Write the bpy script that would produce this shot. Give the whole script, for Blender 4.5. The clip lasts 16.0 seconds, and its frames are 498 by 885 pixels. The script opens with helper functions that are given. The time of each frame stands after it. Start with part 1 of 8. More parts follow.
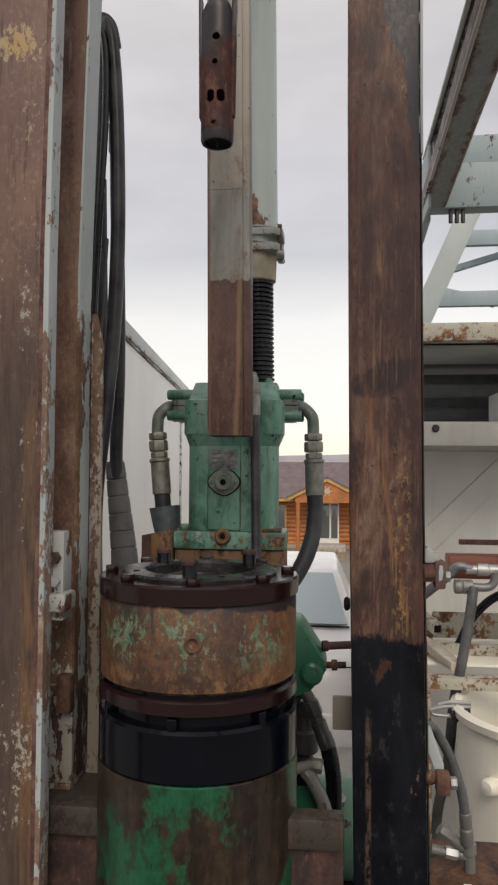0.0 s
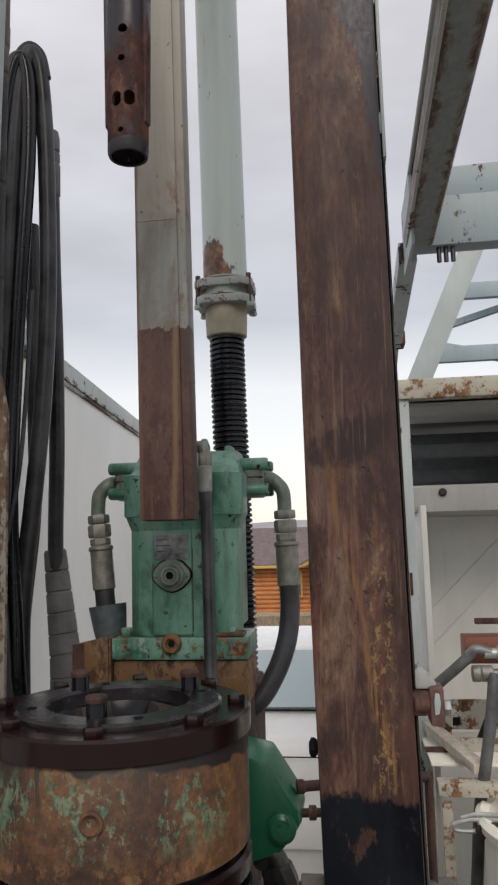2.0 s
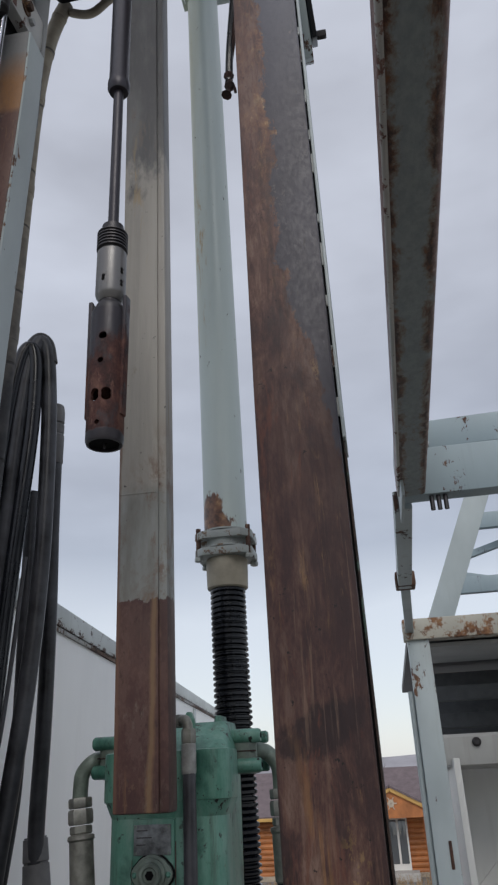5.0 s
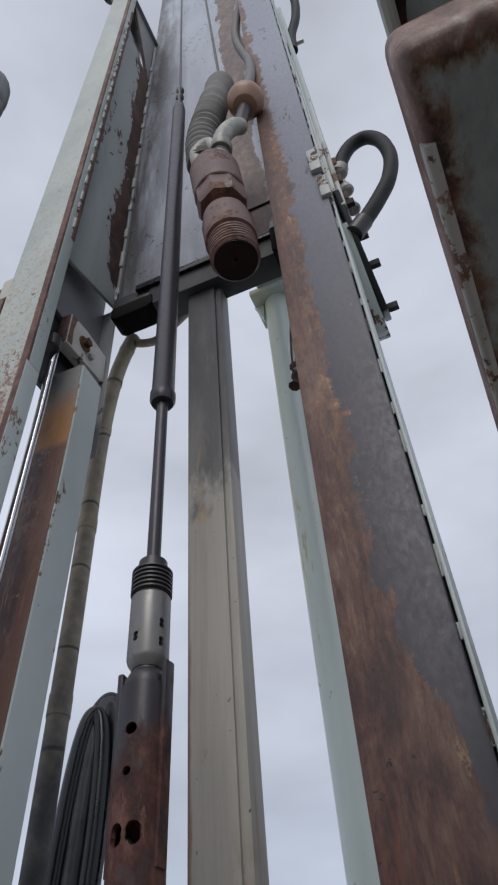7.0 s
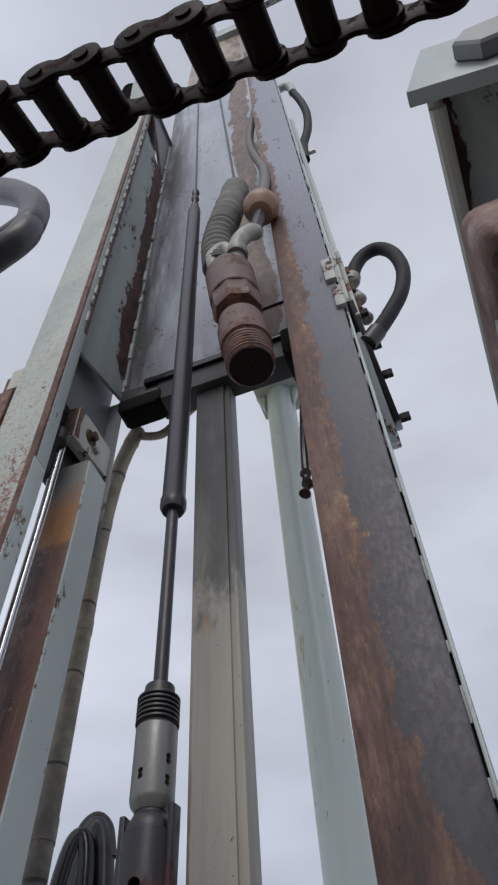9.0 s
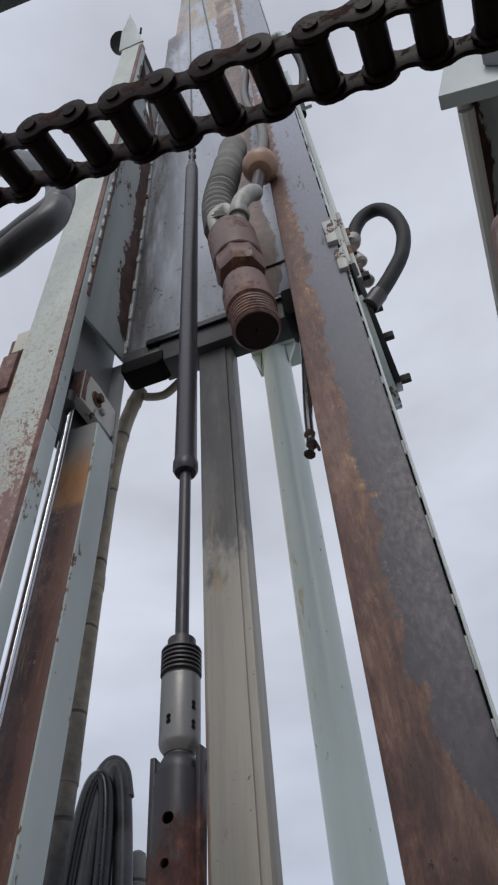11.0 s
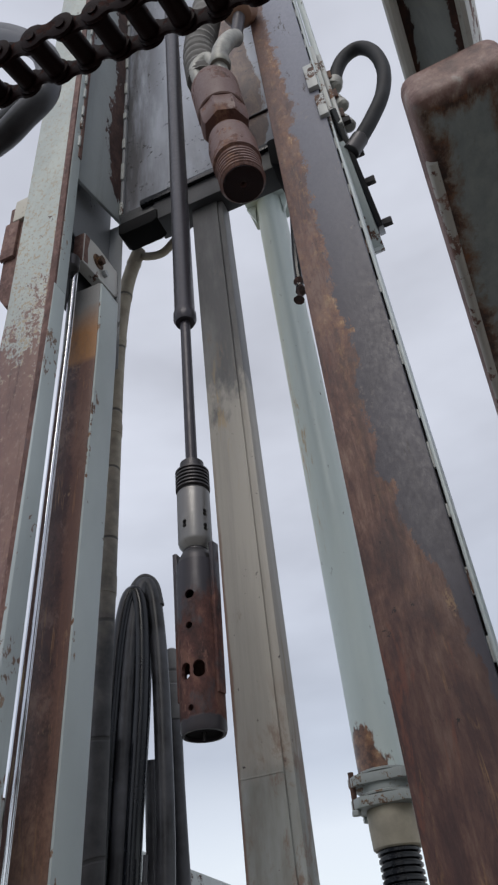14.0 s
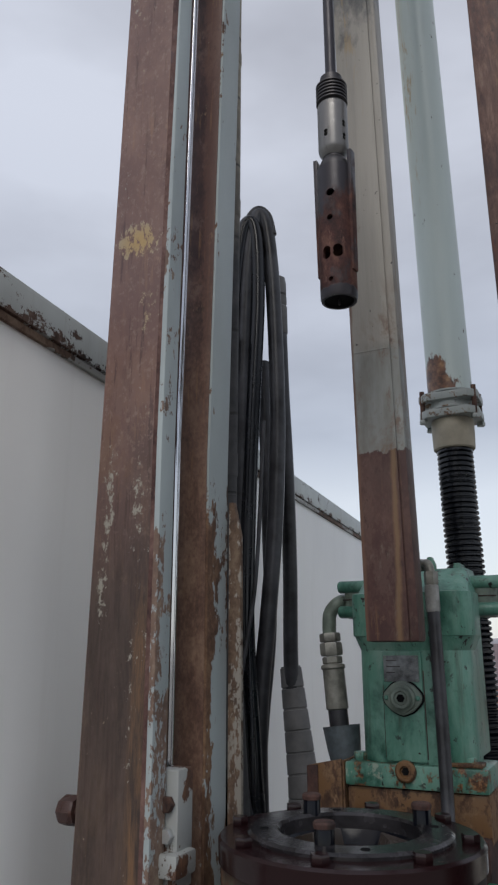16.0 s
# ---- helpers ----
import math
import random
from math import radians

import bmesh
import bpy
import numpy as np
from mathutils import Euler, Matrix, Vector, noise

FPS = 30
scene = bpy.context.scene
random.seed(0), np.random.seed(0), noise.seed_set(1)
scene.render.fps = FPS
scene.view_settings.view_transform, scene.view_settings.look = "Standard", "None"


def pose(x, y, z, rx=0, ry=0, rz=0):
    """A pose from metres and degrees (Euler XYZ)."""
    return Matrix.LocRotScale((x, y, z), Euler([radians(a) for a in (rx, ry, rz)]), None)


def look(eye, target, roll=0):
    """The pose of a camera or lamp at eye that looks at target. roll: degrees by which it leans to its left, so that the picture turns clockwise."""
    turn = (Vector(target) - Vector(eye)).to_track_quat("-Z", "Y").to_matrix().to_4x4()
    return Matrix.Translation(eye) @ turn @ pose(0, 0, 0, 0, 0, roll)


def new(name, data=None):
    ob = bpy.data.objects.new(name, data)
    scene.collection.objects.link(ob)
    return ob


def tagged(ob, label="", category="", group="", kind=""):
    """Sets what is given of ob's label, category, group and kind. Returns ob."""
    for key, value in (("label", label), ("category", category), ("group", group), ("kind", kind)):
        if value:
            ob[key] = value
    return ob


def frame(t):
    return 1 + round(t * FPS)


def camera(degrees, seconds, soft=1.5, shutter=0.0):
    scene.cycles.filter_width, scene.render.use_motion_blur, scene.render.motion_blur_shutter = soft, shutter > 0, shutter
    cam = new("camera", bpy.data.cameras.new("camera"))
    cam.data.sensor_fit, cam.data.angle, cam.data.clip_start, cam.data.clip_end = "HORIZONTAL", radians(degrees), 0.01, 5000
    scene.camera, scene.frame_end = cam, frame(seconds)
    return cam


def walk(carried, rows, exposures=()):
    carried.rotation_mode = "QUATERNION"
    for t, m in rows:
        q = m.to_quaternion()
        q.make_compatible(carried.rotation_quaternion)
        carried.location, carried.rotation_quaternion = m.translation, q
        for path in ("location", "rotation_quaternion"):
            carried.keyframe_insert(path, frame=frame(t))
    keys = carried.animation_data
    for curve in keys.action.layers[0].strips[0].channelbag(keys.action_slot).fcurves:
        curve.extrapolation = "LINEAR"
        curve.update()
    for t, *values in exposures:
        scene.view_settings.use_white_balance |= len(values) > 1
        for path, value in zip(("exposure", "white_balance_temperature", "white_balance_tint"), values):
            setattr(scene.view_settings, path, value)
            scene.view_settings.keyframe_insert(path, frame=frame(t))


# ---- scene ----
cam = camera(37.2, 16.0, soft=2.3)
PATH = [
    (0, (0.055, 0.071, 2.582), (-0.161, 2.058, 2.652), 0.4),
    (0.5, (0.094, 0.139, 2.597), (-0.164, 2.12, 2.694), 0.2),
    (1, (0.078, 0.211, 2.585), (-0.204, 2.187, 2.704), -0.5),
    (1.5, (0.09, 0.302, 2.609), (-0.185, 2.276, 2.781), -1.0),
    (2, (0.149, 0.423, 2.626), (-0.1, 2.392, 2.873), -1.5),
    (2.5, (0.167, 0.433, 2.628), (-0.045, 2.39, 2.983), -1.7),
    (3, (0.188, 0.391, 2.637), (0.008, 2.326, 3.112), -2.0),
    (5.5, (0.254, 0.442, 2.706), (-0.119, 2.193, 3.597), -3.2),
    (6, (0.249, 0.524, 2.724), (-0.253, 2.191, 3.708), -2.6),
    (6.5, (0.259, 0.631, 2.831), (-0.278, 2.115, 4.059), -2.4),
    (7, (0.274, 0.742, 3.002), (-0.193, 2.015, 4.472), -4.2),
    (7.5, (0.319, 0.761, 3.075), (-0.072, 1.902, 4.67), -5.1),
    (8, (0.286, 0.727, 3.065), (-0.072, 1.845, 4.684), -5.1),
    (8.5, (0.264, 0.713, 3.063), (-0.098, 1.834, 4.679), -4.2),
    (9, (0.246, 0.702, 3.061), (-0.127, 1.836, 4.666), -3.3),
    (9.5, (0.241, 0.693, 3.059), (-0.148, 1.84, 4.65), -2.7),
    (12, (0.216, 0.619, 3.025), (-0.166, 1.924, 4.491), -5.6),
    (12.5, (0.224, 0.609, 3.018), (-0.175, 1.941, 4.456), -6.1),
    (13, (0.242, 0.585, 2.981), (-0.191, 1.942, 4.385), -6.3),
    (13.5, (0.26, 0.568, 2.941), (-0.214, 1.969, 4.287), -6.5),
    (14, (0.276, 0.567, 2.894), (-0.247, 2.031, 4.152), -6.3),
    (14.5, (0.274, 0.547, 2.836), (-0.317, 2.082, 3.974), -5.6),
    (15, (0.256, 0.499, 2.773), (-0.402, 2.118, 3.747), -4.2),
    (15.5, (0.202, 0.441, 2.695), (-0.529, 2.129, 3.48), -2.2),
    (16, (0.203, 0.376, 2.64), (-0.639, 2.108, 3.182), -0.1),
]
EXPOSURES = [(0.0, 0.19, 7700, 12), (1.5, 0.20, 7700, 12), (2.2, 0.15, 7000, 11), (3.0, -0.05, 6550, 10), (5.5, -0.15, 6500, 10), (6.5, -0.03, 6500, 10), (9.7, -0.05, 6550, 10), (12.0, 0.05, 6550, 10), (14.0, 0.05, 6600, 10), (15.0, -0.03, 6550, 10), (16.0, -0.10, 6550, 10)]
walk(cam, [(t, look(eye, target, roll)) for t, eye, target, roll in PATH], EXPOSURES)

# ---- world and light ----
world = bpy.data.worlds.new("sky")
scene.world = world
world.use_nodes = True
wn, wl = world.node_tree.nodes, world.node_tree.links
wn.clear()
w_out = wn.new("ShaderNodeOutputWorld")
w_sky = wn.new("ShaderNodeTexSky")
w_sky.sky_type = "NISHITA"
w_sky.sun_disc = False
w_sky.sun_elevation, w_sky.sun_rotation = radians(48), radians(200)
w_blue = wn.new("ShaderNodeBackground")
w_blue.inputs["Strength"].default_value = 0.05
wl.new(w_sky.outputs["Color"], w_blue.inputs["Color"])
w_tc = wn.new("ShaderNodeTexCoord")
w_map = wn.new("ShaderNodeMapping")
w_map.inputs["Scale"].default_value = (1.0, 1.0, 2.6)
w_map.inputs["Location"].default_value = (0.35, 0.0, 0.42)
w_noise = wn.new("ShaderNodeTexNoise")
w_noise.inputs["Scale"].default_value = 1.7
w_noise.inputs["Detail"].default_value = 5.0
w_noise.inputs["Roughness"].default_value = 0.5
w_ramp = wn.new("ShaderNodeValToRGB")
w_ramp.color_ramp.elements[0].position, w_ramp.color_ramp.elements[0].color = 0.34, (0.40, 0.40, 0.425, 1)
w_ramp.color_ramp.elements[1].position, w_ramp.color_ramp.elements[1].color = 0.66, (0.63, 0.65, 0.71, 1)
w_sep = wn.new("ShaderNodeSeparateXYZ")
w_hor = wn.new("ShaderNodeMapRange")
w_hor.inputs["From Min"].default_value, w_hor.inputs["From Max"].default_value = 0.275, 0.195
w_hor.inputs["To Min"].default_value, w_hor.inputs["To Max"].default_value = 0.0, 1.0
w_mix = wn.new("ShaderNodeMixRGB")
w_mix.inputs["Color2"].default_value = (0.61, 0.62, 0.645, 1)
w_low = wn.new("ShaderNodeMapRange")
w_low.inputs["From Min"].default_value, w_low.inputs["From Max"].default_value = 0.28, 0.62
w_low.inputs["To Min"].default_value, w_low.inputs["To Max"].default_value = 0.80, 1.02
w_dim = wn.new("ShaderNodeMixRGB")
w_dim.blend_type = "MULTIPLY"
w_dim.inputs["Fac"].default_value = 1.0
w_wave = wn.new("ShaderNodeMath")
w_wave.operation = "MULTIPLY_ADD"
w_wave.inputs[1].default_value = 0.24
w_cloud = wn.new("ShaderNodeBackground")
w_cloud.inputs["Strength"].default_value = 1.0
w_add = wn.new("ShaderNodeAddShader")
wl.new(w_tc.outputs["Generated"], w_map.inputs["Vector"])
wl.new(w_map.outputs["Vector"], w_noise.inputs["Vector"])
wl.new(w_noise.outputs["Fac"], w_ramp.inputs["Fac"])
wl.new(w_tc.outputs["Generated"], w_sep.inputs["Vector"])
wl.new(w_noise.outputs["Fac"], w_wave.inputs[0])
wl.new(w_sep.outputs["Z"], w_wave.inputs[2])
w_shift = wn.new("ShaderNodeMath")
w_shift.operation = "SUBTRACT"
w_shift.inputs[1].default_value = 0.12
wl.new(w_wave.outputs[0], w_shift.inputs[0])
wl.new(w_shift.outputs[0], w_hor.inputs["Value"])
wl.new(w_sep.outputs["Z"], w_low.inputs["Value"])
wl.new(w_ramp.outputs["Color"], w_dim.inputs["Color1"])
wl.new(w_low.outputs["Result"], w_dim.inputs["Color2"])
wl.new(w_hor.outputs["Result"], w_mix.inputs["Fac"])
wl.new(w_dim.outputs["Color"], w_mix.inputs["Color1"])
wl.new(w_mix.outputs["Color"], w_cloud.inputs["Color"])
wl.new(w_cloud.outputs["Background"], w_add.inputs[0])
wl.new(w_blue.outputs["Background"], w_add.inputs[1])
wl.new(w_add.outputs["Shader"], w_out.inputs["Surface"])

sun_data = bpy.data.lights.new("sun", "SUN")
sun_data.energy, sun_data.angle, sun_data.color = 1.2, radians(30), (1.0, 0.96, 0.9)
sun_ob = new("sun", sun_data)
sun_ob.matrix_world = look((2, -6, 9), (0, 2, 2))

# ---- materials ----
RUST = ((0.022, 0.012, 0.010), (0.075, 0.037, 0.026), (0.165, 0.082, 0.043))


class Net:
    """A small builder of node materials in object space (metres)."""

    def __init__(self, name):
        self.mat = bpy.data.materials.new(name)
        self.mat.use_nodes = True
        self.n, self.l = self.mat.node_tree.nodes, self.mat.node_tree.links
        self.bsdf = self.n["Principled BSDF"]
        self.tc = self.n.new("ShaderNodeTexCoord")
        self.sep = self.n.new("ShaderNodeSeparateXYZ")
        self.geo = self.n.new("ShaderNodeNewGeometry")
        self.l.new(self.geo.outputs["Position"], self.sep.inputs["Vector"])

    def put(self, sock, v):
        if hasattr(v, "links"):
            self.l.new(v, sock)
        elif isinstance(v, (tuple, list)):
            sock.default_value = (*v, 1) if len(v) == 3 and len(sock.default_value) == 4 else v
        else:
            sock.default_value = v

    def noise(self, scale, detail=6, rough=0.6, stretch=(1, 1, 1), shift=(0, 0, 0), distort=0.0):
        m = self.n.new("ShaderNodeMapping")
        m.inputs["Scale"].default_value, m.inputs["Location"].default_value = stretch, shift
        t = self.n.new("ShaderNodeTexNoise")
        t.inputs["Scale"].default_value, t.inputs["Detail"].default_value = scale, detail
        t.inputs["Roughness"].default_value, t.inputs["Distortion"].default_value = rough, distort
        self.l.new(self.tc.outputs["Object"], m.inputs["Vector"])
        self.l.new(m.outputs["Vector"], t.inputs["Vector"])
        return t.outputs["Fac"]

    def maths(self, op, a, b=0.0, clamp=False):
        m = self.n.new("ShaderNodeMath")
        m.operation, m.use_clamp = op, clamp
        self.put(m.inputs[0], a), self.put(m.inputs[1], b)
        return m.outputs[0]

    def span(self, v, lo, hi, a=0.0, b=1.0, smooth=False):
        m = self.n.new("ShaderNodeMapRange")
        if smooth:
            m.interpolation_type = "SMOOTHSTEP"
        self.put(m.inputs["Value"], v)
        m.inputs["From Min"].default_value, m.inputs["From Max"].default_value = lo, hi
        m.inputs["To Min"].default_value, m.inputs["To Max"].default_value = a, b
        return m.outputs["Result"]

    def mix(self, f, a, b, mode="MIX"):
        m = self.n.new("ShaderNodeMixRGB")
        m.blend_type = mode
        self.put(m.inputs["Fac"], f), self.put(m.inputs["Color1"], a), self.put(m.inputs["Color2"], b)
        return m.outputs["Color"]

    def ramp(self, v, stops):
        r = self.n.new("ShaderNodeValToRGB")
        e = r.color_ramp.elements
        while len(e) < len(stops):
            e.new(0.5)
        for k, (p, c) in enumerate(stops):
            e[k].position, e[k].color = p, (*c, 1)
        self.put(r.inputs["Fac"], v)
        return r.outputs["Color"]

    def bump(self, h, strength=0.3, dist=0.003):
        b = self.n.new("ShaderNodeBump")
        b.inputs["Strength"].default_value, b.inputs["Distance"].default_value = strength, dist
        self.put(b.inputs["Height"], h)
        self.l.new(b.outputs["Normal"], self.bsdf.inputs["Normal"])

    def done(self, colour, rough=0.5, metal=0.0, spec=0.5):
        self.put(self.bsdf.inputs["Base Color"], colour)
        self.put(self.bsdf.inputs["Roughness"], rough)
        self.put(self.bsdf.inputs["Metallic"], metal)
        self.put(self.bsdf.inputs["Specular IOR Level"], spec)
        return self.mat


def rust_colour(k, seed=0.0, stretch=(1, 1, 0.6), tones=RUST):
    """Crusty rust: blotches, fine grain and a few paler scuffs."""
    v = k.noise(10, 10, 0.72, stretch, (seed, seed, 0), 0.35)
    grain = k.noise(85, 5, 0.7, (1, 1, 0.7), (seed, 1, 2))
    col = k.ramp(k.maths("ADD", k.maths("MULTIPLY", v, 0.7), k.maths("MULTIPLY", grain, 0.3)), [(0.40, tones[0]), (0.50, tones[1]), (0.62, tones[2])])
    return k.mix(k.span(k.noise(40, 8, 0.75, (1, 1, 0.4), (3, seed, 5)), 0.60, 0.68, 0, 0.55), col, tuple(min(1, c * 1.5 + 0.03) for c in tones[2]))


def weathered(name, paint, amount=0.4, scale=5.0, stretch=(1, 1, 0.35), rough=0.45, zones=(), tones=RUST, seed=0.0, dirt=0.5, metal=0.0, chip=0.02, spec=0.5):
    """Paint over rusting steel. zones: (axis, from, to, gain) push the rust where a coat is worn away."""
    k = Net(name)
    big = k.noise(scale, 9, 0.66, stretch, (seed, 2 * seed, seed))
    chips = k.noise(scale * 6.5, 7, 0.7, (1, 1, 0.6), (seed, 5, 2))
    v = k.maths("ADD", k.maths("MULTIPLY", big, 0.88), k.maths("SUBTRACT", k.maths("MULTIPLY", chips, 0.38), 0.13))
    for axis, lo, hi, gain in zones:
        v = k.maths("ADD", v, k.span(k.sep.outputs[axis], lo, hi, 0.0, gain))
    edge = 1.0 - amount
    m = k.span(v, 0.3 + 0.45 * edge, 0.3 + 0.45 * edge + chip)
    tone = k.noise(2.2, 4, 0.6, (1, 1, 0.5), (seed + 3, 0, 0))
    streak = k.noise(16, 5, 0.7, (1, 1, 0.06), (0, seed, 1))
    low = tuple(c * (1 - 0.5 * dirt) for c in paint)
    col = k.mix(k.span(tone, 0.35, 0.65), paint, low)
    col = k.mix(k.span(streak, 0.55, 0.75, 0, 0.55 * dirt), col, tuple(c * w for c, w in zip(paint, (0.42, 0.36, 0.3))))
    col = k.mix(m, col, rust_colour(k, seed, tones=tones))
    fine = k.noise(120, 3, 0.6)
    r = k.maths("ADD", k.span(m, 0, 1, rough, 0.8), k.span(fine, 0.3, 0.7, -0.06, 0.06))
    k.bump(k.maths("ADD", k.maths("MULTIPLY", m, -0.6), k.maths("MULTIPLY", fine, 0.35)), 0.35, 0.0015)
    return k.done(col, r, metal, spec)


def bare_steel(k, seed=0.0):
    """Oiled, scraped brown steel: maroon ground, clouded blotches, short fine scratches."""
    cloud = k.noise(3.6, 7, 0.60, (1, 1, 0.75), (seed, 3, 1), 0.3)
    patch = k.noise(15, 10, 0.76, (1, 1, 0.55), (2, seed, 6), 0.2)
    smudge = k.noise(9, 10, 0.78, (1, 1, 0.6), (6, seed, 1), 0.25)
    grit = k.noise(150, 4, 0.65, (1, 1, 0.6), (seed, 0, 0))
    scratch = k.noise(120, 5, 0.7, (1, 1, 0.05), (1, 7, seed))
    here = k.noise(6.0, 6, 0.65, (1, 1, 0.7), (8, seed, 2))
    flecks = k.noise(60, 9, 0.78, (1, 1, 0.5), (4, 1, seed))
    tone = k.maths("ADD", k.maths("MULTIPLY", patch, 0.7), k.maths("MULTIPLY", grit, 0.3))
    col = k.ramp(tone, [(0.37, (0.024, 0.011, 0.010)), (0.46, (0.066, 0.030, 0.025)), (0.54, (0.115, 0.057, 0.045)), (0.63, (0.19, 0.112, 0.082))])
    col = k.mix(k.span(cloud, 0.50, 0.60, 0, 0.5), col, (0.185, 0.118, 0.094))
    col = k.mix(k.span(cloud, 0.48, 0.40, 0, 0.75), col, (0.046, 0.017, 0.018))
    col = k.mix(k.span(smudge, 0.535, 0.575, 0, 0.42), col, (0.215, 0.142, 0.112))
    col = k.mix(k.span(smudge, 0.455, 0.415, 0, 0.65), col, (0.030, 0.012, 0.013))
    lines = k.maths("MULTIPLY", k.span(scratch, 0.565, 0.62), k.span(here, 0.44, 0.56, 0.0, 0.7))
    col = k.mix(lines, col, (0.27, 0.15, 0.065))
    col = k.mix(k.maths("MULTIPLY", k.span(flecks, 0.57, 0.60), k.span(here, 0.51, 0.58, 0.0, 0.8)), col, (0.29, 0.19, 0.11))
    col = k.mix(k.maths("MULTIPLY", k.span(flecks, 0.43, 0.40), k.span(here, 0.50, 0.42, 0.0, 0.8)), col, (0.018, 0.009, 0.009))
    return col, tone, grit


def worn_rail(name, left):
    """Guide rail: bare rusty steel below, old grey paint above, a coat of black at the foot of the inner one."""
    k = Net(name)
    z, x = k.sep.outputs["Z"], k.sep.outputs["X"]
    rag = k.noise(7, 9, 0.68, (1, 1, 0.45), (0, 0, 0), 0.4)
    fine = k.noise(42, 8, 0.74, (1, 1, 0.5), (4, 0, 0))
    speck = k.noise(110, 6, 0.7, (1, 1, 0.7), (1, 3, 3))
    bare, tone, grit = bare_steel(k, 2.0 if left else 5.0)
    spec = 0.5
    if left:
        bare = k.mix(k.span(z, 2.6, 3.1, 0.35, 0.60), bare, (0.235, 0.138, 0.120))
        warm = k.maths("MULTIPLY", k.span(k.noise(8, 8, 0.72, (1, 1, 0.6), (3, 3, 7)), 0.54, 0.60), k.span(z, 3.3, 2.7))
        bare = k.mix(k.maths("MULTIPLY", warm, 0.45), bare, (0.22, 0.115, 0.05))
        grain = k.noise(40, 8, 0.74, (1, 1, 0.12), (2, 6, 1), 0.4)
        grease = k.mix(k.span(grain, 0.40, 0.62), (0.034, 0.024, 0.019), (0.085, 0.060, 0.048))
        bare = k.mix(k.span(k.maths("ADD", z, k.maths("MULTIPLY", k.maths("SUBTRACT", rag, 0.5), 0.5)), 3.10, 2.72, 0, 0.85), bare, grease)
        tan = k.maths("MULTIPLY", k.span(k.maths("ABSOLUTE", k.maths("ADD", x, 0.513)), 0.024, 0.010), k.maths("MULTIPLY", k.span(z, 3.0, 2.6), k.span(grain, 0.42, 0.56)))
        bare = k.mix(k.maths("MULTIPLY", tan, 0.75), bare, (0.185, 0.098, 0.045))
        bare = k.mix(k.span(k.noise(70, 7, 0.74, (1, 1, 0.06), (4, 4, 4)), 0.56, 0.62, 0, 0.55), bare, (0.050, 0.026, 0.024))
        bare = k.mix(k.maths("MULTIPLY", k.span(speck, 0.55, 0.62, 0, 0.55), k.span(z, 2.75, 3.05)), bare, (0.26, 0.18, 0.15))
        # chipped tan and pale paint: two patches and flakes along both edges
        spread = k.span(k.noise(7, 6, 0.7, (1, 1, 0.7), (2, 2, 9)), 0.40, 0.60)
        side_x = k.maths("ABSOLUTE", k.maths("ADD", k.maths("ADD", x, 0.590), k.maths("MULTIPLY", k.maths("SUBTRACT", 2.95, z), 0.045)))
        flakes = k.maths("MULTIPLY", k.span(side_x, 0.019, 0.004), k.maths("MULTIPLY", k.span(z, 2.62, 2.74), k.span(z, 3.02, 2.92)))
        near = k.maths("ADD", k.maths("MULTIPLY", k.span(x, -0.506, -0.488), k.maths("MULTIPLY", spread, 0.04)), k.maths("MULTIPLY", flakes, 0.115))
        centre = k.maths("MULTIPLY", k.span(k.maths("ABSOLUTE", k.maths("ADD", x, 0.532)), 0.014, 0.003), k.maths("MULTIPLY", k.span(z, 3.3, 3.1), spread))
        near = k.maths("ADD", near, k.maths("MULTIPLY", centre, 0.055))
        near = k.maths("ADD", near, k.maths("MULTIPLY", k.span(z, 2.35, 2.10), 0.045))
        chipn = k.noise(95, 9, 0.76, (1, 1, 0.6), (4, 0, 0))
        def oval(cx, cz, rx, rz):
            """1 in the middle of an oval on the rail's face, 0 at its rim."""
            u = k.maths("DIVIDE", k.maths("SUBTRACT", x, cx), rx)
            w = k.maths("DIVIDE", k.maths("SUBTRACT", z, cz), rz)
            return k.span(k.maths("ADD", k.maths("MULTIPLY", u, u), k.maths("MULTIPLY", w, w)), 1.6, 0.0)
        blob = oval(-0.553, 3.411, 0.052, 0.042)
        second = oval(-0.532, 3.262, 0.034, 0.062)
        chance = k.maths("ADD", near, k.maths("ADD", k.maths("MULTIPLY", blob, 0.105), k.maths("MULTIPLY", second, 0.115)))
        patch = k.noise(4.5, 4, 0.55, (1, 1, 0.8), (1, 0, 3.2))
        v2 = k.maths("ADD", k.maths("ADD", k.maths("MULTIPLY", chipn, 0.55), k.maths("MULTIPLY", patch, 0.45)), chance)
        chip = k.span(v2, 0.612, 0.630)
        bare = k.mix(chip, bare, k.mix(k.maths("MAXIMUM", blob, k.maths("MULTIPLY", second, 0.6)), (0.33, 0.31, 0.26), (0.42, 0.285, 0.12)))
        v = k.maths("ADD", k.maths("MULTIPLY", k.maths("SUBTRACT", speck, 0.5), 0.9), k.span(z, 3.75, 4.6, -0.26, 0.26))
        v = k.maths("ADD", v, k.maths("MULTIPLY", k.maths("SUBTRACT", fine, 0.5), 0.7))
        v = k.maths("ADD", v, k.maths("MULTIPLY", k.maths("SUBTRACT", rag, 0.5), 0.5))
        v = k.maths("SUBTRACT", v, k.span(x, -0.492, -0.480, 0, 0.34))
        m = k.span(v, -0.03, 0.03)
        pale = k.mix(k.span(rag, 0.4, 0.65), (0.42, 0.46, 0.43), (0.33, 0.37, 0.36))
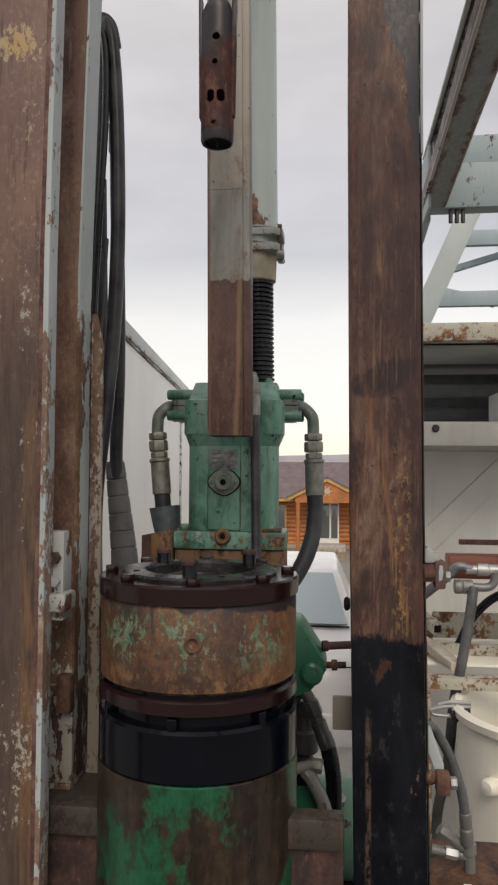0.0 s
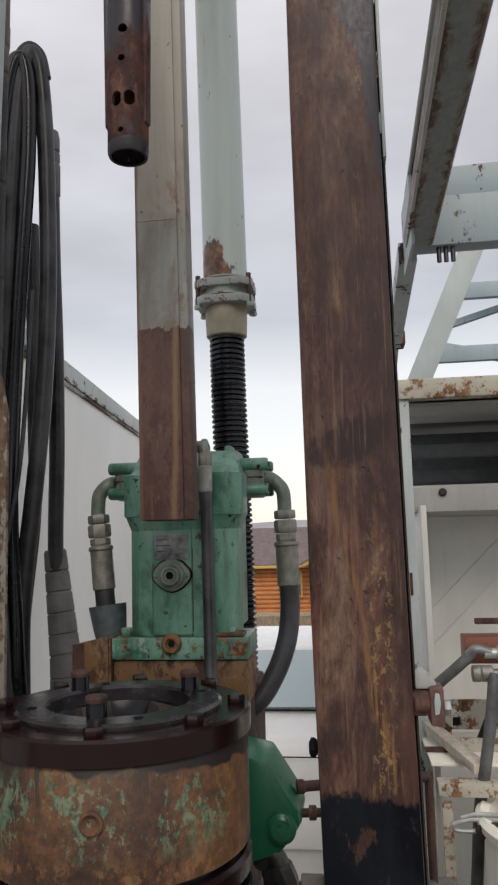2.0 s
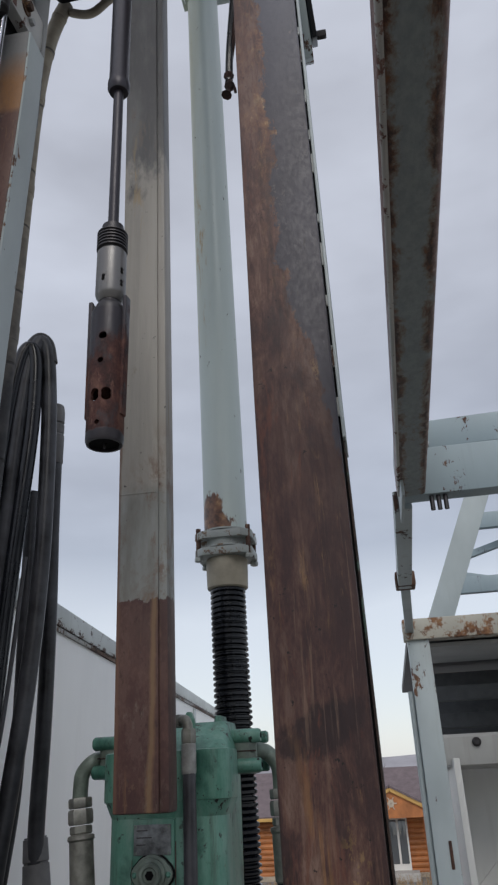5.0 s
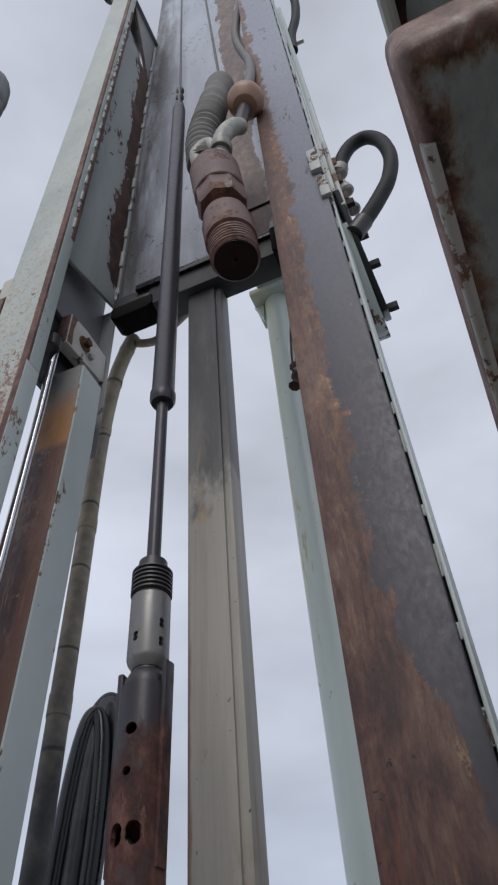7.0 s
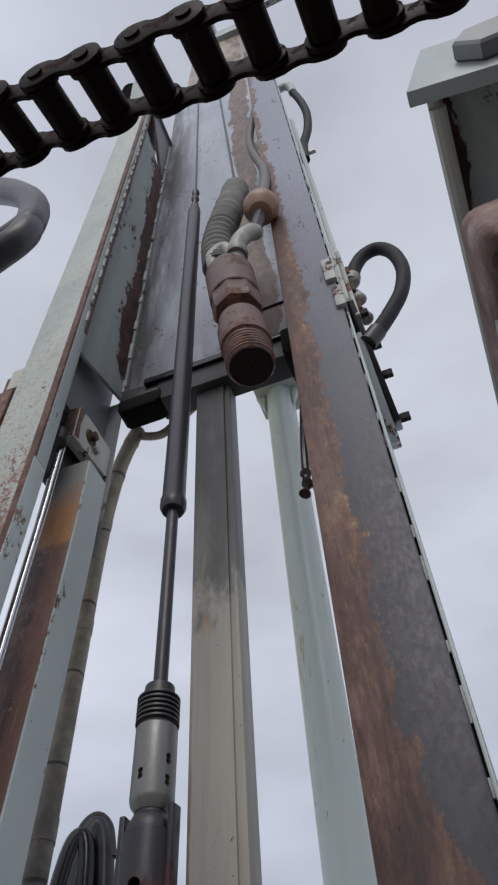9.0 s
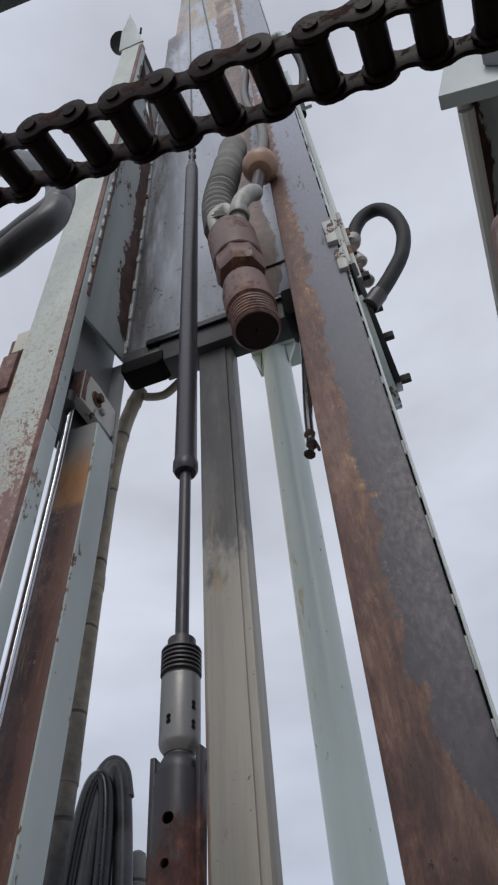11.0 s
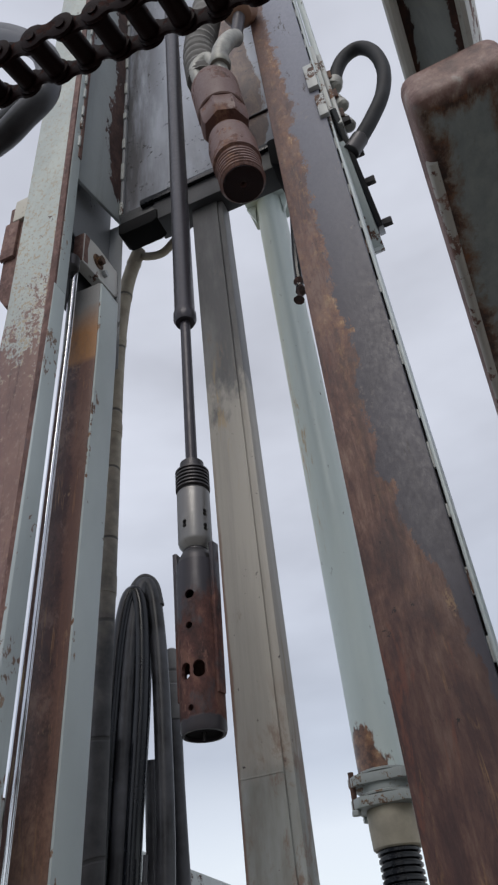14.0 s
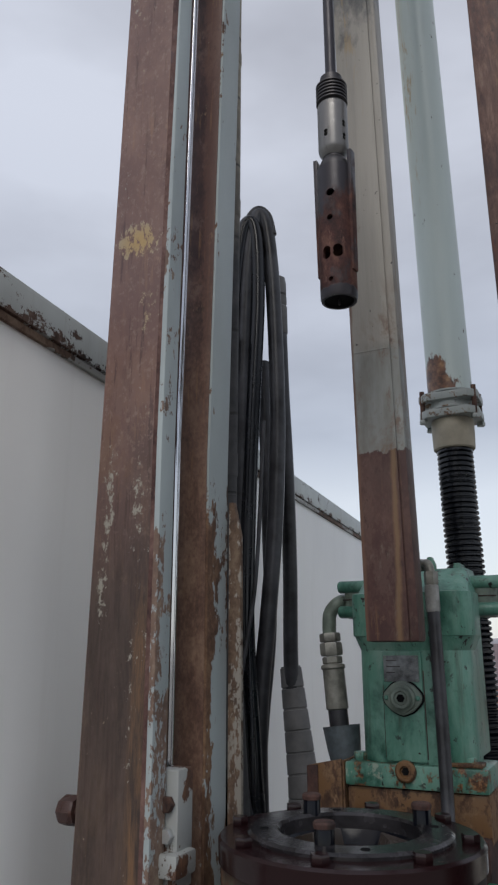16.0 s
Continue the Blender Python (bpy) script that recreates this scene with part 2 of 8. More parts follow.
        pale = k.mix(k.maths("MULTIPLY", k.span(speck, 0.53, 0.60), k.span(z, 5.6, 4.3, 0.25, 0.85)), pale, (0.32, 0.235, 0.14))
        pale = k.mix(k.span(fine, 0.64, 0.66), pale, (0.09, 0.06, 0.05))
        col = k.mix(m, bare, pale)
        rough = k.span(m, 0, 1, 0.55, 0.5)
    else:
        b = k.maths("ADD", k.span(z, 3.05, 3.55, 0.255, 0.150), k.span(z, 3.6, 6.2, 0.0, -0.022))
        b = k.maths("SUBTRACT", b, k.span(z, 5.2, 6.4, 0.0, 0.012))
        v = k.maths("ADD", k.maths("SUBTRACT", x, b), k.maths("MULTIPLY", k.maths("SUBTRACT", rag, 0.5), 0.11))
        v = k.maths("ADD", v, k.maths("MULTIPLY", k.maths("SUBTRACT", fine, 0.5), 0.09))
        m = k.span(v, -0.003, 0.003)
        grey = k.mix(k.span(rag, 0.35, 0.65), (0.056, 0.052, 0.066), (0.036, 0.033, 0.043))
        # the grey goes paler and bluer with height
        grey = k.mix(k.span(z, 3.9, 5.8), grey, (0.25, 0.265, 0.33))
        grey = k.mix(k.maths("MULTIPLY", k.span(speck, 0.57, 0.63), k.span(rag, 0.55, 0.68, 0, 0.25)), grey, (0.16, 0.15, 0.15))
        scuffed = k.maths("MULTIPLY", k.span(speck, 0.53, 0.60), k.maths("MULTIPLY", k.span(k.noise(10, 7, 0.7, (1, 1, 0.5), (6, 6, 1)), 0.56, 0.66, 0, 0.5), k.span(z, 3.3, 3.8)))
        grey = k.mix(scuffed, grey, (0.22, 0.185, 0.165))
        grey = k.mix(k.span(k.noise(30, 8, 0.75, (1, 1, 0.2), (1, 8, 1)), 0.62, 0.64), grey, (0.035, 0.030, 0.034))
        orange = k.ramp(k.noise(58, 9, 0.76, (1, 1, 0.45), (8, 0, 2), 0.5), [(0.38, (0.090, 0.045, 0.036)), (0.48, (0.17, 0.084, 0.056)), (0.56, (0.26, 0.132, 0.066)), (0.63, (0.42, 0.29, 0.15))])
        near_edge = k.maths("MULTIPLY", k.span(v, -0.062, -0.018), k.span(k.noise(9, 8, 0.72, (1, 1, 0.4), (2, 7, 5)), 0.44, 0.56))
        dull = k.maths("MULTIPLY", k.span(z, 3.50, 3.25), k.span(z, 2.55, 2.85))
        sx = k.maths("MULTIPLY", k.maths("SUBTRACT", x, 0.175), 1.0)
        sz = k.maths("MULTIPLY", k.maths("SUBTRACT", z, k.maths("ADD", 2.765, k.maths("MULTIPLY", sx, 0.25))), 2.0)
        spot = k.maths("ADD", k.maths("MULTIPLY", sx, sx), k.maths("MULTIPLY", sz, sz))
        spot = k.maths("ADD", spot, k.maths("ADD", k.maths("MULTIPLY", k.maths("SUBTRACT", fine, 0.5), 0.010), k.maths("MULTIPLY", k.maths("SUBTRACT", rag, 0.5), 0.030)))
        gx, gz = k.maths("SUBTRACT", x, 0.210), k.maths("SUBTRACT", z, 3.325)
        gouge = k.maths("ADD", k.maths("ADD", k.maths("MULTIPLY", gx, gx), k.maths("MULTIPLY", gz, gz)), k.maths("MULTIPLY", k.maths("SUBTRACT", 0.5, speck), 0.004))
        coarse = k.noise(17, 9, 0.74, (1, 1, 0.26), (3, 1, 9), 0.8)
        drag = k.noise(48, 8, 0.76, (1, 1, 0.22), (6, 3, 9), 0.8)
        hair = k.noise(130, 6, 0.72, (1, 1, 0.045), (2, 5, 4))
        blot = k.noise(8, 9, 0.72, (1, 1, 0.45), (9, 2, 1), 0.6)
        tone2 = k.maths("ADD", k.maths("ADD", k.maths("MULTIPLY", coarse, 0.40), k.maths("MULTIPLY", drag, 0.22)), k.maths("ADD", k.maths("MULTIPLY", blot, 0.26), k.maths("MULTIPLY", hair, 0.12)))
        wood = k.ramp(tone2, [(0.435, (0.011, 0.006, 0.007)), (0.472, (0.033, 0.014, 0.013)), (0.50, (0.072, 0.032, 0.025)), (0.53, (0.120, 0.063, 0.045)), (0.57, (0.190, 0.120, 0.090))])
        bare = k.mix(0.85, bare, wood)
        bare = k.mix(k.maths("MULTIPLY", dull, 0.52), bare, (0.040, 0.017, 0.017))
        bare = k.mix(k.span(spot, 0.0036, 0.0014, 0, 0.85), bare, (0.020, 0.010, 0.011))
        bare = k.mix(k.span(gouge, 0.0004, 0.0, 0, 0.85), bare, (0.24, 0.155, 0.085))
        red = k.noise(27, 8, 0.74, (1, 1, 0.18), (7, 2, 4), 0.5)
        bare = k.mix(k.span(red, 0.56, 0.62, 0, 0.6), bare, (0.120, 0.040, 0.024))
        ochre = k.maths("MULTIPLY", k.span(k.noise(75, 8, 0.76, (1, 1, 0.09), (1, 2, 8), 0.9), 0.565, 0.62), k.span(k.noise(7, 6, 0.65, (1, 1, 0.5), (4, 8, 3)), 0.48, 0.60, 0.0, 0.6))
        bare = k.mix(ochre, bare, (0.30, 0.175, 0.075))
        worn = k.maths("ADD", x, k.maths("MULTIPLY", k.maths("SUBTRACT", rag, 0.5), 0.10))
        bare = k.mix(k.span(worn, 0.185, 0.222, 0, 0.55), bare, (0.032, 0.015, 0.015))
        scratch = k.maths("MULTIPLY", k.span(k.noise(150, 4, 0.6, (1, 1, 0.030), (8, 1, 6), 0.4), 0.585, 0.64), k.span(k.noise(9, 6, 0.7, (1, 1, 0.3), (1, 4, 4)), 0.46, 0.58, 0.0, 0.5))
        bare = k.mix(k.maths("MULTIPLY", scratch, k.span(z, 3.3, 2.9)), bare, (0.200, 0.125, 0.085))
        run = k.maths("SUBTRACT", k.maths("SUBTRACT", x, 0.135), k.maths("MULTIPLY", k.maths("SUBTRACT", 2.645, z), 0.19))
        run = k.maths("ABSOLUTE", k.maths("ADD", run, k.maths("MULTIPLY", k.maths("SUBTRACT", rag, 0.5), 0.06)))
        run = k.maths("MULTIPLY", k.span(run, 0.011, 0.002), k.maths("MULTIPLY", k.span(hair, 0.42, 0.56), k.maths("MULTIPLY", k.span(z, 2.78, 2.62), k.span(z, 2.26, 2.30))))
        bare = k.mix(k.maths("MULTIPLY", run, 0.8), bare, (0.235, 0.120, 0.048))
        crackle = k.maths("MULTIPLY", k.span(k.noise(95, 8, 0.75, (1, 1, 0.6), (5, 5, 5)), 0.545, 0.575), k.maths("MULTIPLY", k.span(k.maths("ABSOLUTE", k.maths("SUBTRACT", x, 0.192)), 0.022, 0.010), k.maths("MULTIPLY", k.span(z, 2.66, 2.55), k.span(z, 2.25, 2.30))))
        bare = k.mix(k.maths("MULTIPLY", crackle, 0.8), bare, (0.26, 0.165, 0.060))
        pit = k.maths("MULTIPLY", k.span(k.noise(60, 7, 0.72, (1, 1, 0.8), (3, 9, 1)), 0.645, 0.665), k.span(z, 2.3, 2.6))
        bare = k.mix(pit, bare, (0.010, 0.007, 0.007))
        up = k.mix(0.42, bare, (0.120, 0.078, 0.074))
        up = k.mix(k.maths("MULTIPLY", near_edge, 0.78), up, orange)
        low = k.mix(k.span(z, 3.3, 4.1), bare, up)
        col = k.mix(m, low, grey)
        tar = k.maths("ADD", k.span(z, 2.20, 2.32, 0.5, -0.5), k.maths("MULTIPLY", k.maths("SUBTRACT", rag, 0.5), 0.5))
        tar = k.maths("ADD", tar, k.maths("MULTIPLY", k.maths("SUBTRACT", fine, 0.5), 0.5))
        tar = k.maths("SUBTRACT", tar, k.span(k.noise(16, 9, 0.75, (1, 1, 0.4), (9, 9, 2)), 0.60, 0.68, 0, 0.8))
        mt = k.span(tar, -0.03, 0.05)
        blk = k.mix(k.span(rag, 0.42, 0.60), (0.0022, 0.0030, 0.0060), (0.008, 0.010, 0.014))
        blk = k.mix(k.span(fine, 0.57, 0.65, 0, 0.7), blk, (0.034, 0.030, 0.028))
        line = k.maths("ABSOLUTE", k.maths("SUBTRACT", x, 0.130))
        line = k.maths("MULTIPLY", k.span(line, 0.007, 0.003), k.maths("MULTIPLY", k.span(z, 2.13, 2.10), k.span(fine, 0.42, 0.52)))
        blk = k.mix(k.maths("MULTIPLY", line, 0.7), blk, (0.11, 0.080, 0.055))
        hx, hz = k.maths("SUBTRACT", x, 0.155), k.maths("SUBTRACT", z, 2.205)
        scuff = k.maths("ADD", k.maths("MULTIPLY", hx, hx), k.maths("MULTIPLY", hz, hz))
        scuff = k.maths("ADD", scuff, k.maths("MULTIPLY", k.maths("SUBTRACT", 0.5, fine), 0.006))
        blk = k.mix(k.span(scuff, 0.0002, -0.0002, 0, 0.6), blk, (0.080, 0.040, 0.028))
        col = k.mix(mt, col, blk)
        rough = k.maths("SUBTRACT", k.span(m, 0, 1, 0.50, 0.42), k.maths("MULTIPLY", mt, 0.14))
        spec = k.maths("SUBTRACT", k.span(m, 0, 1, 0.34, 0.30), k.maths("MULTIPLY", mt, 0.18))
    rough = k.maths("ADD", rough, k.span(grit, 0.35, 0.65, -0.08, 0.08))
    k.bump(k.maths("ADD", k.maths("MULTIPLY", tone, 0.8), fine), 0.28, 0.0018)
    return k.done(col, rough, 0.0, spec)


def plain(name, colour, rough=0.5, metal=0.0, vary=0.25, scale=14.0, bump=0.12, spec=0.5):
    k = Net(name)
    a = k.noise(scale, 6, 0.62)
    b = k.noise(scale * 7, 3, 0.6, (1, 1, 1), (3, 1, 2))
    col = k.mix(k.span(a, 0.3, 0.7), tuple(c * (1 - vary) for c in colour), tuple(min(1, c * (1 + vary)) for c in colour))
    k.bump(b, bump, 0.001)
    return k.done(col, k.span(a, 0.3, 0.7, max(0.04, rough - 0.08), min(1, rough + 0.08)), metal, spec)


BLUE = (0.44, 0.50, 0.51)
M_rail_l = worn_rail("rusted_rail_left", True)
M_rail_r = worn_rail("rusted_rail_right", False)
M_blue = weathered("pale_blue_paint", BLUE, 0.16, 6, chip=0.015)
M_blue_worn = weathered("pale_blue_paint_worn", BLUE, 0.36, 7, chip=0.015, seed=4)
M_truss = weathered("dull_blue_truss_paint", tuple(c * w for c, w in zip(BLUE, (0.70, 0.78, 0.84))), 0.30, 9, chip=0.015, seed=5)
M_blue_rust = weathered("pale_blue_paint_rusted", BLUE, 0.62, 5, seed=9)


def plate_material():
    """Scuffed pale back plate: a worn brown strip down its middle, darker at its left and towards its foot, black
    chips.
    """
    k = Net("mast_plate_paint")
    x, z = k.sep.outputs["X"], k.sep.outputs["Z"]
    rag = k.noise(7, 9, 0.66, (1, 1, 0.3))
    fine = k.noise(46, 7, 0.7, (1, 1, 0.8), (2, 0, 0))
    smear = k.noise(10, 6, 0.65, (1, 1, 0.12), (0, 0, 7))
    blue = k.mix(k.span(smear, 0.40, 0.62), (0.45, 0.49, 0.58), (0.37, 0.41, 0.495))
    dark_left = k.maths("MULTIPLY", k.span(x, -0.27, -0.44), k.span(smear, 0.30, 0.56))
    blue = k.mix(dark_left, blue, (0.07, 0.07, 0.078))
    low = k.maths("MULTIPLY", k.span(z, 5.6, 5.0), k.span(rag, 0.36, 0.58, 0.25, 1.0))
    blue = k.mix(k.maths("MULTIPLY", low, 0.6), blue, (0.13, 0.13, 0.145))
    off = k.maths("ABSOLUTE", k.maths("ADD", x, 0.045))
    edge = k.maths("ADD", k.maths("SUBTRACT", off, 0.062), k.maths("MULTIPLY", k.maths("SUBTRACT", rag, 0.5), 0.20))
    strip = k.ramp(k.noise(22, 8, 0.74, (1, 1, 0.35), (5, 5, 0), 0.5), [(0.38, (0.070, 0.040, 0.036)), (0.52, (0.135, 0.078, 0.066)), (0.66, (0.24, 0.15, 0.11))])
    col = k.mix(k.span(edge, 0.004, -0.004), blue, strip)
    chips = k.maths("MULTIPLY", k.span(fine, 0.585, 0.605), k.span(k.noise(5, 3, 0.5, (1, 1, 1), (9, 0, 4)), 0.48, 0.54))
    col = k.mix(chips, col, (0.03, 0.028, 0.03))
    top = k.maths("MULTIPLY", k.span(z, 9.2, 9.4), k.span(rag, 0.42, 0.55))
    col = k.mix(top, col, (0.36, 0.28, 0.21))
    k.bump(k.maths("ADD", k.maths("MULTIPLY", smear, 0.2), fine), 0.25, 0.002)
    return k.done(col, k.span(fine, 0.35, 0.65, 0.42, 0.52))


M_plate = plate_material()


POST_L = -0.221


def post_material():
    k = Net("grey_post_paint")
    x, z = k.sep.outputs["X"], k.sep.outputs["Z"]
    rag = k.noise(9, 8, 0.65, (1, 1, 0.4))
    line = k.noise(26, 7, 0.7, (1, 1, 0.05), (3, 0, 0))
    smear = k.noise(6, 6, 0.65, (1, 1, 0.2), (0, 4, 1))
    shift = k.maths("MULTIPLY", k.maths("SUBTRACT", rag, 0.5), 0.9)
    mid = k.mix(k.span(line, 0.42, 0.60), (0.320, 0.300, 0.268), (0.262, 0.247, 0.222))
    mid = k.mix(k.span(line, 0.61, 0.66, 0, 0.75), mid, (0.22, 0.15, 0.085))
    lowp = k.mix(k.span(smear, 0.42, 0.58), (0.275, 0.295, 0.29), (0.165, 0.16, 0.145))
    col = k.mix(k.span(k.maths("ADD", z, k.maths("MULTIPLY", shift, 0.25)), 3.22, 3.26), lowp, mid)
    dark = k.mix(k.span(smear, 0.40, 0.60), (0.070, 0.070, 0.072), (0.20, 0.20, 0.197))
    col = k.mix(k.span(k.maths("ADD", z, shift), 4.05, 4.13), col, dark)
    rust, tone, grit = bare_steel(k, 9.0)
    rust = k.mix(0.55, rust, (0.072, 0.030, 0.026))
    run = k.maths("ABSOLUTE", k.maths("ADD", k.maths("ADD", x, 0.153), k.maths("MULTIPLY", k.maths("SUBTRACT", rag, 0.5), 0.03)))
    rust = k.mix(k.span(run, 0.008, 0.002, 0, 0.6), rust, (0.25, 0.155, 0.075))
    v = k.maths("ADD", k.span(z, 3.025, 2.995, -0.3, 0.5), k.maths("MULTIPLY", k.maths("SUBTRACT", k.noise(45, 8, 0.75, (1, 1, 0.6), (3, 8, 8)), 0.5), 1.1))
    v = k.maths("ADD", v, k.span(x, -0.15, -0.125, 0.0, 0.10))
    stain = k.maths("MULTIPLY", k.span(k.noise(14, 9, 0.75, (1, 1, 0.5), (1, 6, 2), 0.4), 0.47, 0.56), k.maths("MULTIPLY", k.span(z, 3.40, 3.26), k.span(x, -0.20, -0.160, 0.20, 1.0)))
    col = k.mix(k.maths("MULTIPLY", stain, 0.8), col, (0.15, 0.088, 0.060))
    col = k.mix(k.span(v, -0.02, 0.02), col, rust)
    side = k.maths("ADD", k.maths("ADD", x, k.maths("MULTIPLY", k.maths("SUBTRACT", z, 2.8), 0.0105)), k.maths("MULTIPLY", k.maths("SUBTRACT", rag, 0.5), 0.022))
    side = k.maths("SUBTRACT", side, 0.008)
    side = k.maths("MULTIPLY", k.span(side, POST_L - 0.0002, POST_L - 0.004), k.maths("MULTIPLY", k.span(z, 3.95, 3.80), k.span(line, 0.36, 0.48, 0.4, 0.9)))
    col = k.mix(side, col, (0.14, 0.075, 0.05))
    ochre = k.maths("MULTIPLY", k.span(k.noise(34, 8, 0.74, (1, 1, 0.12), (5, 1, 3)), 0.56, 0.62), k.maths("MULTIPLY", k.span(z, 3.75, 3.9), k.span(z, 4.25, 4.1)))
    col = k.mix(k.maths("MULTIPLY", ochre, k.span(x, POST_L + 0.07, POST_L + 0.03, 0.0, 0.6)), col, (0.34, 0.24, 0.12))
    spots = k.noise(60, 5, 0.7, (1, 1, 0.6), (6, 2, 2))
    col = k.mix(k.span(spots, 0.67, 0.69), col, (0.05, 0.04, 0.04))
    scuff = k.noise(22, 9, 0.75, (1, 1, 0.3), (2, 2, 8))
    col = k.mix(k.span(scuff, 0.60, 0.66, 0, 0.6), col, (0.16, 0.125, 0.095))
    k.bump(k.maths("ADD", tone, spots), 0.2, 0.0015)
    return k.done(col, k.span(smear, 0.35, 0.65, 0.42, 0.62))


def pipe_material():
    k = Net("pale_green_pipe_paint")
    x, z = k.sep.outputs["X"], k.sep.outputs["Z"]
    rag = k.noise(9, 8, 0.65, (1, 1, 0.4))
    smear = k.noise(8, 6, 0.65, (1, 1, 0.1), (0, 4, 1))
    col = k.mix(k.span(smear, 0.38, 0.64), (0.47, 0.535, 0.515), (0.415, 0.480, 0.470))
    stain = k.maths("MULTIPLY", k.span(x, -0.215, -0.285), k.span(z, 3.9, 4.6))
    col = k.mix(k.maths("MULTIPLY", stain, k.span(smear, 0.38, 0.6, 0.2, 0.8)), col, (0.42, 0.42, 0.26))
    rust = k.ramp(k.noise(30, 7, 0.7), [(0.4, (0.07, 0.035, 0.025)), (0.55, (0.18, 0.085, 0.045)), (0.68, (0.33, 0.19, 0.09))])
    v = k.maths("ADD", k.maths("ADD", k.span(z, 3.70, 3.46, -0.35, 0.16), k.span(x, -0.165, -0.225, -0.15, 0.05)), k.maths("MULTIPLY", k.maths("SUBTRACT", rag, 0.5), 1.0))
    col = k.mix(k.span(v, -0.015, 0.015), col, rust)
    wisp = k.maths("MULTIPLY", k.span(k.noise(30, 8, 0.74, (1, 1, 0.16), (8, 1, 2)), 0.55, 0.62), k.maths("MULTIPLY", k.span(z, 4.05, 4.25), k.span(z, 5.1, 4.8)))
    col = k.mix(k.maths("MULTIPLY", wisp, k.span(x, -0.215, -0.250, 0.0, 0.9)), col, (0.34, 0.22, 0.08))
    spots = k.noise(34, 6, 0.7, (1, 1, 0.5), (6, 2, 2))
    col = k.mix(k.span(spots, 0.665, 0.685), col, (0.06, 0.045, 0.035))
    k.bump(smear, 0.15, 0.002)
    return k.done(col, 0.36)


M_post = post_material()
M_pipe = pipe_material()


def rear_material():
    """Dark greased brown steel, orange near its upper end, pale chips at the foot."""
    k = Net("rear_rail_bare")
    x, z = k.sep.outputs["X"], k.sep.outputs["Z"]
    col, tone, grit = bare_steel(k, 7.0)
    edge = k.maths("ADD", k.span(x, -0.520, -0.486, 0, 0.6), k.maths("MULTIPLY", k.maths("SUBTRACT", tone, 0.5), 1.5))
    col = k.mix(k.span(edge, 0.25, 0.40, 0, 0.6), col, (0.13, 0.062, 0.045))
    glow = k.maths("MULTIPLY", k.span(z, 3.45, 2.9), k.span(x, -0.555, -0.525, 0.35, 1.0))
    col = k.mix(k.maths("MULTIPLY", glow, 0.75), col, k.ramp(tone, [(0.38, (0.070, 0.034, 0.024)), (0.48, (0.150, 0.084, 0.056)), (0.6, (0.28, 0.18, 0.12))]))
    fine = k.noise(40, 8, 0.74, (1, 1, 0.5), (3, 3, 1))
    top = k.maths("MULTIPLY", k.span(z, 4.185, 4.205), k.span(tone, 0.36, 0.52, 0.5, 1.0))
    col = k.mix(top, col, (0.27, 0.13, 0.05))
    gone = k.span(k.maths("ADD", z, k.maths("MULTIPLY", tone, 0.2)), 4.40, 4.50)
    col = k.mix(gone, col, (0.19, 0.19, 0.19))
    foot = k.maths("ADD", fine, k.span(z, 2.6, 2.05, -0.10, 0.07))
    col = k.mix(k.span(foot, 0.575, 0.60), col, (0.36, 0.37, 0.35))
    k.bump(tone, 0.3, 0.002)
    return k.done(col, k.span(grit, 0.35, 0.65, 0.45, 0.65))


M_rear = rear_material()
M_side_blue = weathered("pale_blue_side", BLUE, 0.14, 7, chip=0.015, seed=6, zones=(("Y", 1.640, 1.604, 0.13), ("Y", 1.668, 1.681, 0.07), ("Z", 3.05, 2.45, 0.17)), tones=((0.05, 0.026, 0.018), (0.13, 0.070, 0.043), (0.25, 0.155, 0.09)))
M_edge_blue = weathered("pale_blue_edge", BLUE, 0.33, 16, chip=0.015, seed=2, stretch=(1, 1, 0.5), zones=(("Z", 3.7, 2.7, 0.115),), tones=((0.13, 0.09, 0.07), (0.20, 0.13, 0.10), (0.34, 0.27, 0.20)))
M_rust = weathered("rusty_steel", (0.12, 0.07, 0.05), 0.95, 5, seed=12)
M_rust_dark = weathered("dark_rusty_steel", (0.06, 0.035, 0.03), 0.9, 6, seed=15, tones=((0.016, 0.009, 0.008), (0.05, 0.024, 0.020), (0.11, 0.05, 0.038)))
M_green_deep = weathered("deep_green_paint", (0.016, 0.155, 0.085), 0.30, 9, seed=7, rough=0.33, dirt=0.6)


def oily_green():
    """Green paint worn through to greasy brown steel in broad patches, with dark runs."""
    k = Net("oily_green_paint")
    big = k.noise(4.2, 6, 0.62, (1, 1, 0.75), (2, 7, 4), 0.3)
    fine = k.noise(46, 8, 0.74, (1, 1, 0.7), (1, 1, 5))
    runs = k.noise(24, 7, 0.72, (1, 1, 0.14), (6, 0, 2))
    brown = k.ramp(k.maths("ADD", k.maths("MULTIPLY", runs, 0.5), k.maths("MULTIPLY", fine, 0.5)), [(0.38, (0.009, 0.006, 0.005)), (0.50, (0.026, 0.017, 0.012)), (0.62, (0.060, 0.038, 0.024))])
    green = k.mix(k.span(fine, 0.40, 0.60), (0.002, 0.058, 0.026), (0.008, 0.098, 0.046))
    v = k.maths("ADD", big, k.maths("MULTIPLY", k.maths("SUBTRACT", fine, 0.5), 0.22))
    col = k.mix(k.span(v, 0.50, 0.56), brown, green)
    col = k.mix(k.span(runs, 0.56, 0.68, 0, 0.7), col, (0.018, 0.016, 0.012))
    k.bump(fine, 0.25, 0.0012)
    return k.done(col, k.span(runs, 0.35, 0.65, 0.24, 0.42), 0.0, 0.45)


M_green_worn = oily_green()


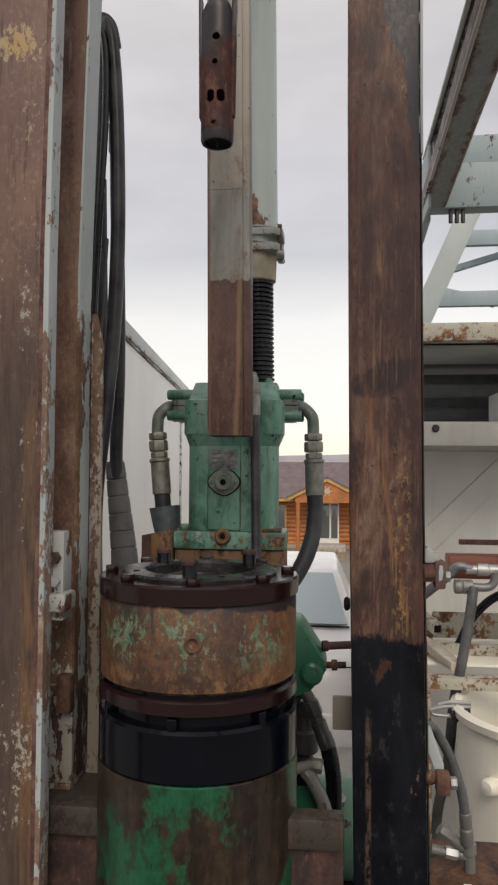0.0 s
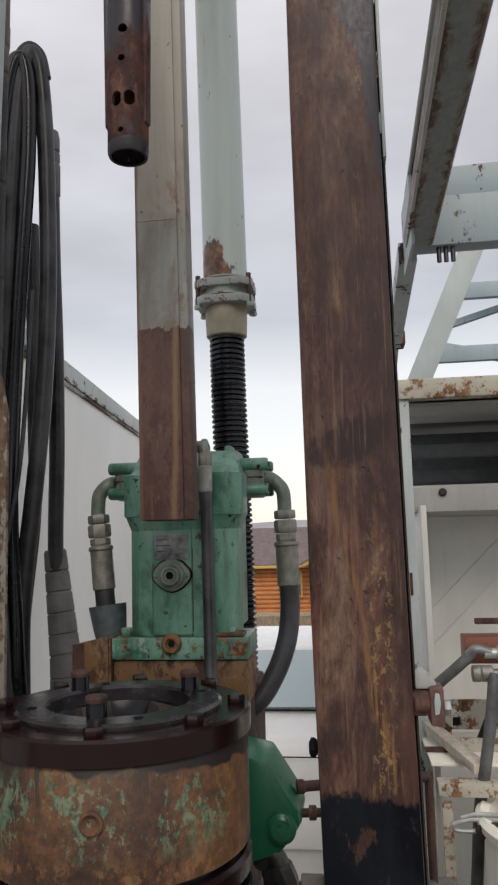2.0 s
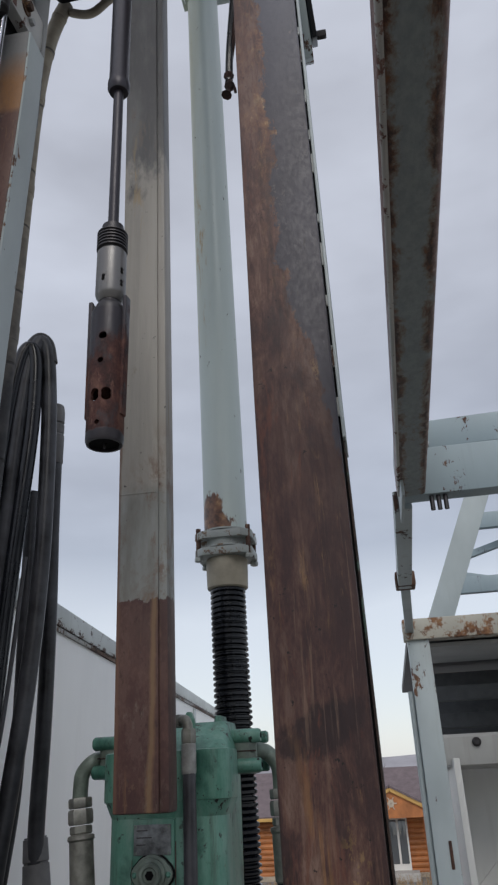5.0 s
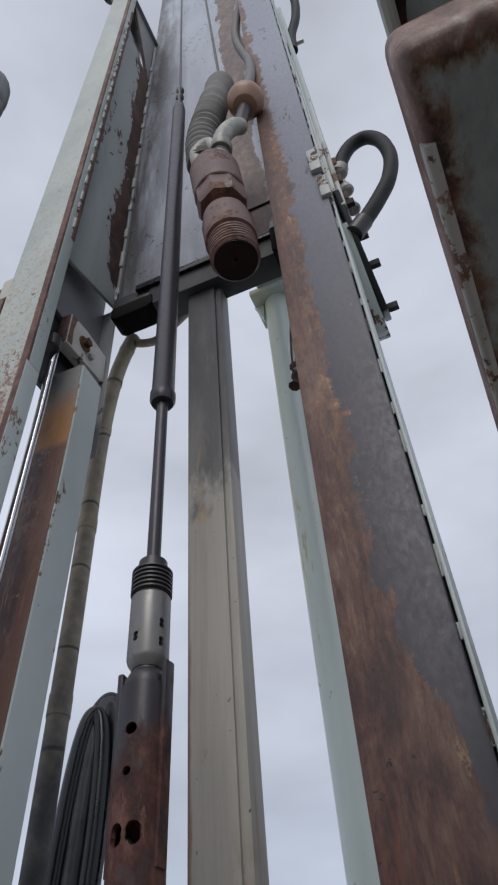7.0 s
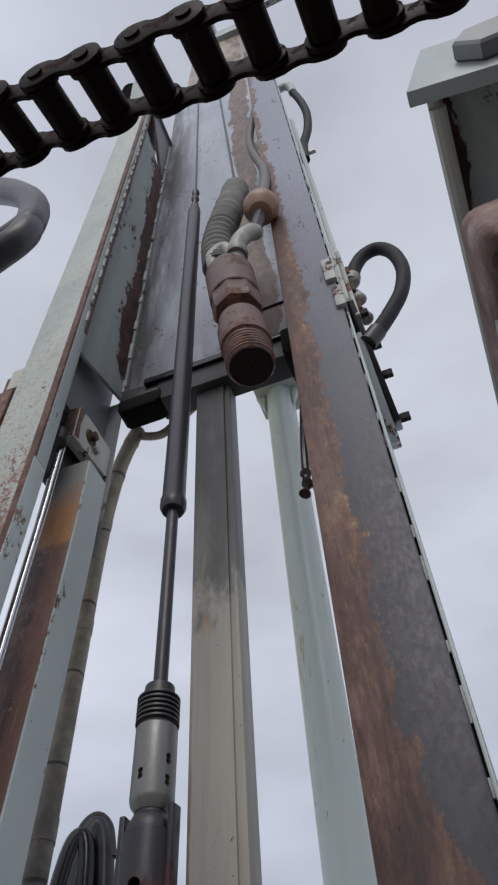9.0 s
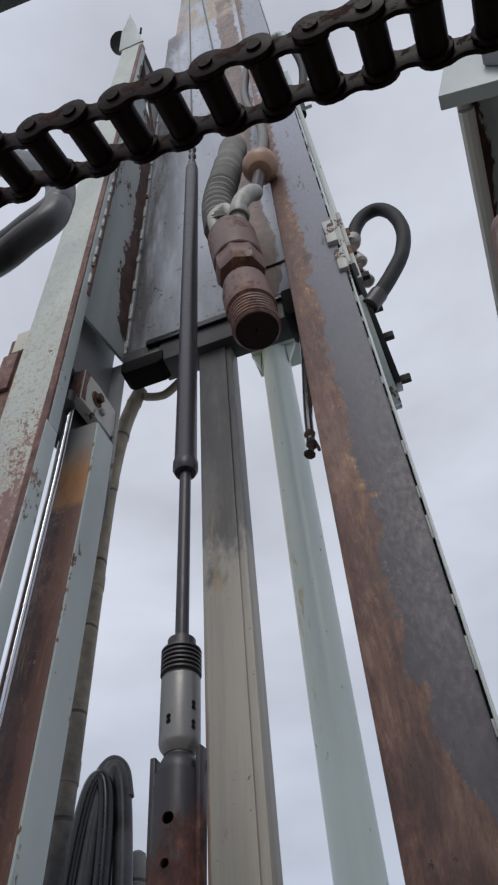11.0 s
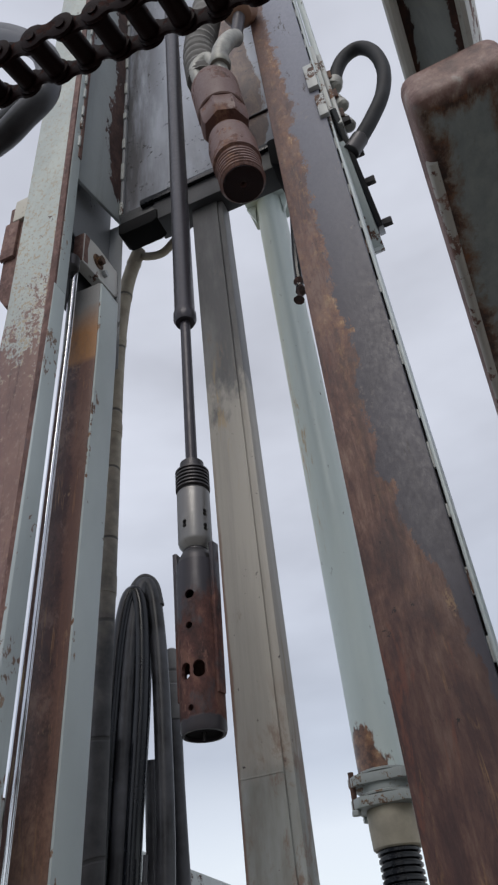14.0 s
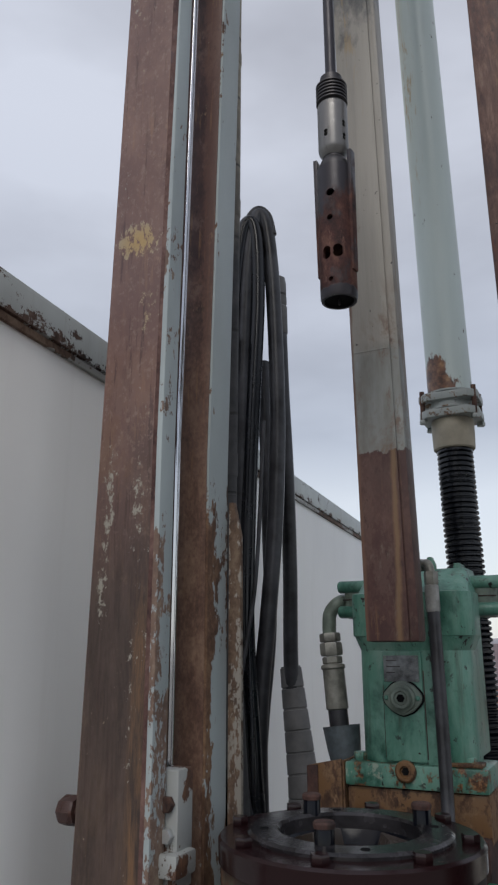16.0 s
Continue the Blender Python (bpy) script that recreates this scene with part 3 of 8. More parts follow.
def chuck_material():
    """Rusty turned steel: green paint left as specks in the upper half, dark oil runs from the cap."""
    k = Net("chuck_rust")
    z = k.sep.outputs["Z"]
    big = k.noise(7, 9, 0.7, (1, 1, 0.7), (3, 1, 4), 0.4)
    grit = k.noise(70, 8, 0.74, (1, 1, 0.9), (1, 0, 0))
    tone = k.maths("ADD", k.maths("MULTIPLY", big, 0.6), k.maths("MULTIPLY", grit, 0.4))
    col = k.ramp(tone, [(0.38, (0.020, 0.010, 0.007)), (0.48, (0.062, 0.027, 0.014)), (0.56, (0.125, 0.057, 0.024)), (0.66, (0.24, 0.125, 0.055))])
    low = k.maths("MULTIPLY", k.span(z, 2.235, 2.20), k.span(k.noise(36, 9, 0.75, (1, 1, 0.7), (5, 2, 1)), 0.50, 0.58))
    col = k.mix(k.maths("MULTIPLY", low, 0.65), col, (0.24, 0.125, 0.055))
    pale = k.noise(85, 9, 0.76, (1, 1, 0.65), (7, 3, 0))
    band = k.maths("MULTIPLY", k.span(z, 2.205, 2.25), k.span(z, 2.335, 2.305))
    where = k.noise(11, 5, 0.6, (1, 1, 0.8), (2, 6, 3))
    v = k.maths("ADD", k.maths("MULTIPLY", pale, 0.55), k.maths("MULTIPLY", where, 0.45))
    specks = k.maths("MULTIPLY", k.span(v, 0.525, 0.55), band)
    green = k.mix(k.span(grit, 0.42, 0.58), (0.035, 0.125, 0.075), (0.17, 0.21, 0.14))
    col = k.mix(k.maths("MULTIPLY", specks, 0.85), col, green)
    runs = k.noise(22, 8, 0.74, (1, 1, 0.16), (4, 4, 1), 0.4)
    drip = k.maths("ADD", k.span(runs, 0.48, 0.68, -0.5, 0.5), k.span(z, 2.24, 2.338, -0.45, 0.40))
    col = k.mix(k.span(drip, -0.05, 0.12, 0, 0.85), col, (0.028, 0.015, 0.012))
    tar = k.maths("ADD", z, k.maths("MULTIPLY", k.maths("SUBTRACT", k.noise(11, 3, 0.5, (1, 1, 0.1), (6, 2, 2), 0.2), 0.5), 0.075))
    tar = k.maths("ADD", tar, k.span(k.sep.outputs["X"], -0.060, -0.030, 0.0, 0.022))
    col = k.mix(k.span(tar, 2.330, 2.334), col, (0.010, 0.004, 0.005))
    k.bump(k.maths("ADD", grit, k.maths("MULTIPLY", specks, 0.4)), 0.3, 0.0012)
    return k.done(col, k.span(tone, 0.35, 0.65, 0.42, 0.66))


M_chuck = chuck_material()
M_maroon = weathered("maroon_cap_steel", (0.017, 0.006, 0.007), 0.20, 7, seed=23, rough=0.20, spec=0.4, tones=((0.012, 0.007, 0.007), (0.034, 0.015, 0.014), (0.075, 0.036, 0.030)))
M_grey_steel = plain("greasy_top_steel", (0.030, 0.028, 0.031), 0.24, 0.2, 0.6, 26, spec=0.6)
M_black_steel = plain("oily_black_steel", (0.0025, 0.0032, 0.0065), 0.15, 0.0, 0.4, spec=0.22)
M_dark = plain("dark_steel", (0.055, 0.052, 0.055), 0.42, 0.6)
M_valve = weathered("dull_grey_valve_steel", (0.055, 0.055, 0.057), 0.3, 22, seed=38, rough=0.36, metal=0.2, tones=((0.012, 0.012, 0.012), (0.035, 0.033, 0.032), (0.14, 0.135, 0.13)))
M_fit_dull = weathered("dirty_galvanised_fitting", (0.20, 0.20, 0.19), 0.34, 26, seed=36, rough=0.42, tones=((0.02, 0.019, 0.018), (0.06, 0.056, 0.05), (0.12, 0.11, 0.10)))
M_green_pale = weathered("faded_green_paint", (0.12, 0.26, 0.19), 0.30, 9, seed=34, tones=((0.02, 0.02, 0.018), (0.05, 0.05, 0.04), (0.11, 0.09, 0.06)))
M_rod = weathered("grey_rod_steel", (0.036, 0.033, 0.041), 0.18, 9, seed=39, stretch=(1, 1, 0.6), rough=0.36, metal=0.3, dirt=0.3, spec=0.4, tones=((0.004, 0.004, 0.005), (0.010, 0.010, 0.012), (0.022, 0.02, 0.02)))
M_bright = weathered("bare_dull_steel", (0.20, 0.195, 0.19), 0.42, 24, seed=37, stretch=(1, 1, 0.3), metal=0.55, rough=0.36, chip=0.12, tones=((0.03, 0.028, 0.028), (0.085, 0.08, 0.078), (0.16, 0.15, 0.14)))
M_rubber = plain("black_rubber", (0.004, 0.005, 0.008), 0.26, 0, 0.45, 9, spec=0.4)
M_hose = plain("dusty_rubber_hose", (0.034, 0.035, 0.041), 0.38, 0, 0.9, 9, spec=0.38)
M_hose_matte = plain("matte_rubber_hose", (0.022, 0.023, 0.026), 0.62, 0, 0.7, 14, spec=0.22)
M_bump = plain("dull_black_rubber", (0.006, 0.006, 0.007), 0.8, 0, 0.4, 12, spec=0.12)
M_adapter = weathered("ochre_rust_adapter", (0.20, 0.105, 0.045), 0.62, 16, seed=64, stretch=(1, 1, 0.8), chip=0.05, tones=((0.018, 0.010, 0.008), (0.085, 0.042, 0.024), (0.26, 0.16, 0.085)))
M_hose_dusty = plain("dusty_grey_hose", (0.085, 0.088, 0.090), 0.5, 0, 0.5, 12, spec=0.4)
M_hose_grey = plain("grey_wrapped_hose", (0.135, 0.135, 0.14), 0.6, 0, 0.3, 16)


def wrap_material():
    k = Net("tan_wrapped_hose")
    a = k.noise(20, 6, 0.6)
    tan = k.mix(k.span(a, 0.35, 0.65), (0.24, 0.21, 0.165), (0.36, 0.32, 0.25))
    dark = k.mix(k.span(a, 0.35, 0.65), (0.035, 0.036, 0.04), (0.075, 0.075, 0.078))
    v = k.maths("ADD", k.sep.outputs["Z"], k.maths("MULTIPLY", a, 0.5))
    rings = k.maths("FRACT", k.maths("ADD", k.maths("MULTIPLY", k.sep.outputs["Z"], 4.5), k.maths("MULTIPLY", k.noise(1.5, 2, 0.5), 1.4)))
    ring = k.span(k.maths("ABSOLUTE", k.maths("SUBTRACT", rings, 0.5)), 0.475, 0.49)
    k.bump(k.maths("SUBTRACT", a, k.maths("MULTIPLY", ring, 2.0)), 0.5, 0.003)
    col = k.mix(k.span(v, 3.75, 4.5), dark, tan)
    return k.done(k.mix(k.maths("MULTIPLY", ring, 0.8), col, (0.03, 0.03, 0.03)), 0.7)


M_wrap = wrap_material()
M_fit = plain("painted_fitting", (0.21, 0.21, 0.19), 0.45, 0.2, 0.4, 40)
M_fit_pale = plain("pale_crimp", (0.27, 0.275, 0.27), 0.5, 0.1, 0.35, 40)
M_fit_green = plain("green_fitting", (0.16, 0.20, 0.17), 0.42, 0.1, 0.35, 30)
M_swivel = weathered("red_rusty_swivel", (0.125, 0.058, 0.046), 0.50, 13, seed=31, stretch=(1, 1, 1), tones=((0.04, 0.018, 0.015), (0.11, 0.05, 0.037), (0.24, 0.13, 0.085)))
M_tube = weathered("heat_blued_tube", (0.030, 0.026, 0.032), 0.44, 9, seed=33, stretch=(1, 1, 0.5), rough=0.38, chip=0.10, zones=(("Z", 3.45, 3.36, 0.22), ("Z", 3.245, 3.228, -0.5)), metal=0.25, tones=((0.022, 0.011, 0.011), (0.075, 0.030, 0.025), (0.16, 0.078, 0.056)))
M_ball = weathered("worn_orange_ball", (0.36, 0.21, 0.14), 0.25, 12, seed=35, stretch=(1, 1, 1))
M_cloth = plain("grey_coil_cover", (0.16, 0.155, 0.15), 0.8, 0, 0.3, 22)
M_white = weathered("white_box_panel", (0.86, 0.86, 0.84), 0.0, 3, seed=41, dirt=0.12, rough=0.5)
M_alu = weathered("chipped_top_rail", (0.54, 0.58, 0.57), 0.44, 24, seed=43, chip=0.02, stretch=(1, 0.45, 1), zones=(("Y", 2.6, 4.6, -0.10), ("Z", 3.275, 3.252, 0.10)), tones=((0.03, 0.02, 0.016), (0.085, 0.05, 0.038), (0.17, 0.12, 0.095)))
M_greywall = weathered("grey_panel", (0.66, 0.66, 0.64), 0.0, 3, seed=45, dirt=0.3)
M_lintel = weathered("dull_lintel_paint", (0.40, 0.405, 0.395), 0.06, 6, seed=46, dirt=0.5)
M_darkroof = plain("dark_shed_roof", (0.09, 0.095, 0.10), 0.6)
M_car = plain("white_car_paint", (0.88, 0.88, 0.88), 0.18, 0, 0.03, 3, 0.0)
M_old_fit = plain("old_pale_fitting", (0.30, 0.30, 0.28), 0.5, 0.1, 0.35, 40)
M_cream_rust = weathered("cream_paint_rust", (0.50, 0.48, 0.41), 0.54, 13, seed=57, stretch=(1, 1, 1), chip=0.06, tones=((0.06, 0.028, 0.018), (0.20, 0.095, 0.045), (0.34, 0.19, 0.09)))
M_cream = weathered("cream_plastic", (0.92, 0.89, 0.80), 0.02, 5, seed=47, dirt=0.15, rough=0.45)
M_wood = plain("weathered_board", (0.46, 0.41, 0.35), 0.75, 0, 0.35, 12)
M_redpaint = weathered("red_brown_paint", (0.26, 0.085, 0.055), 0.25, 8, seed=49)
M_galv = plain("galvanised_pipe", (0.42, 0.43, 0.43), 0.4, 0.5, 0.25)
M_chain = weathered(spec=0.06, name="rusty_chain", paint=(0.010, 0.0034, 0.0036), amount=0.46, scale=20, seed=51, stretch=(1, 1, 1), tones=((0.006, 0.0025, 0.0025), (0.022, 0.0075, 0.007), (0.075, 0.030, 0.020)))
M_asphalt = plain("gravel_yard", (0.20, 0.19, 0.172), 0.9, 0, 0.4, 6, 0.6)


def glass(name, colour, rough=0.05):
    k = Net(name)
    k.bsdf.inputs["Coat Weight"].default_value = 0.4
    return k.done(colour, rough, 0.0, 0.8)


# car glass: the pale blue base colour stands in for reflected sky
M_glass = glass("sky_painted_glass", (0.42, 0.52, 0.56))
M_pane = glass("house_glass", (0.10, 0.11, 0.12))

# ---- mesh helpers ----
BASE = {}


def thing(name, at, label, category, group="", kind=""):
    ob = new(name)
    ob.empty_display_size = 0.05
    ob.location = at
    BASE[ob] = Vector(at)
    return tagged(ob, label, category, group, kind)


def part(name, bm, material, parent, label="", smooth=True):
    root = parent
    while root.parent is not None:
        root = root.parent
    bmesh.ops.translate(bm, verts=bm.verts, vec=-BASE[root])
    return mesh_of(name, bm, material, parent, label, smooth)


def mesh_of(name, bm, material, parent=None, label="", smooth=True):
    bmesh.ops.recalc_face_normals(bm, faces=bm.faces)
    me = bpy.data.meshes.new(name)
    bm.to_mesh(me)
    bm.free()
    me.materials.append(material)
    if smooth:
        me.shade_smooth()
        me.set_sharp_from_angle(angle=radians(32))
    ob = new(name, me)
    ob.parent = parent
    if label:
        ob["label"] = label
    return ob


def solo(name, bm, material, at, label, category, group="", kind="", smooth=True):
    """A thing that is one mesh, with its origin at its base."""
    bmesh.ops.translate(bm, verts=bm.verts, vec=-Vector(at))
    ob = mesh_of(name, bm, material, None, "", smooth)
    ob.location = at
    return tagged(ob, label, category, group, kind)


def box(x0, x1, y0, y1, z0, z1, bev=0.004, bm=None, turn=None, segs=2):
    bm = bm or bmesh.new()
    got = bmesh.ops.create_cube(bm, size=1)
    vs = got["verts"]
    m = Matrix.Translation(((x0 + x1) / 2, (y0 + y1) / 2, (z0 + z1) / 2)) @ (turn or Matrix()) @ Matrix.Diagonal((x1 - x0, y1 - y0, z1 - z0, 1))
    bmesh.ops.transform(bm, matrix=m, verts=vs)
    if bev > 0:
        es = list({e for v in vs for e in v.link_edges})
        bmesh.ops.bevel(bm, geom=es, offset=bev, segments=segs, affect="EDGES", profile=0.6)
    return bm


def bar(a, b, w, h, bev=0.003, bm=None, up=(0, 0, 1)):
    """A rectangular bar from a to b, w wide and h high."""
    bm = bm or bmesh.new()
    a, b = Vector(a), Vector(b)
    d = (b - a).normalized()
    side = d.cross(Vector(up))
    side = side.normalized() if side.length > 1e-4 else Vector((1, 0, 0))
    top = side.cross(d).normalized()
    m = Matrix((side, d, top)).transposed().to_4x4()
    m.translation = (a + b) / 2
    vs = bmesh.ops.create_cube(bm, size=1)["verts"]
    bmesh.ops.transform(bm, matrix=m @ Matrix.Diagonal((w, (b - a).length, h, 1)), verts=vs)
    if bev > 0:
        bmesh.ops.bevel(bm, geom=list({e for v in vs for e in v.link_edges}), offset=bev, segments=2, affect="EDGES", profile=0.6)
    return bm


def axis_matrix(a, b):
    a, b = Vector(a), Vector(b)
    m = (b - a).to_track_quat("Z", "Y").to_matrix().to_4x4()
    m.translation = a
    return m


def lathe(profile, a=(0, 0, 0), b=(0, 0, 1), seg=32, bm=None, closed=True):
    """Turns (radius, height) pairs about the line from a towards b; heights in metres from a."""
    bm = bm or bmesh.new()
    m = axis_matrix(a, b)
    rings = []
    for r, h in profile:
        rings.append([bm.verts.new(m @ Vector((r * math.cos(2 * math.pi * k / seg), r * math.sin(2 * math.pi * k / seg), h))) for k in range(seg)])
    for p, q in zip(rings, rings[1:]):
        for k in range(seg):
            bm.faces.new((p[k], p[(k + 1) % seg], q[(k + 1) % seg], q[k]))
    if closed:
        bm.faces.new(rings[0][::-1])
        bm.faces.new(rings[-1])
    return bm


def cyl(a, b, r, seg=20, bev=0.0, bm=None, r2=None):
    h = (Vector(b) - Vector(a)).length
    r2 = r if r2 is None else r2
    if bev > 0:
        prof = [(r - bev, 0), (r, bev), (r2, h - bev), (r2 - bev, h)]
    else:
        prof = [(r, 0), (r2, h)]
    return lathe(prof, a, b, seg, bm)


def spline(points, per=8):
    pts = [Vector(p) for p in points]
    ext = [2 * pts[0] - pts[1]] + pts + [2 * pts[-1] - pts[-2]]
    out = []
    for i in range(1, len(ext) - 2):
        p0, p1, p2, p3 = ext[i - 1:i + 3]
        for s in range(per):
            t = s / per
            out.append(0.5 * (2 * p1 + (p2 - p0) * t + (2 * p0 - 5 * p1 + 4 * p2 - p3) * t * t + (3 * p1 - p0 - 3 * p2 + p3) * t ** 3))
    out.append(pts[-1])
    return out


def tube(points, r, seg=14, per=8, bm=None, radii=None, raw=False):
    """A round hose through the points. radii: a function of the length run, for rings and ribs."""
    bm = bm or bmesh.new()
    pts = [Vector(p) for p in points] if raw else spline(points, per)
    rings, run, frame_up = [], 0.0, None
    for i, p in enumerate(pts):
        d = (pts[min(i + 1, len(pts) - 1)] - pts[max(i - 1, 0)]).normalized()
        if frame_up is None:
            frame_up = d.orthogonal().normalized()
        else:
            frame_up = (frame_up - d * frame_up.dot(d)).normalized()
        side = d.cross(frame_up)
        if i:
            run += (p - pts[i - 1]).length
        rr = radii(run) if radii else r
        rings.append([bm.verts.new(p + rr * (math.cos(2 * math.pi * k / seg) * frame_up + math.sin(2 * math.pi * k / seg) * side)) for k in range(seg)])
    for p, q in zip(rings, rings[1:]):
        for k in range(seg):
            bm.faces.new((p[k], p[(k + 1) % seg], q[(k + 1) % seg], q[k]))
    bm.faces.new(rings[0][::-1])
    bm.faces.new(rings[-1])
    return bm


def hexnut(a, b, r, bm=None, bev=0.08):
    h = (Vector(b) - Vector(a)).length
    return lathe([(r * (1 - bev), 0), (r, h * 0.15), (r, h * 0.85), (r * (1 - bev), h)], a, b, 6, bm)


def prism(outline, y0, y1, bm=None, bev=0.0, plane="xz"):
    """A plate cut to an outline, from y0 to y1 along the axis left over."""
    bm = bm or bmesh.new()
    order = {"xz": lambda u, v, w: (u, w, v), "yz": lambda u, v, w: (w, u, v), "xy": lambda u, v, w: (u, v, w)}[plane]
    a = [bm.verts.new(order(u, v, y0)) for u, v in outline]
    b = [bm.verts.new(order(u, v, y1)) for u, v in outline]
    n = len(outline)
    fs = [bm.faces.new(a), bm.faces.new(b[::-1])]
    for k in range(n):
        fs.append(bm.faces.new((a[k], b[k], b[(k + 1) % n], a[(k + 1) % n])))
    bmesh.ops.recalc_face_normals(bm, faces=fs)
    if bev > 0:
        bmesh.ops.bevel(bm, geom=list({e for f in fs for e in f.edges}), offset=bev, segments=2, affect="EDGES", profile=0.6)
    return bm


def foot_lean(bm, shift, past=-9.0, z0=3.0, z1=4.25):
    """The mast's left side stands a little further out towards its foot."""
    for h in (z0, z1):
        bmesh.ops.bisect_plane(bm, geom=bm.verts[:] + bm.edges[:] + bm.faces[:], plane_co=(0, 0, h), plane_no=(0, 0, 1))
    for v in bm.verts:
        if v.co.x > past:
            v.co.x -= shift * min(1.0, max(0.0, (z1 - v.co.z) / (z1 - z0)))
    return bm


def inner_lean(bm):
    """The right rail's foot stands a little further out."""
    return foot_lean(foot_lean(bm, -0.005, z0=2.5, z1=3.3), -0.010, z0=1.8, z1=2.5)


def outer_lean(bm):
    """The outer edge of the left rail runs outwards towards the foot."""
    for v in bm.verts:
        if v.co.x < -0.54:
            v.co.x -= 0.0165 * max(0.0, 4.25 - v.co.z)
    return bm


def drill_holes(ob, cutter):
    """Cuts real holes through a mesh object: cutter is a bmesh in the same space."""
    bmesh.ops.recalc_face_normals(cutter, faces=cutter.faces)
    me = bpy.data.meshes.new("cut")
    cutter.to_mesh(me)
    cutter.free()
    tool = new("cut", me)
    mod = ob.modifiers.new("cut", "BOOLEAN")
    mod.operation, mod.solver, mod.object, mod.use_self = "DIFFERENCE", "EXACT", tool, True
    tool.matrix_world = ob.matrix_world
    bpy.context.view_layer.update()
    tool.matrix_world = ob.matrix_world
    bpy.context.view_layer.update()
    fresh = bpy.data.meshes.new_from_object(ob.evaluated_get(bpy.context.evaluated_depsgraph_get()))
    ob.modifiers.clear()
    ob.data = fresh
    fresh.set_sharp_from_angle(angle=radians(32))
    bpy.data.objects.remove(tool)

# ---- ground and far setting ----
def terrain():
    bm = bmesh.new()
    xs = [-600, -250, -100, -50, -25, -12, -6, -3, 0, 3, 6, 12, 25, 50, 100, 250, 600]
    ys = [-600, -200, -60, -20, -8, -3, 0, 3, 6, 9, 12, 16, 20, 26, 32, 38, 46, 60, 90, 140, 220, 400, 900]

    def height(x, y):
        drop = -1.9 * min(1.0, max(0.0, (y - 13) / 24)) if y > 0 else 0.0
        return drop + 0.05 * noise.noise(Vector((x * 0.3, y * 0.3, 0)))
    grid = [[bm.verts.new((x, y, height(x, y))) for x in xs] for y in ys]
    for r0, r1 in zip(grid, grid[1:]):
        for k in range(len(xs) - 1):
            bm.faces.new((r0[k], r0[k + 1], r1[k + 1], r1[k]))
    return bm


tagged(mesh_of("ground", terrain(), M_asphalt), "bare gravel yard sloping gently away from the rig", "ground", kind="structure")


def ridge(seed, y, base, high, x0, x1):
    bm = bmesh.new()
    n = 60
    top, bot = [], []
    for k in range(n + 1):
        x = x0 + (x1 - x0) * k / n
        h = high * (0.65 + 0.5 * noise.noise(Vector((x * 0.006, seed, 0))) + 0.12 * noise.noise(Vector((x * 0.03, seed, 4))))
        top.append(bm.verts.new((x, y + 60, base + h)))
        bot.append(bm.verts.new((x, y, base)))
    for k in range(n):
        bm.faces.new((bot[k], bot[k + 1], top[k + 1], top[k]))
    return bm


M_hill = plain("hazy_scrub_hill", (0.34, 0.33, 0.35), 0.95, 0, 0.2, 0.05, 0.0)
tagged(mesh_of("backdrop", ridge(3.0, 420, -4, 24, -700, 700), M_hill), "hazy grey scrub hillside in the far distance", "hill", kind="structure")

# rig deck, below the view
deck = tagged(mesh_of("floor", box(-1.05, 1.0, -0.6, 3.0, 0.86, 0.92, 0.004), M_rust_dark), "rusty steel plate deck of the drill rig", "deck", kind="structure")
for dx, dy in ((-0.95, -0.5), (0.9, -0.5), (-0.95, 2.9), (0.9, 2.9)):
    tagged(mesh_of("trim", box(dx - 0.06, dx + 0.06, dy - 0.06, dy + 0.06, 0.0, 0.86, 0.005), M_rust_dark), "rusty steel leg under the rig deck", "leg", kind="structure")

# ---- the mast ----
M_web = weathered("web_paint", (0.36, 0.40, 0.41), 0.42, 6, seed=81, stretch=(1, 1, 0.30), zones=(("Y", 1.645, 1.685, 0.20), ("Z", 5.10, 4.98, -0.35), ("Y", 1.515, 1.495, 0.22)), tones=((0.03, 0.014, 0.013), (0.075, 0.034, 0.029), (0.13, 0.07, 0.055)))
M_cross = weathered("scuffed_dark_beam", (0.042, 0.043, 0.048), 0.27, 7, seed=83, stretch=(0.3, 1, 1), tones=((0.015, 0.015, 0.015), (0.10, 0.10, 0.105), (0.27, 0.27, 0.28)))
M_galv_bolt = plain("dull_galvanised_nut", (0.26, 0.27, 0.27), 0.45, 0.4, 0.3)
mast = thing("drill_mast", (-0.19, 1.6, 0.92), "tall drill mast with rusty guide rails and pale back plate", "drill mast")
L0, L1, R0, R1 = -0.600, -0.470, 0.0895, 0.2265
LEAN, LEAN_REAR = 0.017, 0.028
part("guide_rail", outer_lean(foot_lean(box(L0, L1, 1.440, 1.484, 0.92, 7.80, 0.005), LEAN, -0.54)), M_rail_l, mast, "rusty left guide rail with chipped yellow and pale paint")
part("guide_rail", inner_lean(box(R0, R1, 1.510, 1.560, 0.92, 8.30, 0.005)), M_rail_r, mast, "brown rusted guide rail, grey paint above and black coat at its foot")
RE = -0.456
M_stiff_low = weathered("dark_green_stiffener", (0.020, 0.055, 0.038), 0.72, 9, seed=65, stretch=(1, 1, 0.3), tones=((0.012, 0.008, 0.007), (0.035, 0.022, 0.017), (0.09, 0.06, 0.045)))
M_bead = weathered("pale_weld_paint", (0.40, 0.42, 0.41), 0.42, 30, seed=64)
M_corner = weathered("maroon_corner_rust", (0.080, 0.038, 0.034), 0.85, 8, seed=18, stretch=(1, 1, 0.25), tones=((0.045, 0.020, 0.018), (0.11, 0.055, 0.047), (0.20, 0.12, 0.10)))
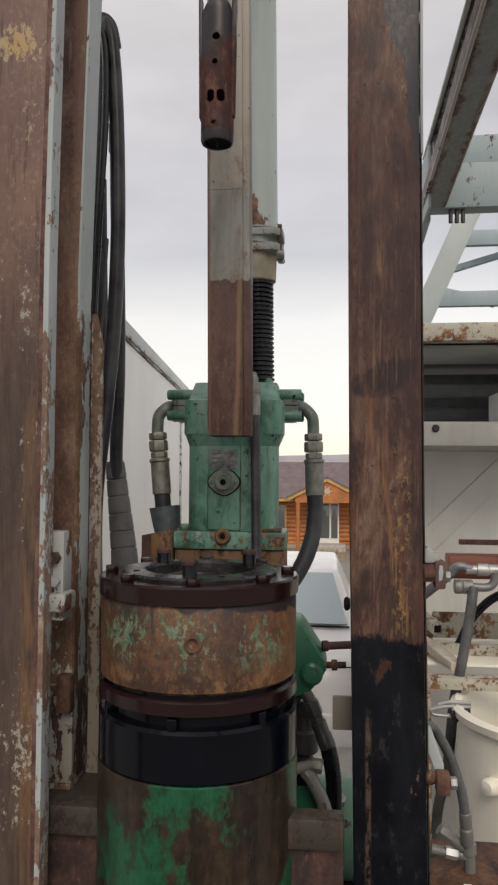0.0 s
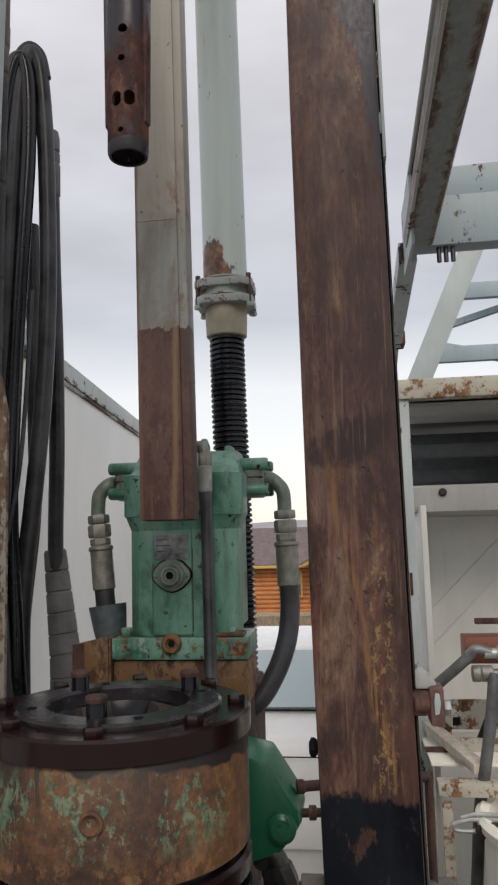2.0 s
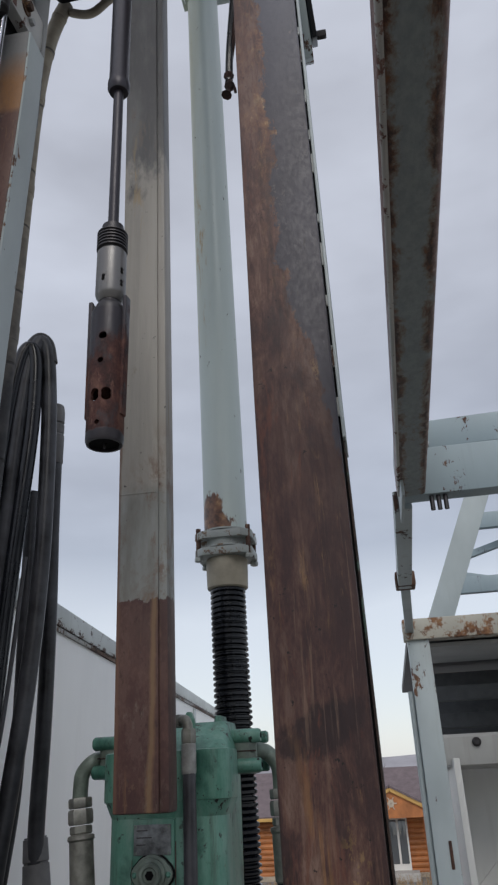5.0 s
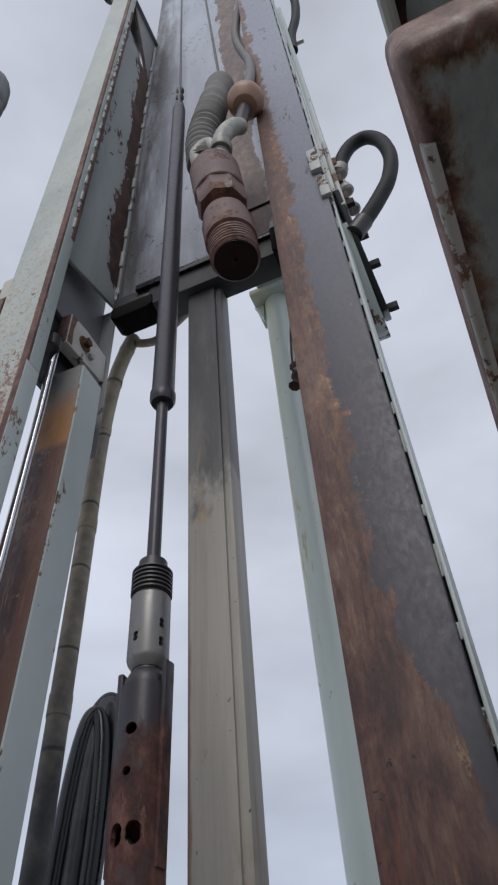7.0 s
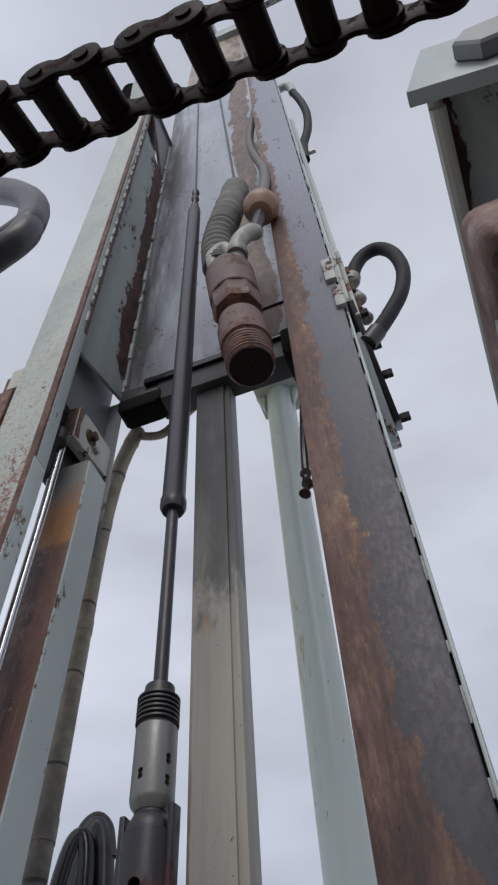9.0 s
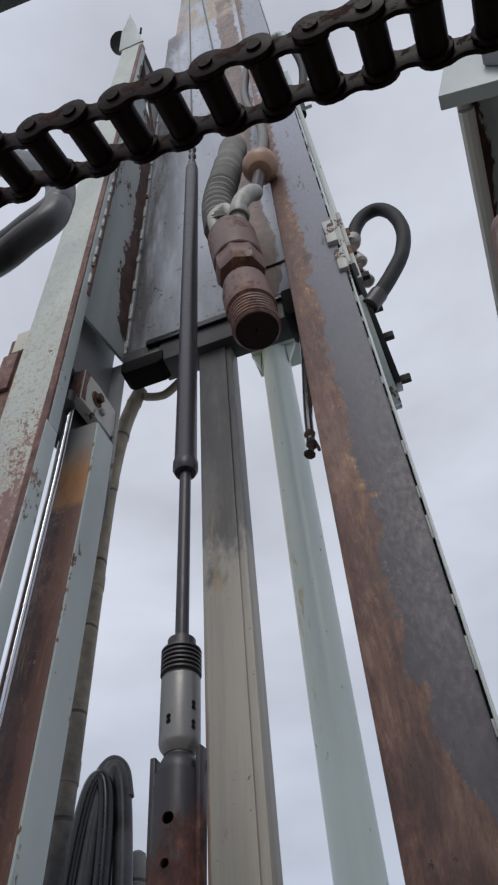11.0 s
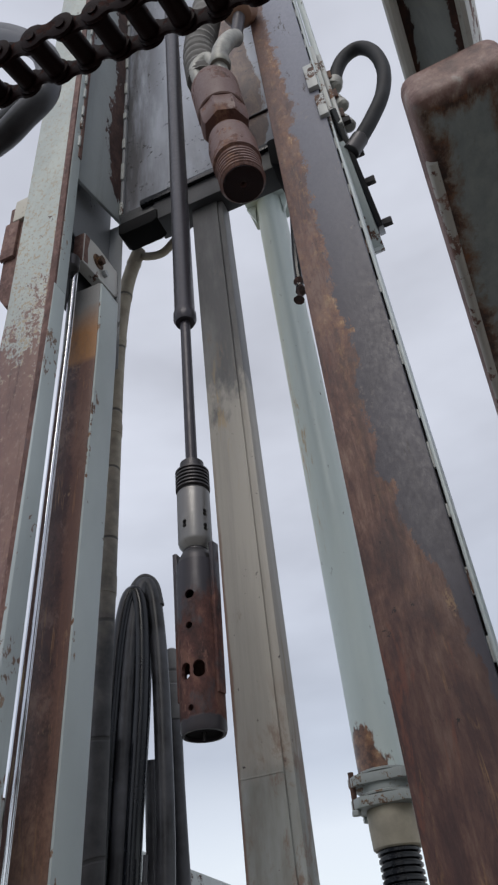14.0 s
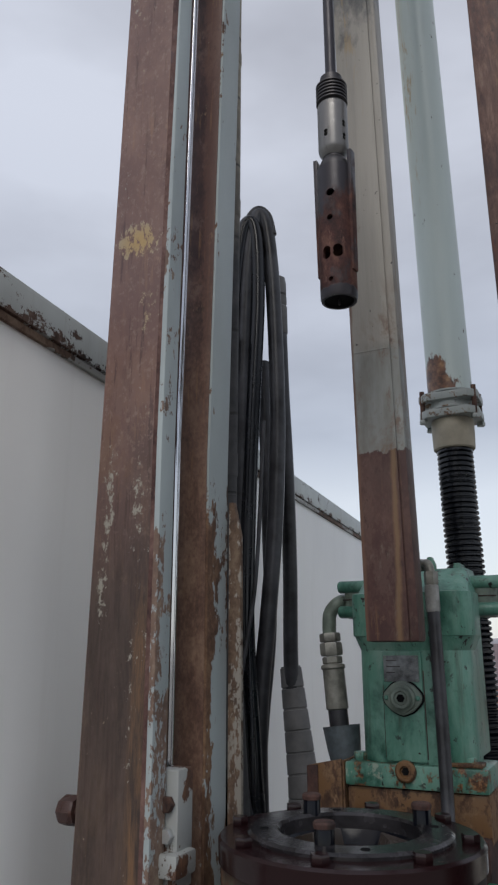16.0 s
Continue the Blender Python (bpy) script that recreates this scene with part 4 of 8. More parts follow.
part("rail_corner", foot_lean(box(L1 - 0.017, L1 + 0.0015, 1.4388, 1.4475, 1.0, 7.75, 0.002), LEAN), M_corner, mast, "maroon worn corner of the rail")
part("rail_edge", foot_lean(box(L1 - 0.006, L1 + 0.0025, 1.446, 1.4825, 4.301, 7.7, 0.001), LEAN), M_edge_blue, mast, "pale blue inner edge with chipped paint")
part("rail_edge", foot_lean(prism([(L1 - 0.0083, 0.95), (L1 + 0.0025, 0.95), (L1 + 0.0025, 4.30), (L1 + 0.0005, 4.30), (L1 - 0.0083, 3.30)], 1.4384, 1.4825, bev=0.0015), LEAN), M_edge_blue, mast, "pale blue inner edge with chipped paint")
M_headgrey = weathered("sooty_grey_paint", (0.25, 0.265, 0.285), 0.30, 7, seed=62, tones=((0.03, 0.03, 0.032), (0.07, 0.07, 0.075), (0.13, 0.13, 0.135)))
part("rear_rail", foot_lean(box(-0.545, RE, 1.60, 1.685, 0.92, 4.475, 0.006), LEAN_REAR), M_rear, mast, "dark brown rusted rear rail")
part("rear_rail_head", box(-0.562, RE - 0.032, 1.748, 1.7495, 4.30, 4.949, 0.0005), M_headgrey, mast, "sooty grey upper end of the rear rail")
part("recess_wall", box(-0.549, -0.534, 1.49, 1.747, 4.70, 5.10, 0.003), M_headgrey, mast, "grey wall of the recess")
part("rear_rail_side", foot_lean(box(RE - 0.004, RE + 0.004, 1.603, 1.682, 2.05, 4.47, 0.001), LEAN_REAR), M_side_blue, mast, "pale blue paint, chipped towards the foot")
part("rear_rail", box(0.150, 0.222, 1.62, 1.70, 0.92, 8.2, 0.006), M_blue, mast)
# solid black strip paints the shade seen between the weld runs
part("rail_gap_shade", inner_lean(box(0.2265, 0.2298, 1.530, 1.60, 1.0, 8.25, 0.001)), M_bump, mast, "black strip for the shade between rail and stiffener")
part("rail_stiffener", inner_lean(box(0.2298, 0.2352, 1.522, 1.612, 3.20, 8.25, 0.0015)), M_blue_worn, mast, "pale painted stiffener with broken weld runs")
part("rail_stiffener", inner_lean(box(0.2298, 0.2328, 1.526, 1.612, 1.0, 3.195, 0.001)), M_stiff_low, mast, "stiffener foot with dark green paint left on it")
for i in range(48):
    z = 3.24 + i * 0.104 + 0.012 * math.sin(i * 4.1)
    wx = 0.2282 + 0.005 * max(0.0, min(1.0, (3.3 - z) / 0.8))
    part("weld", bar((wx, 1.527, z), (wx + 0.0004, 1.527, z + 0.036 + 0.016 * math.sin(i * 2.7)), 0.0042, 0.007, 0.002), M_bead, mast)
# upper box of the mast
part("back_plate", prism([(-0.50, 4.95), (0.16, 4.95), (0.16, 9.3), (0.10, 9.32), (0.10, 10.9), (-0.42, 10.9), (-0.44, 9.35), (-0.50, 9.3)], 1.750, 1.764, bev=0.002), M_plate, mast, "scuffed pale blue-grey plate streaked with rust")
part("plate_seam", box(-0.06, 0.15, 1.742, 1.750, 5.22, 5.226, 0.001), M_dark, mast)
part("side_web", prism([(1.484, 4.87), (1.53, 4.872), (1.75, 4.955), (1.75, 7.02), (1.487, 7.30)], -0.503, -0.493, plane="yz", bev=0.002), M_web, mast, "rust-streaked web between rail and plate")
part("side_web", prism([(1.56, 4.95), (1.75, 4.95), (1.75, 8.2), (1.56, 8.25)], 0.198, 0.208, plane="yz", bev=0.002), M_blue, mast)
part("corner_strip", box(-0.493, -0.482, 1.732, 1.750, 4.96, 7.7, 0.004), M_headgrey, mast)
for i in range(12):
    z = 4.97 + 0.205 * i + 0.03 * math.sin(i * 3.1)
    part("weld", bar((-0.486, 1.731, z), (-0.486, 1.731, z + 0.07 + 0.03 * math.sin(i * 1.7)), 0.013, 0.010, 0.004), M_bead, mast)
for i in range(24):
    z = 4.95 + 0.095 * i + 0.012 * math.sin(i * 2.3)
    part("weld", bar((L1 + 0.005, 1.4655, z), (L1 + 0.005, 1.4655, z + 0.055), 0.008, 0.008, 0.003), M_bead, mast)
part("rail_strip", box(L1 + 0.0026, L1 + 0.0056, 1.469, 1.4835, 4.90, 7.4, 0.001), M_corner, mast, "rusty wear strip on the rail's edge")
# folded end plate, lamp and open box end at the head of the left rail
cap = prism([(-0.617, 0.0), (-0.462, 0.0), (-0.485, 0.12), (-0.540, 0.47), (-0.600, 0.24)], -0.006, 0.006, bev=0.002)
bmesh.ops.transform(cap, matrix=Matrix.Translation((0, 1.44, 7.80)) @ Matrix.Rotation(math.radians(10), 4, "X"), verts=cap.verts)
part("rail_cap", cap, M_blue, mast, "pointed pale end plate")
part("cap_bolt", cyl((-0.490, 1.43, 7.98), (-0.470, 1.40, 7.98), 0.006, 10), M_dark, mast)
part("cap_lamp", lathe([(0.02, -0.07), (0.055, -0.05), (0.070, 0.0), (0.066, 0.012), (0.050, 0.006), (0.02, -0.01)], (-0.640, 1.45, 8.10), (-0.68, 1.30, 7.85), 24), M_dark, mast, "small round dark lamp")
part("top_gusset", prism([(1.485, 7.80), (1.75, 7.80), (1.75, 7.10), (1.725, 7.05)], -0.507, -0.497, plane="yz", bev=0.002), M_headgrey, mast, "grey gusset closing the web's upper end")
part("gusset_edge", bar((-0.494, 1.492, 7.775), (-0.494, 1.728, 7.04), 0.010, 0.012, 0.003), M_corner, mast, "maroon rusty edge")
part("top_plate", box(-0.60, -0.480, 1.486, 1.75, 7.802, 7.815, 0.003), M_headgrey, mast)
part("inner_web", box(-0.600, -0.590, 1.486, 1.75, 6.7, 7.80, 0.003), M_blue_worn, mast)
# crossbar with rubber ends under the plate
part("beam_end", box(-0.478, -0.36, 1.716, 1.79, 4.882, 4.95, 0.006), M_cross, mast)
part("crossbeam", box(-0.36, 0.16, 1.712, 1.79, 4.835, 4.945, 0.005), M_cross, mast, "scuffed grey cross beam below the back plate")
part("rubber_bumper", prism([(-0.478, 4.882), (-0.345, 4.882), (-0.343, 4.835), (-0.36, 4.822), (-0.462, 4.822), (-0.478, 4.836)], 1.705, 1.775, bev=0.006), M_bump, mast, "worn black rubber bumper")
part("rubber_bumper", prism([(0.03, 4.945), (0.095, 4.945), (0.095, 4.815), (0.05, 4.80), (0.03, 4.825)], 1.69, 1.80, bev=0.01), M_bump, mast, "worn black rubber bumper")
part("rubber_strip", box(-0.40, 0.10, 1.700, 1.714, 4.925, 4.952, 0.003), M_rubber, mast)
# bracket with two nuts on the left rear rail
M_brk = weathered("dirty_pale_bracket", (0.56, 0.56, 0.54), 0.26, 16, seed=66, tones=((0.06, 0.03, 0.026), (0.14, 0.075, 0.06), (0.22, 0.15, 0.12)))
br = part("bracket", prism([(1.573, 4.560), (1.573, 4.685), (1.640, 4.700), (1.742, 4.702), (1.750, 4.600), (1.736, 4.585)], -0.530, -0.498, plane="yz", bev=0.003), M_brk, mast, "dirty pale bracket block with rusty nuts")
part("bracket_face", box(-0.5285, -0.4995, 1.5690, 1.5735, 4.563, 4.680, 0.001), M_corner, br, "red-brown front face")
part("bracket_face", prism([(1.576, 4.565), (1.576, 4.682), (1.598, 4.686), (1.590, 4.63), (1.596, 4.572)], -0.4985, -0.4965, plane="yz", bev=0.0005), M_corner, br, "rust worn round the corner")
part("washer", cyl((-0.498, 1.642, 4.634), (-0.494, 1.642, 4.634), 0.024, 20, 0.001), M_adapter, br, "ochre washer")
part("nut", hexnut((-0.494, 1.642, 4.634), (-0.480, 1.642, 4.634), 0.015), M_adapter, br, "ochre rusty hexagon nut")
part("nut", hexnut((-0.498, 1.672, 4.612), (-0.486, 1.672, 4.612), 0.011), M_galv, br)
part("recess_plate", box(-0.562, -0.550, 1.49, 1.76, 4.42, 5.02, 0.002), M_cross, mast, "dark grey plate behind the bracket")
# clamp and plate low on the left rail
M_rust_maroon = weathered("maroon_rusted_block", (0.060, 0.028, 0.024), 0.6, 20, seed=69, tones=((0.030, 0.014, 0.012), (0.075, 0.034, 0.026), (0.15, 0.075, 0.05)))
M_plate_dirty = weathered("stained_grey_plate", (0.135, 0.120, 0.100), 0.42, 14, seed=67, tones=((0.045, 0.030, 0.022), (0.11, 0.070, 0.040), (0.20, 0.13, 0.07)))
M_strip = weathered("streaked_flange_paint", (0.34, 0.31, 0.27), 0.64, 14, seed=72, stretch=(1, 1, 0.12), dirt=0.8, tones=((0.045, 0.028, 0.022), (0.12, 0.075, 0.05), (0.22, 0.16, 0.11)))
M_shoe = weathered("stained_pale_shoe", (0.34, 0.335, 0.30), 0.60, 11, seed=70, stretch=(1, 1, 0.3), dirt=0.9, tones=((0.016, 0.010, 0.009), (0.055, 0.026, 0.020), (0.13, 0.07, 0.045)))
M_clamp = weathered("pale_chipped_clamp", (0.38, 0.395, 0.385), 0.44, 16, seed=68, stretch=(1, 1, 0.7))
lc = part("rail_clamp", box(-0.504, -0.464, 1.487, 1.535, 2.28, 2.455, 0.004), M_clamp, mast, "pale rusted clamp plate bolted to the rail")
part("bolt", hexnut((-0.481, 1.487, 2.404), (-0.481, 1.474, 2.404), 0.013), M_rust, lc)
part("bolt", hexnut((-0.481, 1.487, 2.358), (-0.481, 1.475, 2.358), 0.012), M_galv, lc)
part("clamp_foot", box(-0.490, -0.452, 1.466, 1.530, 2.300, 2.336, 0.007), M_clamp, lc)
part("flange_strip", prism([(-0.482, 1.9), (-0.452, 1.9), (-0.455, 2.86), (-0.470, 2.93), (-0.482, 2.93)], 1.690, 1.702, bev=0.003), M_strip, mast, "rusty flange strip beside the rear rail")
part("chrome_rod", foot_lean(cyl((-0.499, 1.545, 1.2), (-0.499, 1.545, 4.50), 0.010, 28), 0.022), plain("polished_chrome", (0.62, 0.63, 0.65), 0.10, 1.0, 0.05, 8, 0.02), mast, "polished chrome cylinder rod")
part("rod_gland", cyl((-0.500, 1.530, 4.47), (-0.500, 1.530, 4.515), 0.022, 24, 0.003), M_dark, mast)
part("carriage_shoe", box(-0.575, RE - 0.022, 1.592, 1.70, 1.92, 2.125, 0.006), M_shoe, mast, "rusty slide shoe with flaking paint")
part("shoe_pad", box(-0.508, -0.476, 1.57, 1.602, 2.07, 2.15, 0.008), M_rust, mast)
# knob on the outer side of the left rail
part("rail_knob", lathe([(0.013, 0), (0.013, 0.012), (0.022, 0.013), (0.024, 0.018), (0.024, 0.040), (0.020, 0.046), (0.001, 0.048)], (L0 - 0.029, 1.465, 2.385), (L0 - 0.2, 1.465, 2.380), 8), M_rust_maroon, mast, "rusty bolt head on the rail")
bc = part("back_lug", prism([(-0.703, 4.825), (-0.60, 4.83), (-0.60, 4.375), (-0.662, 4.375), (-0.693, 4.43)], 1.492, 1.530, bev=0.004), M_corner, mast, "rusty lug behind the rail")
part("lug_plate", box(-0.700, -0.655, 1.480, 1.4915, 4.57, 4.73, 0.002), M_corner, bc)
part("lug_cap", box(-0.678, -0.62, 1.480, 1.4915, 4.735, 4.832, 0.003), M_cream_rust, bc)
# bracket and bolt on the right rail
rb = part("rail_bracket", box(0.2300, 0.257, 1.512, 1.545, 2.368, 2.402, 0.007), M_rust_maroon, mast, "maroon rusted bracket block with a pale top")
part("bracket_tip", prism([(0.2370, 2.430), (0.2420, 2.436), (0.258, 2.424), (0.268, 2.410), (0.258, 2.404), (0.2370, 2.404)], 1.520, 1.548, bev=0.004), M_clamp, rb, "pale top edge")
part("bracket_cheek", box(0.255, 0.275, 1.506, 1.550, 2.356, 2.409, 0.005), M_corner, rb, "brown worn cheek plate")
part("bracket_pad", prism([(0.261, 2.372), (0.2605, 2.390), (0.2625, 2.402), (0.268, 2.401), (0.2695, 2.388), (0.267, 2.374)], 1.503, 1.5065, bev=0.0008), M_blue_worn, rb, "pale paint left on the cheek")
part("bracket_nut", hexnut((0.275, 1.525, 2.378), (0.285, 1.525, 2.378), 0.011), M_galv_bolt, rb)
part("bracket_boss", lathe([(0.010, 0), (0.0165, 0.004), (0.0175, 0.014), (0.0155, 0.024)], (0.2315, 1.524, 2.385), (0.4, 1.524, 2.385), 20), M_rust_maroon, rb)
rb2 = part("rail_bracket", prism([(0.2430, 2.090), (0.2480, 2.094), (0.2735, 2.022), (0.2735, 2.006), (0.2600, 2.000), (0.2430, 2.046)], 1.530, 1.542, bev=0.003), M_blue_worn, mast, "pale sloping bracket plate with a rusty block")
part("bracket_pad", box(0.256, 0.282, 1.500, 1.532, 1.974, 2.014, 0.005), M_rust, rb2, "rusty block")
part("bracket_bolt", lathe([(0.010, 0), (0.013, 0.004), (0.013, 0.012), (0.009, 0.02)], (0.238, 1.522, 2.000), (0.5, 1.522, 1.998), 16), M_adapter, rb2, "ochre rusty bolt")
part("bracket_nut", hexnut((0.282, 1.51, 1.996), (0.294, 1.51, 1.996), 0.012), M_galv_bolt, rb2)
part("side_bolt", lathe([(0.010, 0), (0.014, 0.004), (0.014, 0.009), (0.008, 0.012)], (0.096, 1.535, 2.320), (0.06, 1.535, 2.320), 6), M_bump, mast)
part("side_plate", box(0.063, 0.104, 1.575, 1.585, 2.062, 2.129, 0.003), M_plate_dirty, mast, "grey-brown plate stained with rust")
# chain guide and clamp plates on the outer side of the right rail
cg = part("side_clamp", box(0.230, 0.246, 1.53, 1.70, 4.66, 5.02, 0.004), M_clamp, mast, "pale clamp plates on the rail's side")
part("clamp_block", box(0.204, 0.232, 1.497, 1.512, 4.74, 4.86, 0.004), M_clamp, cg, "grey clamp block")
part("clamp_block", box(0.212, 0.236, 1.500, 1.514, 4.60, 4.70, 0.004), M_clamp, cg)
part("clamp_strip", box(0.246, 0.258, 1.55, 1.68, 4.62, 5.0, 0.004), M_clamp, cg)
for i in range(3):
    z = 4.93 - 0.105 * i
    fit_ = part("hose_fitting", lathe([(0.012, 0), (0.016, 0.005), (0.016, 0.022), (0.012, 0.026), (0.017, 0.030), (0.017, 0.05), (0.011, 0.056)], (0.258, 1.60, z), (0.262 + 0.012, 1.60, z - 0.06), 18), M_old_fit, cg, "pale grey hose fitting")
    part("fitting_nut", box(0.255, 0.268, 1.575, 1.59, z - 0.03, z + 0.01, 0.003), M_rust, fit_)
blk = part("bolted_bar", bar((0.245, 1.56, 4.68), (0.262, 1.74, 4.41), 0.075, 0.016, 0.004, up=(1, 0, 0)), M_rubber, cg, "black bar with four bolts")
part("bar_back", bar((0.232, 1.60, 4.60), (0.240, 1.76, 4.37), 0.06, 0.03, 0.004, up=(1, 0, 0)), M_blue_worn, blk)
for i in range(4):
    f = (0.08, 0.36, 0.60, 0.95)[i]
    bx, by, bz = 0.252 + 0.018 * f, 1.56 + 0.18 * f, 4.68 - 0.27 * f
    part("bolt", hexnut((bx, by, bz), (bx + 0.024, by, bz), 0.012), M_dark, blk)
part("side_channel", box(0.238, 0.255, 1.60, 1.66, 5.1, 6.7, 0.003), M_blue_worn, mast)
part("pin", cyl((0.255, 1.63, 6.2), (0.30, 1.63, 6.2), 0.009, 12), M_galv, mast)
# crown of the mast
part("crown_block", box(-0.40, 0.08, 1.70, 1.90, 10.9, 11.2, 0.01), M_blue_worn, mast)
for i, (sx, mat) in enumerate(((-0.36, M_blue), (-0.29, M_galv), (-0.22, M_blue))):
    part("sheave", lathe([(0.05, 0), (0.22, 0.004), (0.22, 0.015), (0.19, 0.02), (0.22, 0.028), (0.22, 0.04), (0.05, 0.044)], (sx, 1.72, 11.25), (sx + 1, 1.72, 11.25), 40), mat, mast, "pale cable sheave at the crown")
part("crown_arm", bar((0.10, 1.66, 11.2), (0.62, 1.66, 11.4), 0.06, 0.16, 0.006), M_blue_worn, mast)
part("crown_strut", bar((0.20, 1.66, 9.6), (0.24, 1.66, 11.3), 0.06, 0.06, 0.006), M_rust, mast)
part("crown_cable_guide", bar((-0.10, 1.6, 12.4), (0.12, 1.6, 11.2), 0.03, 0.05, 0.004), M_dark, mast)
part("crown_cable_guide", bar((-0.02, 1.6, 12.5), (0.30, 1.6, 11.5), 0.03, 0.05, 0.004), M_dark, mast)
part("crown_cable_guide", bar((-0.12, 1.6, 11.9), (0.34, 1.6, 12.1), 0.03, 0.05, 0.004), M_dark, mast)

# grey hanging post: a channel with a broad front, a set-back right lip and a rolled lower end
post = thing("centre_post", (-0.17, 1.77, 2.655), "grey painted square steel post, rusty brown towards its lower end", "post")


def post_lean(bm):
    """The post hangs a little out of plumb, towards the left at its top."""
    for v in bm.verts:
        v.co.x -= 0.0105 * (v.co.z - 2.8)
    return bm


part("shaft", post_lean(box(-0.221, -0.124, 1.745, 1.80, 2.655, 4.86, 0.007)), M_post, post)
part("shaft_edge", post_lean(box(-0.2245, -0.2205, 1.750, 1.794, 2.67, 4.80, 0.001)), M_rust, post, "rusty edge strip")
part("front_strip", post_lean(box(-0.2215, -0.1405, 1.7385, 1.746, 2.656, 4.85, 0.003)), M_post, post)
part("joint_strip", post_lean(box(-0.2185, -0.1425, 1.7376, 1.742, 3.2245, 3.2275, 0.0005)), M_post, post)

# pale pipe with collar and ribbed hose
PY = 2.71
pc = Vector((-0.203, PY, 0))
pipe = thing("feed_pipe", (-0.203, PY, 1.6), "pale green painted steel pipe with a ribbed black hose below", "pipe")
part("pipe_body", cyl(pc + Vector((0, 0, 3.42)), pc + Vector((-0.033, 0, 6.20)), 0.0705, 40), M_pipe, pipe)
M_collar = weathered("dull_pale_collar", (0.33, 0.36, 0.35), 0.44, 14, seed=11, stretch=(1, 1, 1), tones=((0.05, 0.03, 0.022), (0.15, 0.09, 0.055), (0.27, 0.18, 0.11)))


def clamp_half(z, h):
    """Squarish flange plate with cut corners and two side ears, bored for the pipe."""
    x, w, d, e = pc.x, 0.093, 0.080, 0.030
    out = [(x - w, PY - d + e), (x - w + e, PY - d), (x + w - e, PY - d), (x + w, PY - d + e), (x + w, PY + d - e), (x + w - e, PY + d), (x - w + e, PY + d), (x - w, PY + d - e)]
    return prism(out, z, z + h, plane="xy", bev=0.004)


for z in (3.405, 3.350):
    fl = part("flange", clamp_half(z, 0.026), M_collar, pipe, "pale bolted pipe flange")
    part("rim", lathe([(0.074, 0), (0.082, 0.003), (0.082, 0.008), (0.074, 0.011)], pc + Vector((0, 0, z + 0.025)), pc + Vector((0, 0, 9)), 32), M_collar, fl)
part("neck", cyl(pc + Vector((0, 0, 3.37)), pc + Vector((0, 0, 3.41)), 0.071, 32), M_collar, pipe, "dull clamped joint between the flanges")
for s in (-1, 1):
    for dy in (-0.052, 0.052):
        part("bolt", cyl((pc.x + s * 0.081, PY + dy, 3.338), (pc.x + s * 0.081, PY + dy, 3.445), 0.008, 10), M_rust, pipe)
        part("nut", hexnut((pc.x + s * 0.081, PY + dy, 3.350), (pc.x + s * 0.081, PY + dy, 3.337), 0.013), M_collar, pipe)
part("sleeve", lathe([(0.060, 0), (0.0645, 0.004), (0.0665, 0.05), (0.0665, 0.092), (0.063, 0.10)], pc + Vector((0, 0, 3.252)), pc + Vector((0, 0, 9)), 36), plain("tan_rubber_sleeve", (0.30, 0.27, 0.21), 0.6), pipe, "tan sleeve below the collar")
hose_pts = [(-0.203, PY, 3.27), (-0.200, PY - 0.005, 3.05), (-0.194, PY - 0.01, 2.8), (-0.187, PY - 0.01, 2.5), (-0.184, PY - 0.01, 2.2), (-0.184, PY - 0.01, 1.9), (-0.184, PY - 0.01, 1.6)]


def rib(s):
    """Rounded ribs with narrow grooves between them."""
    u = (s / 0.0165) % 1.0
    return 0.0475 + 0.0085 * (1.0 if 0.25 < u < 0.75 else 0.55 if 0.12 < u < 0.88 else 0.0)


part("ribbed_hose", tube(hose_pts, 0.06, 20, 130, radii=rib), M_rubber, pipe, "ribbed black rubber hose")
part("top_flange", box(-0.35, -0.10, PY - 0.11, PY + 0.11, 6.20, 6.24, 0.006), M_pipe, pipe)
for s in (-1, 1):
    part("top_bracket", prism([(-0.236 + s * 0.065, 6.20), (-0.236 + s * 0.118, 6.20), (-0.236 + s * 0.073, 6.06)], PY - 0.035, PY - 0.015, bev=0.004), M_pipe, pipe)
part("top_arm", bar((-0.225, PY + 0.01, 6.28), (-0.225, 1.77, 6.28), 0.16, 0.08, 0.006), M_blue, pipe, "pale arm tying the pipe to the mast")

# ---- green motor and gear head ----
M_table = weathered("greasy_table", (0.050, 0.040, 0.033), 0.5, 9, seed=91, stretch=(1, 1, 1), tones=((0.018, 0.012, 0.010), (0.05, 0.033, 0.026), (0.10, 0.07, 0.05)))


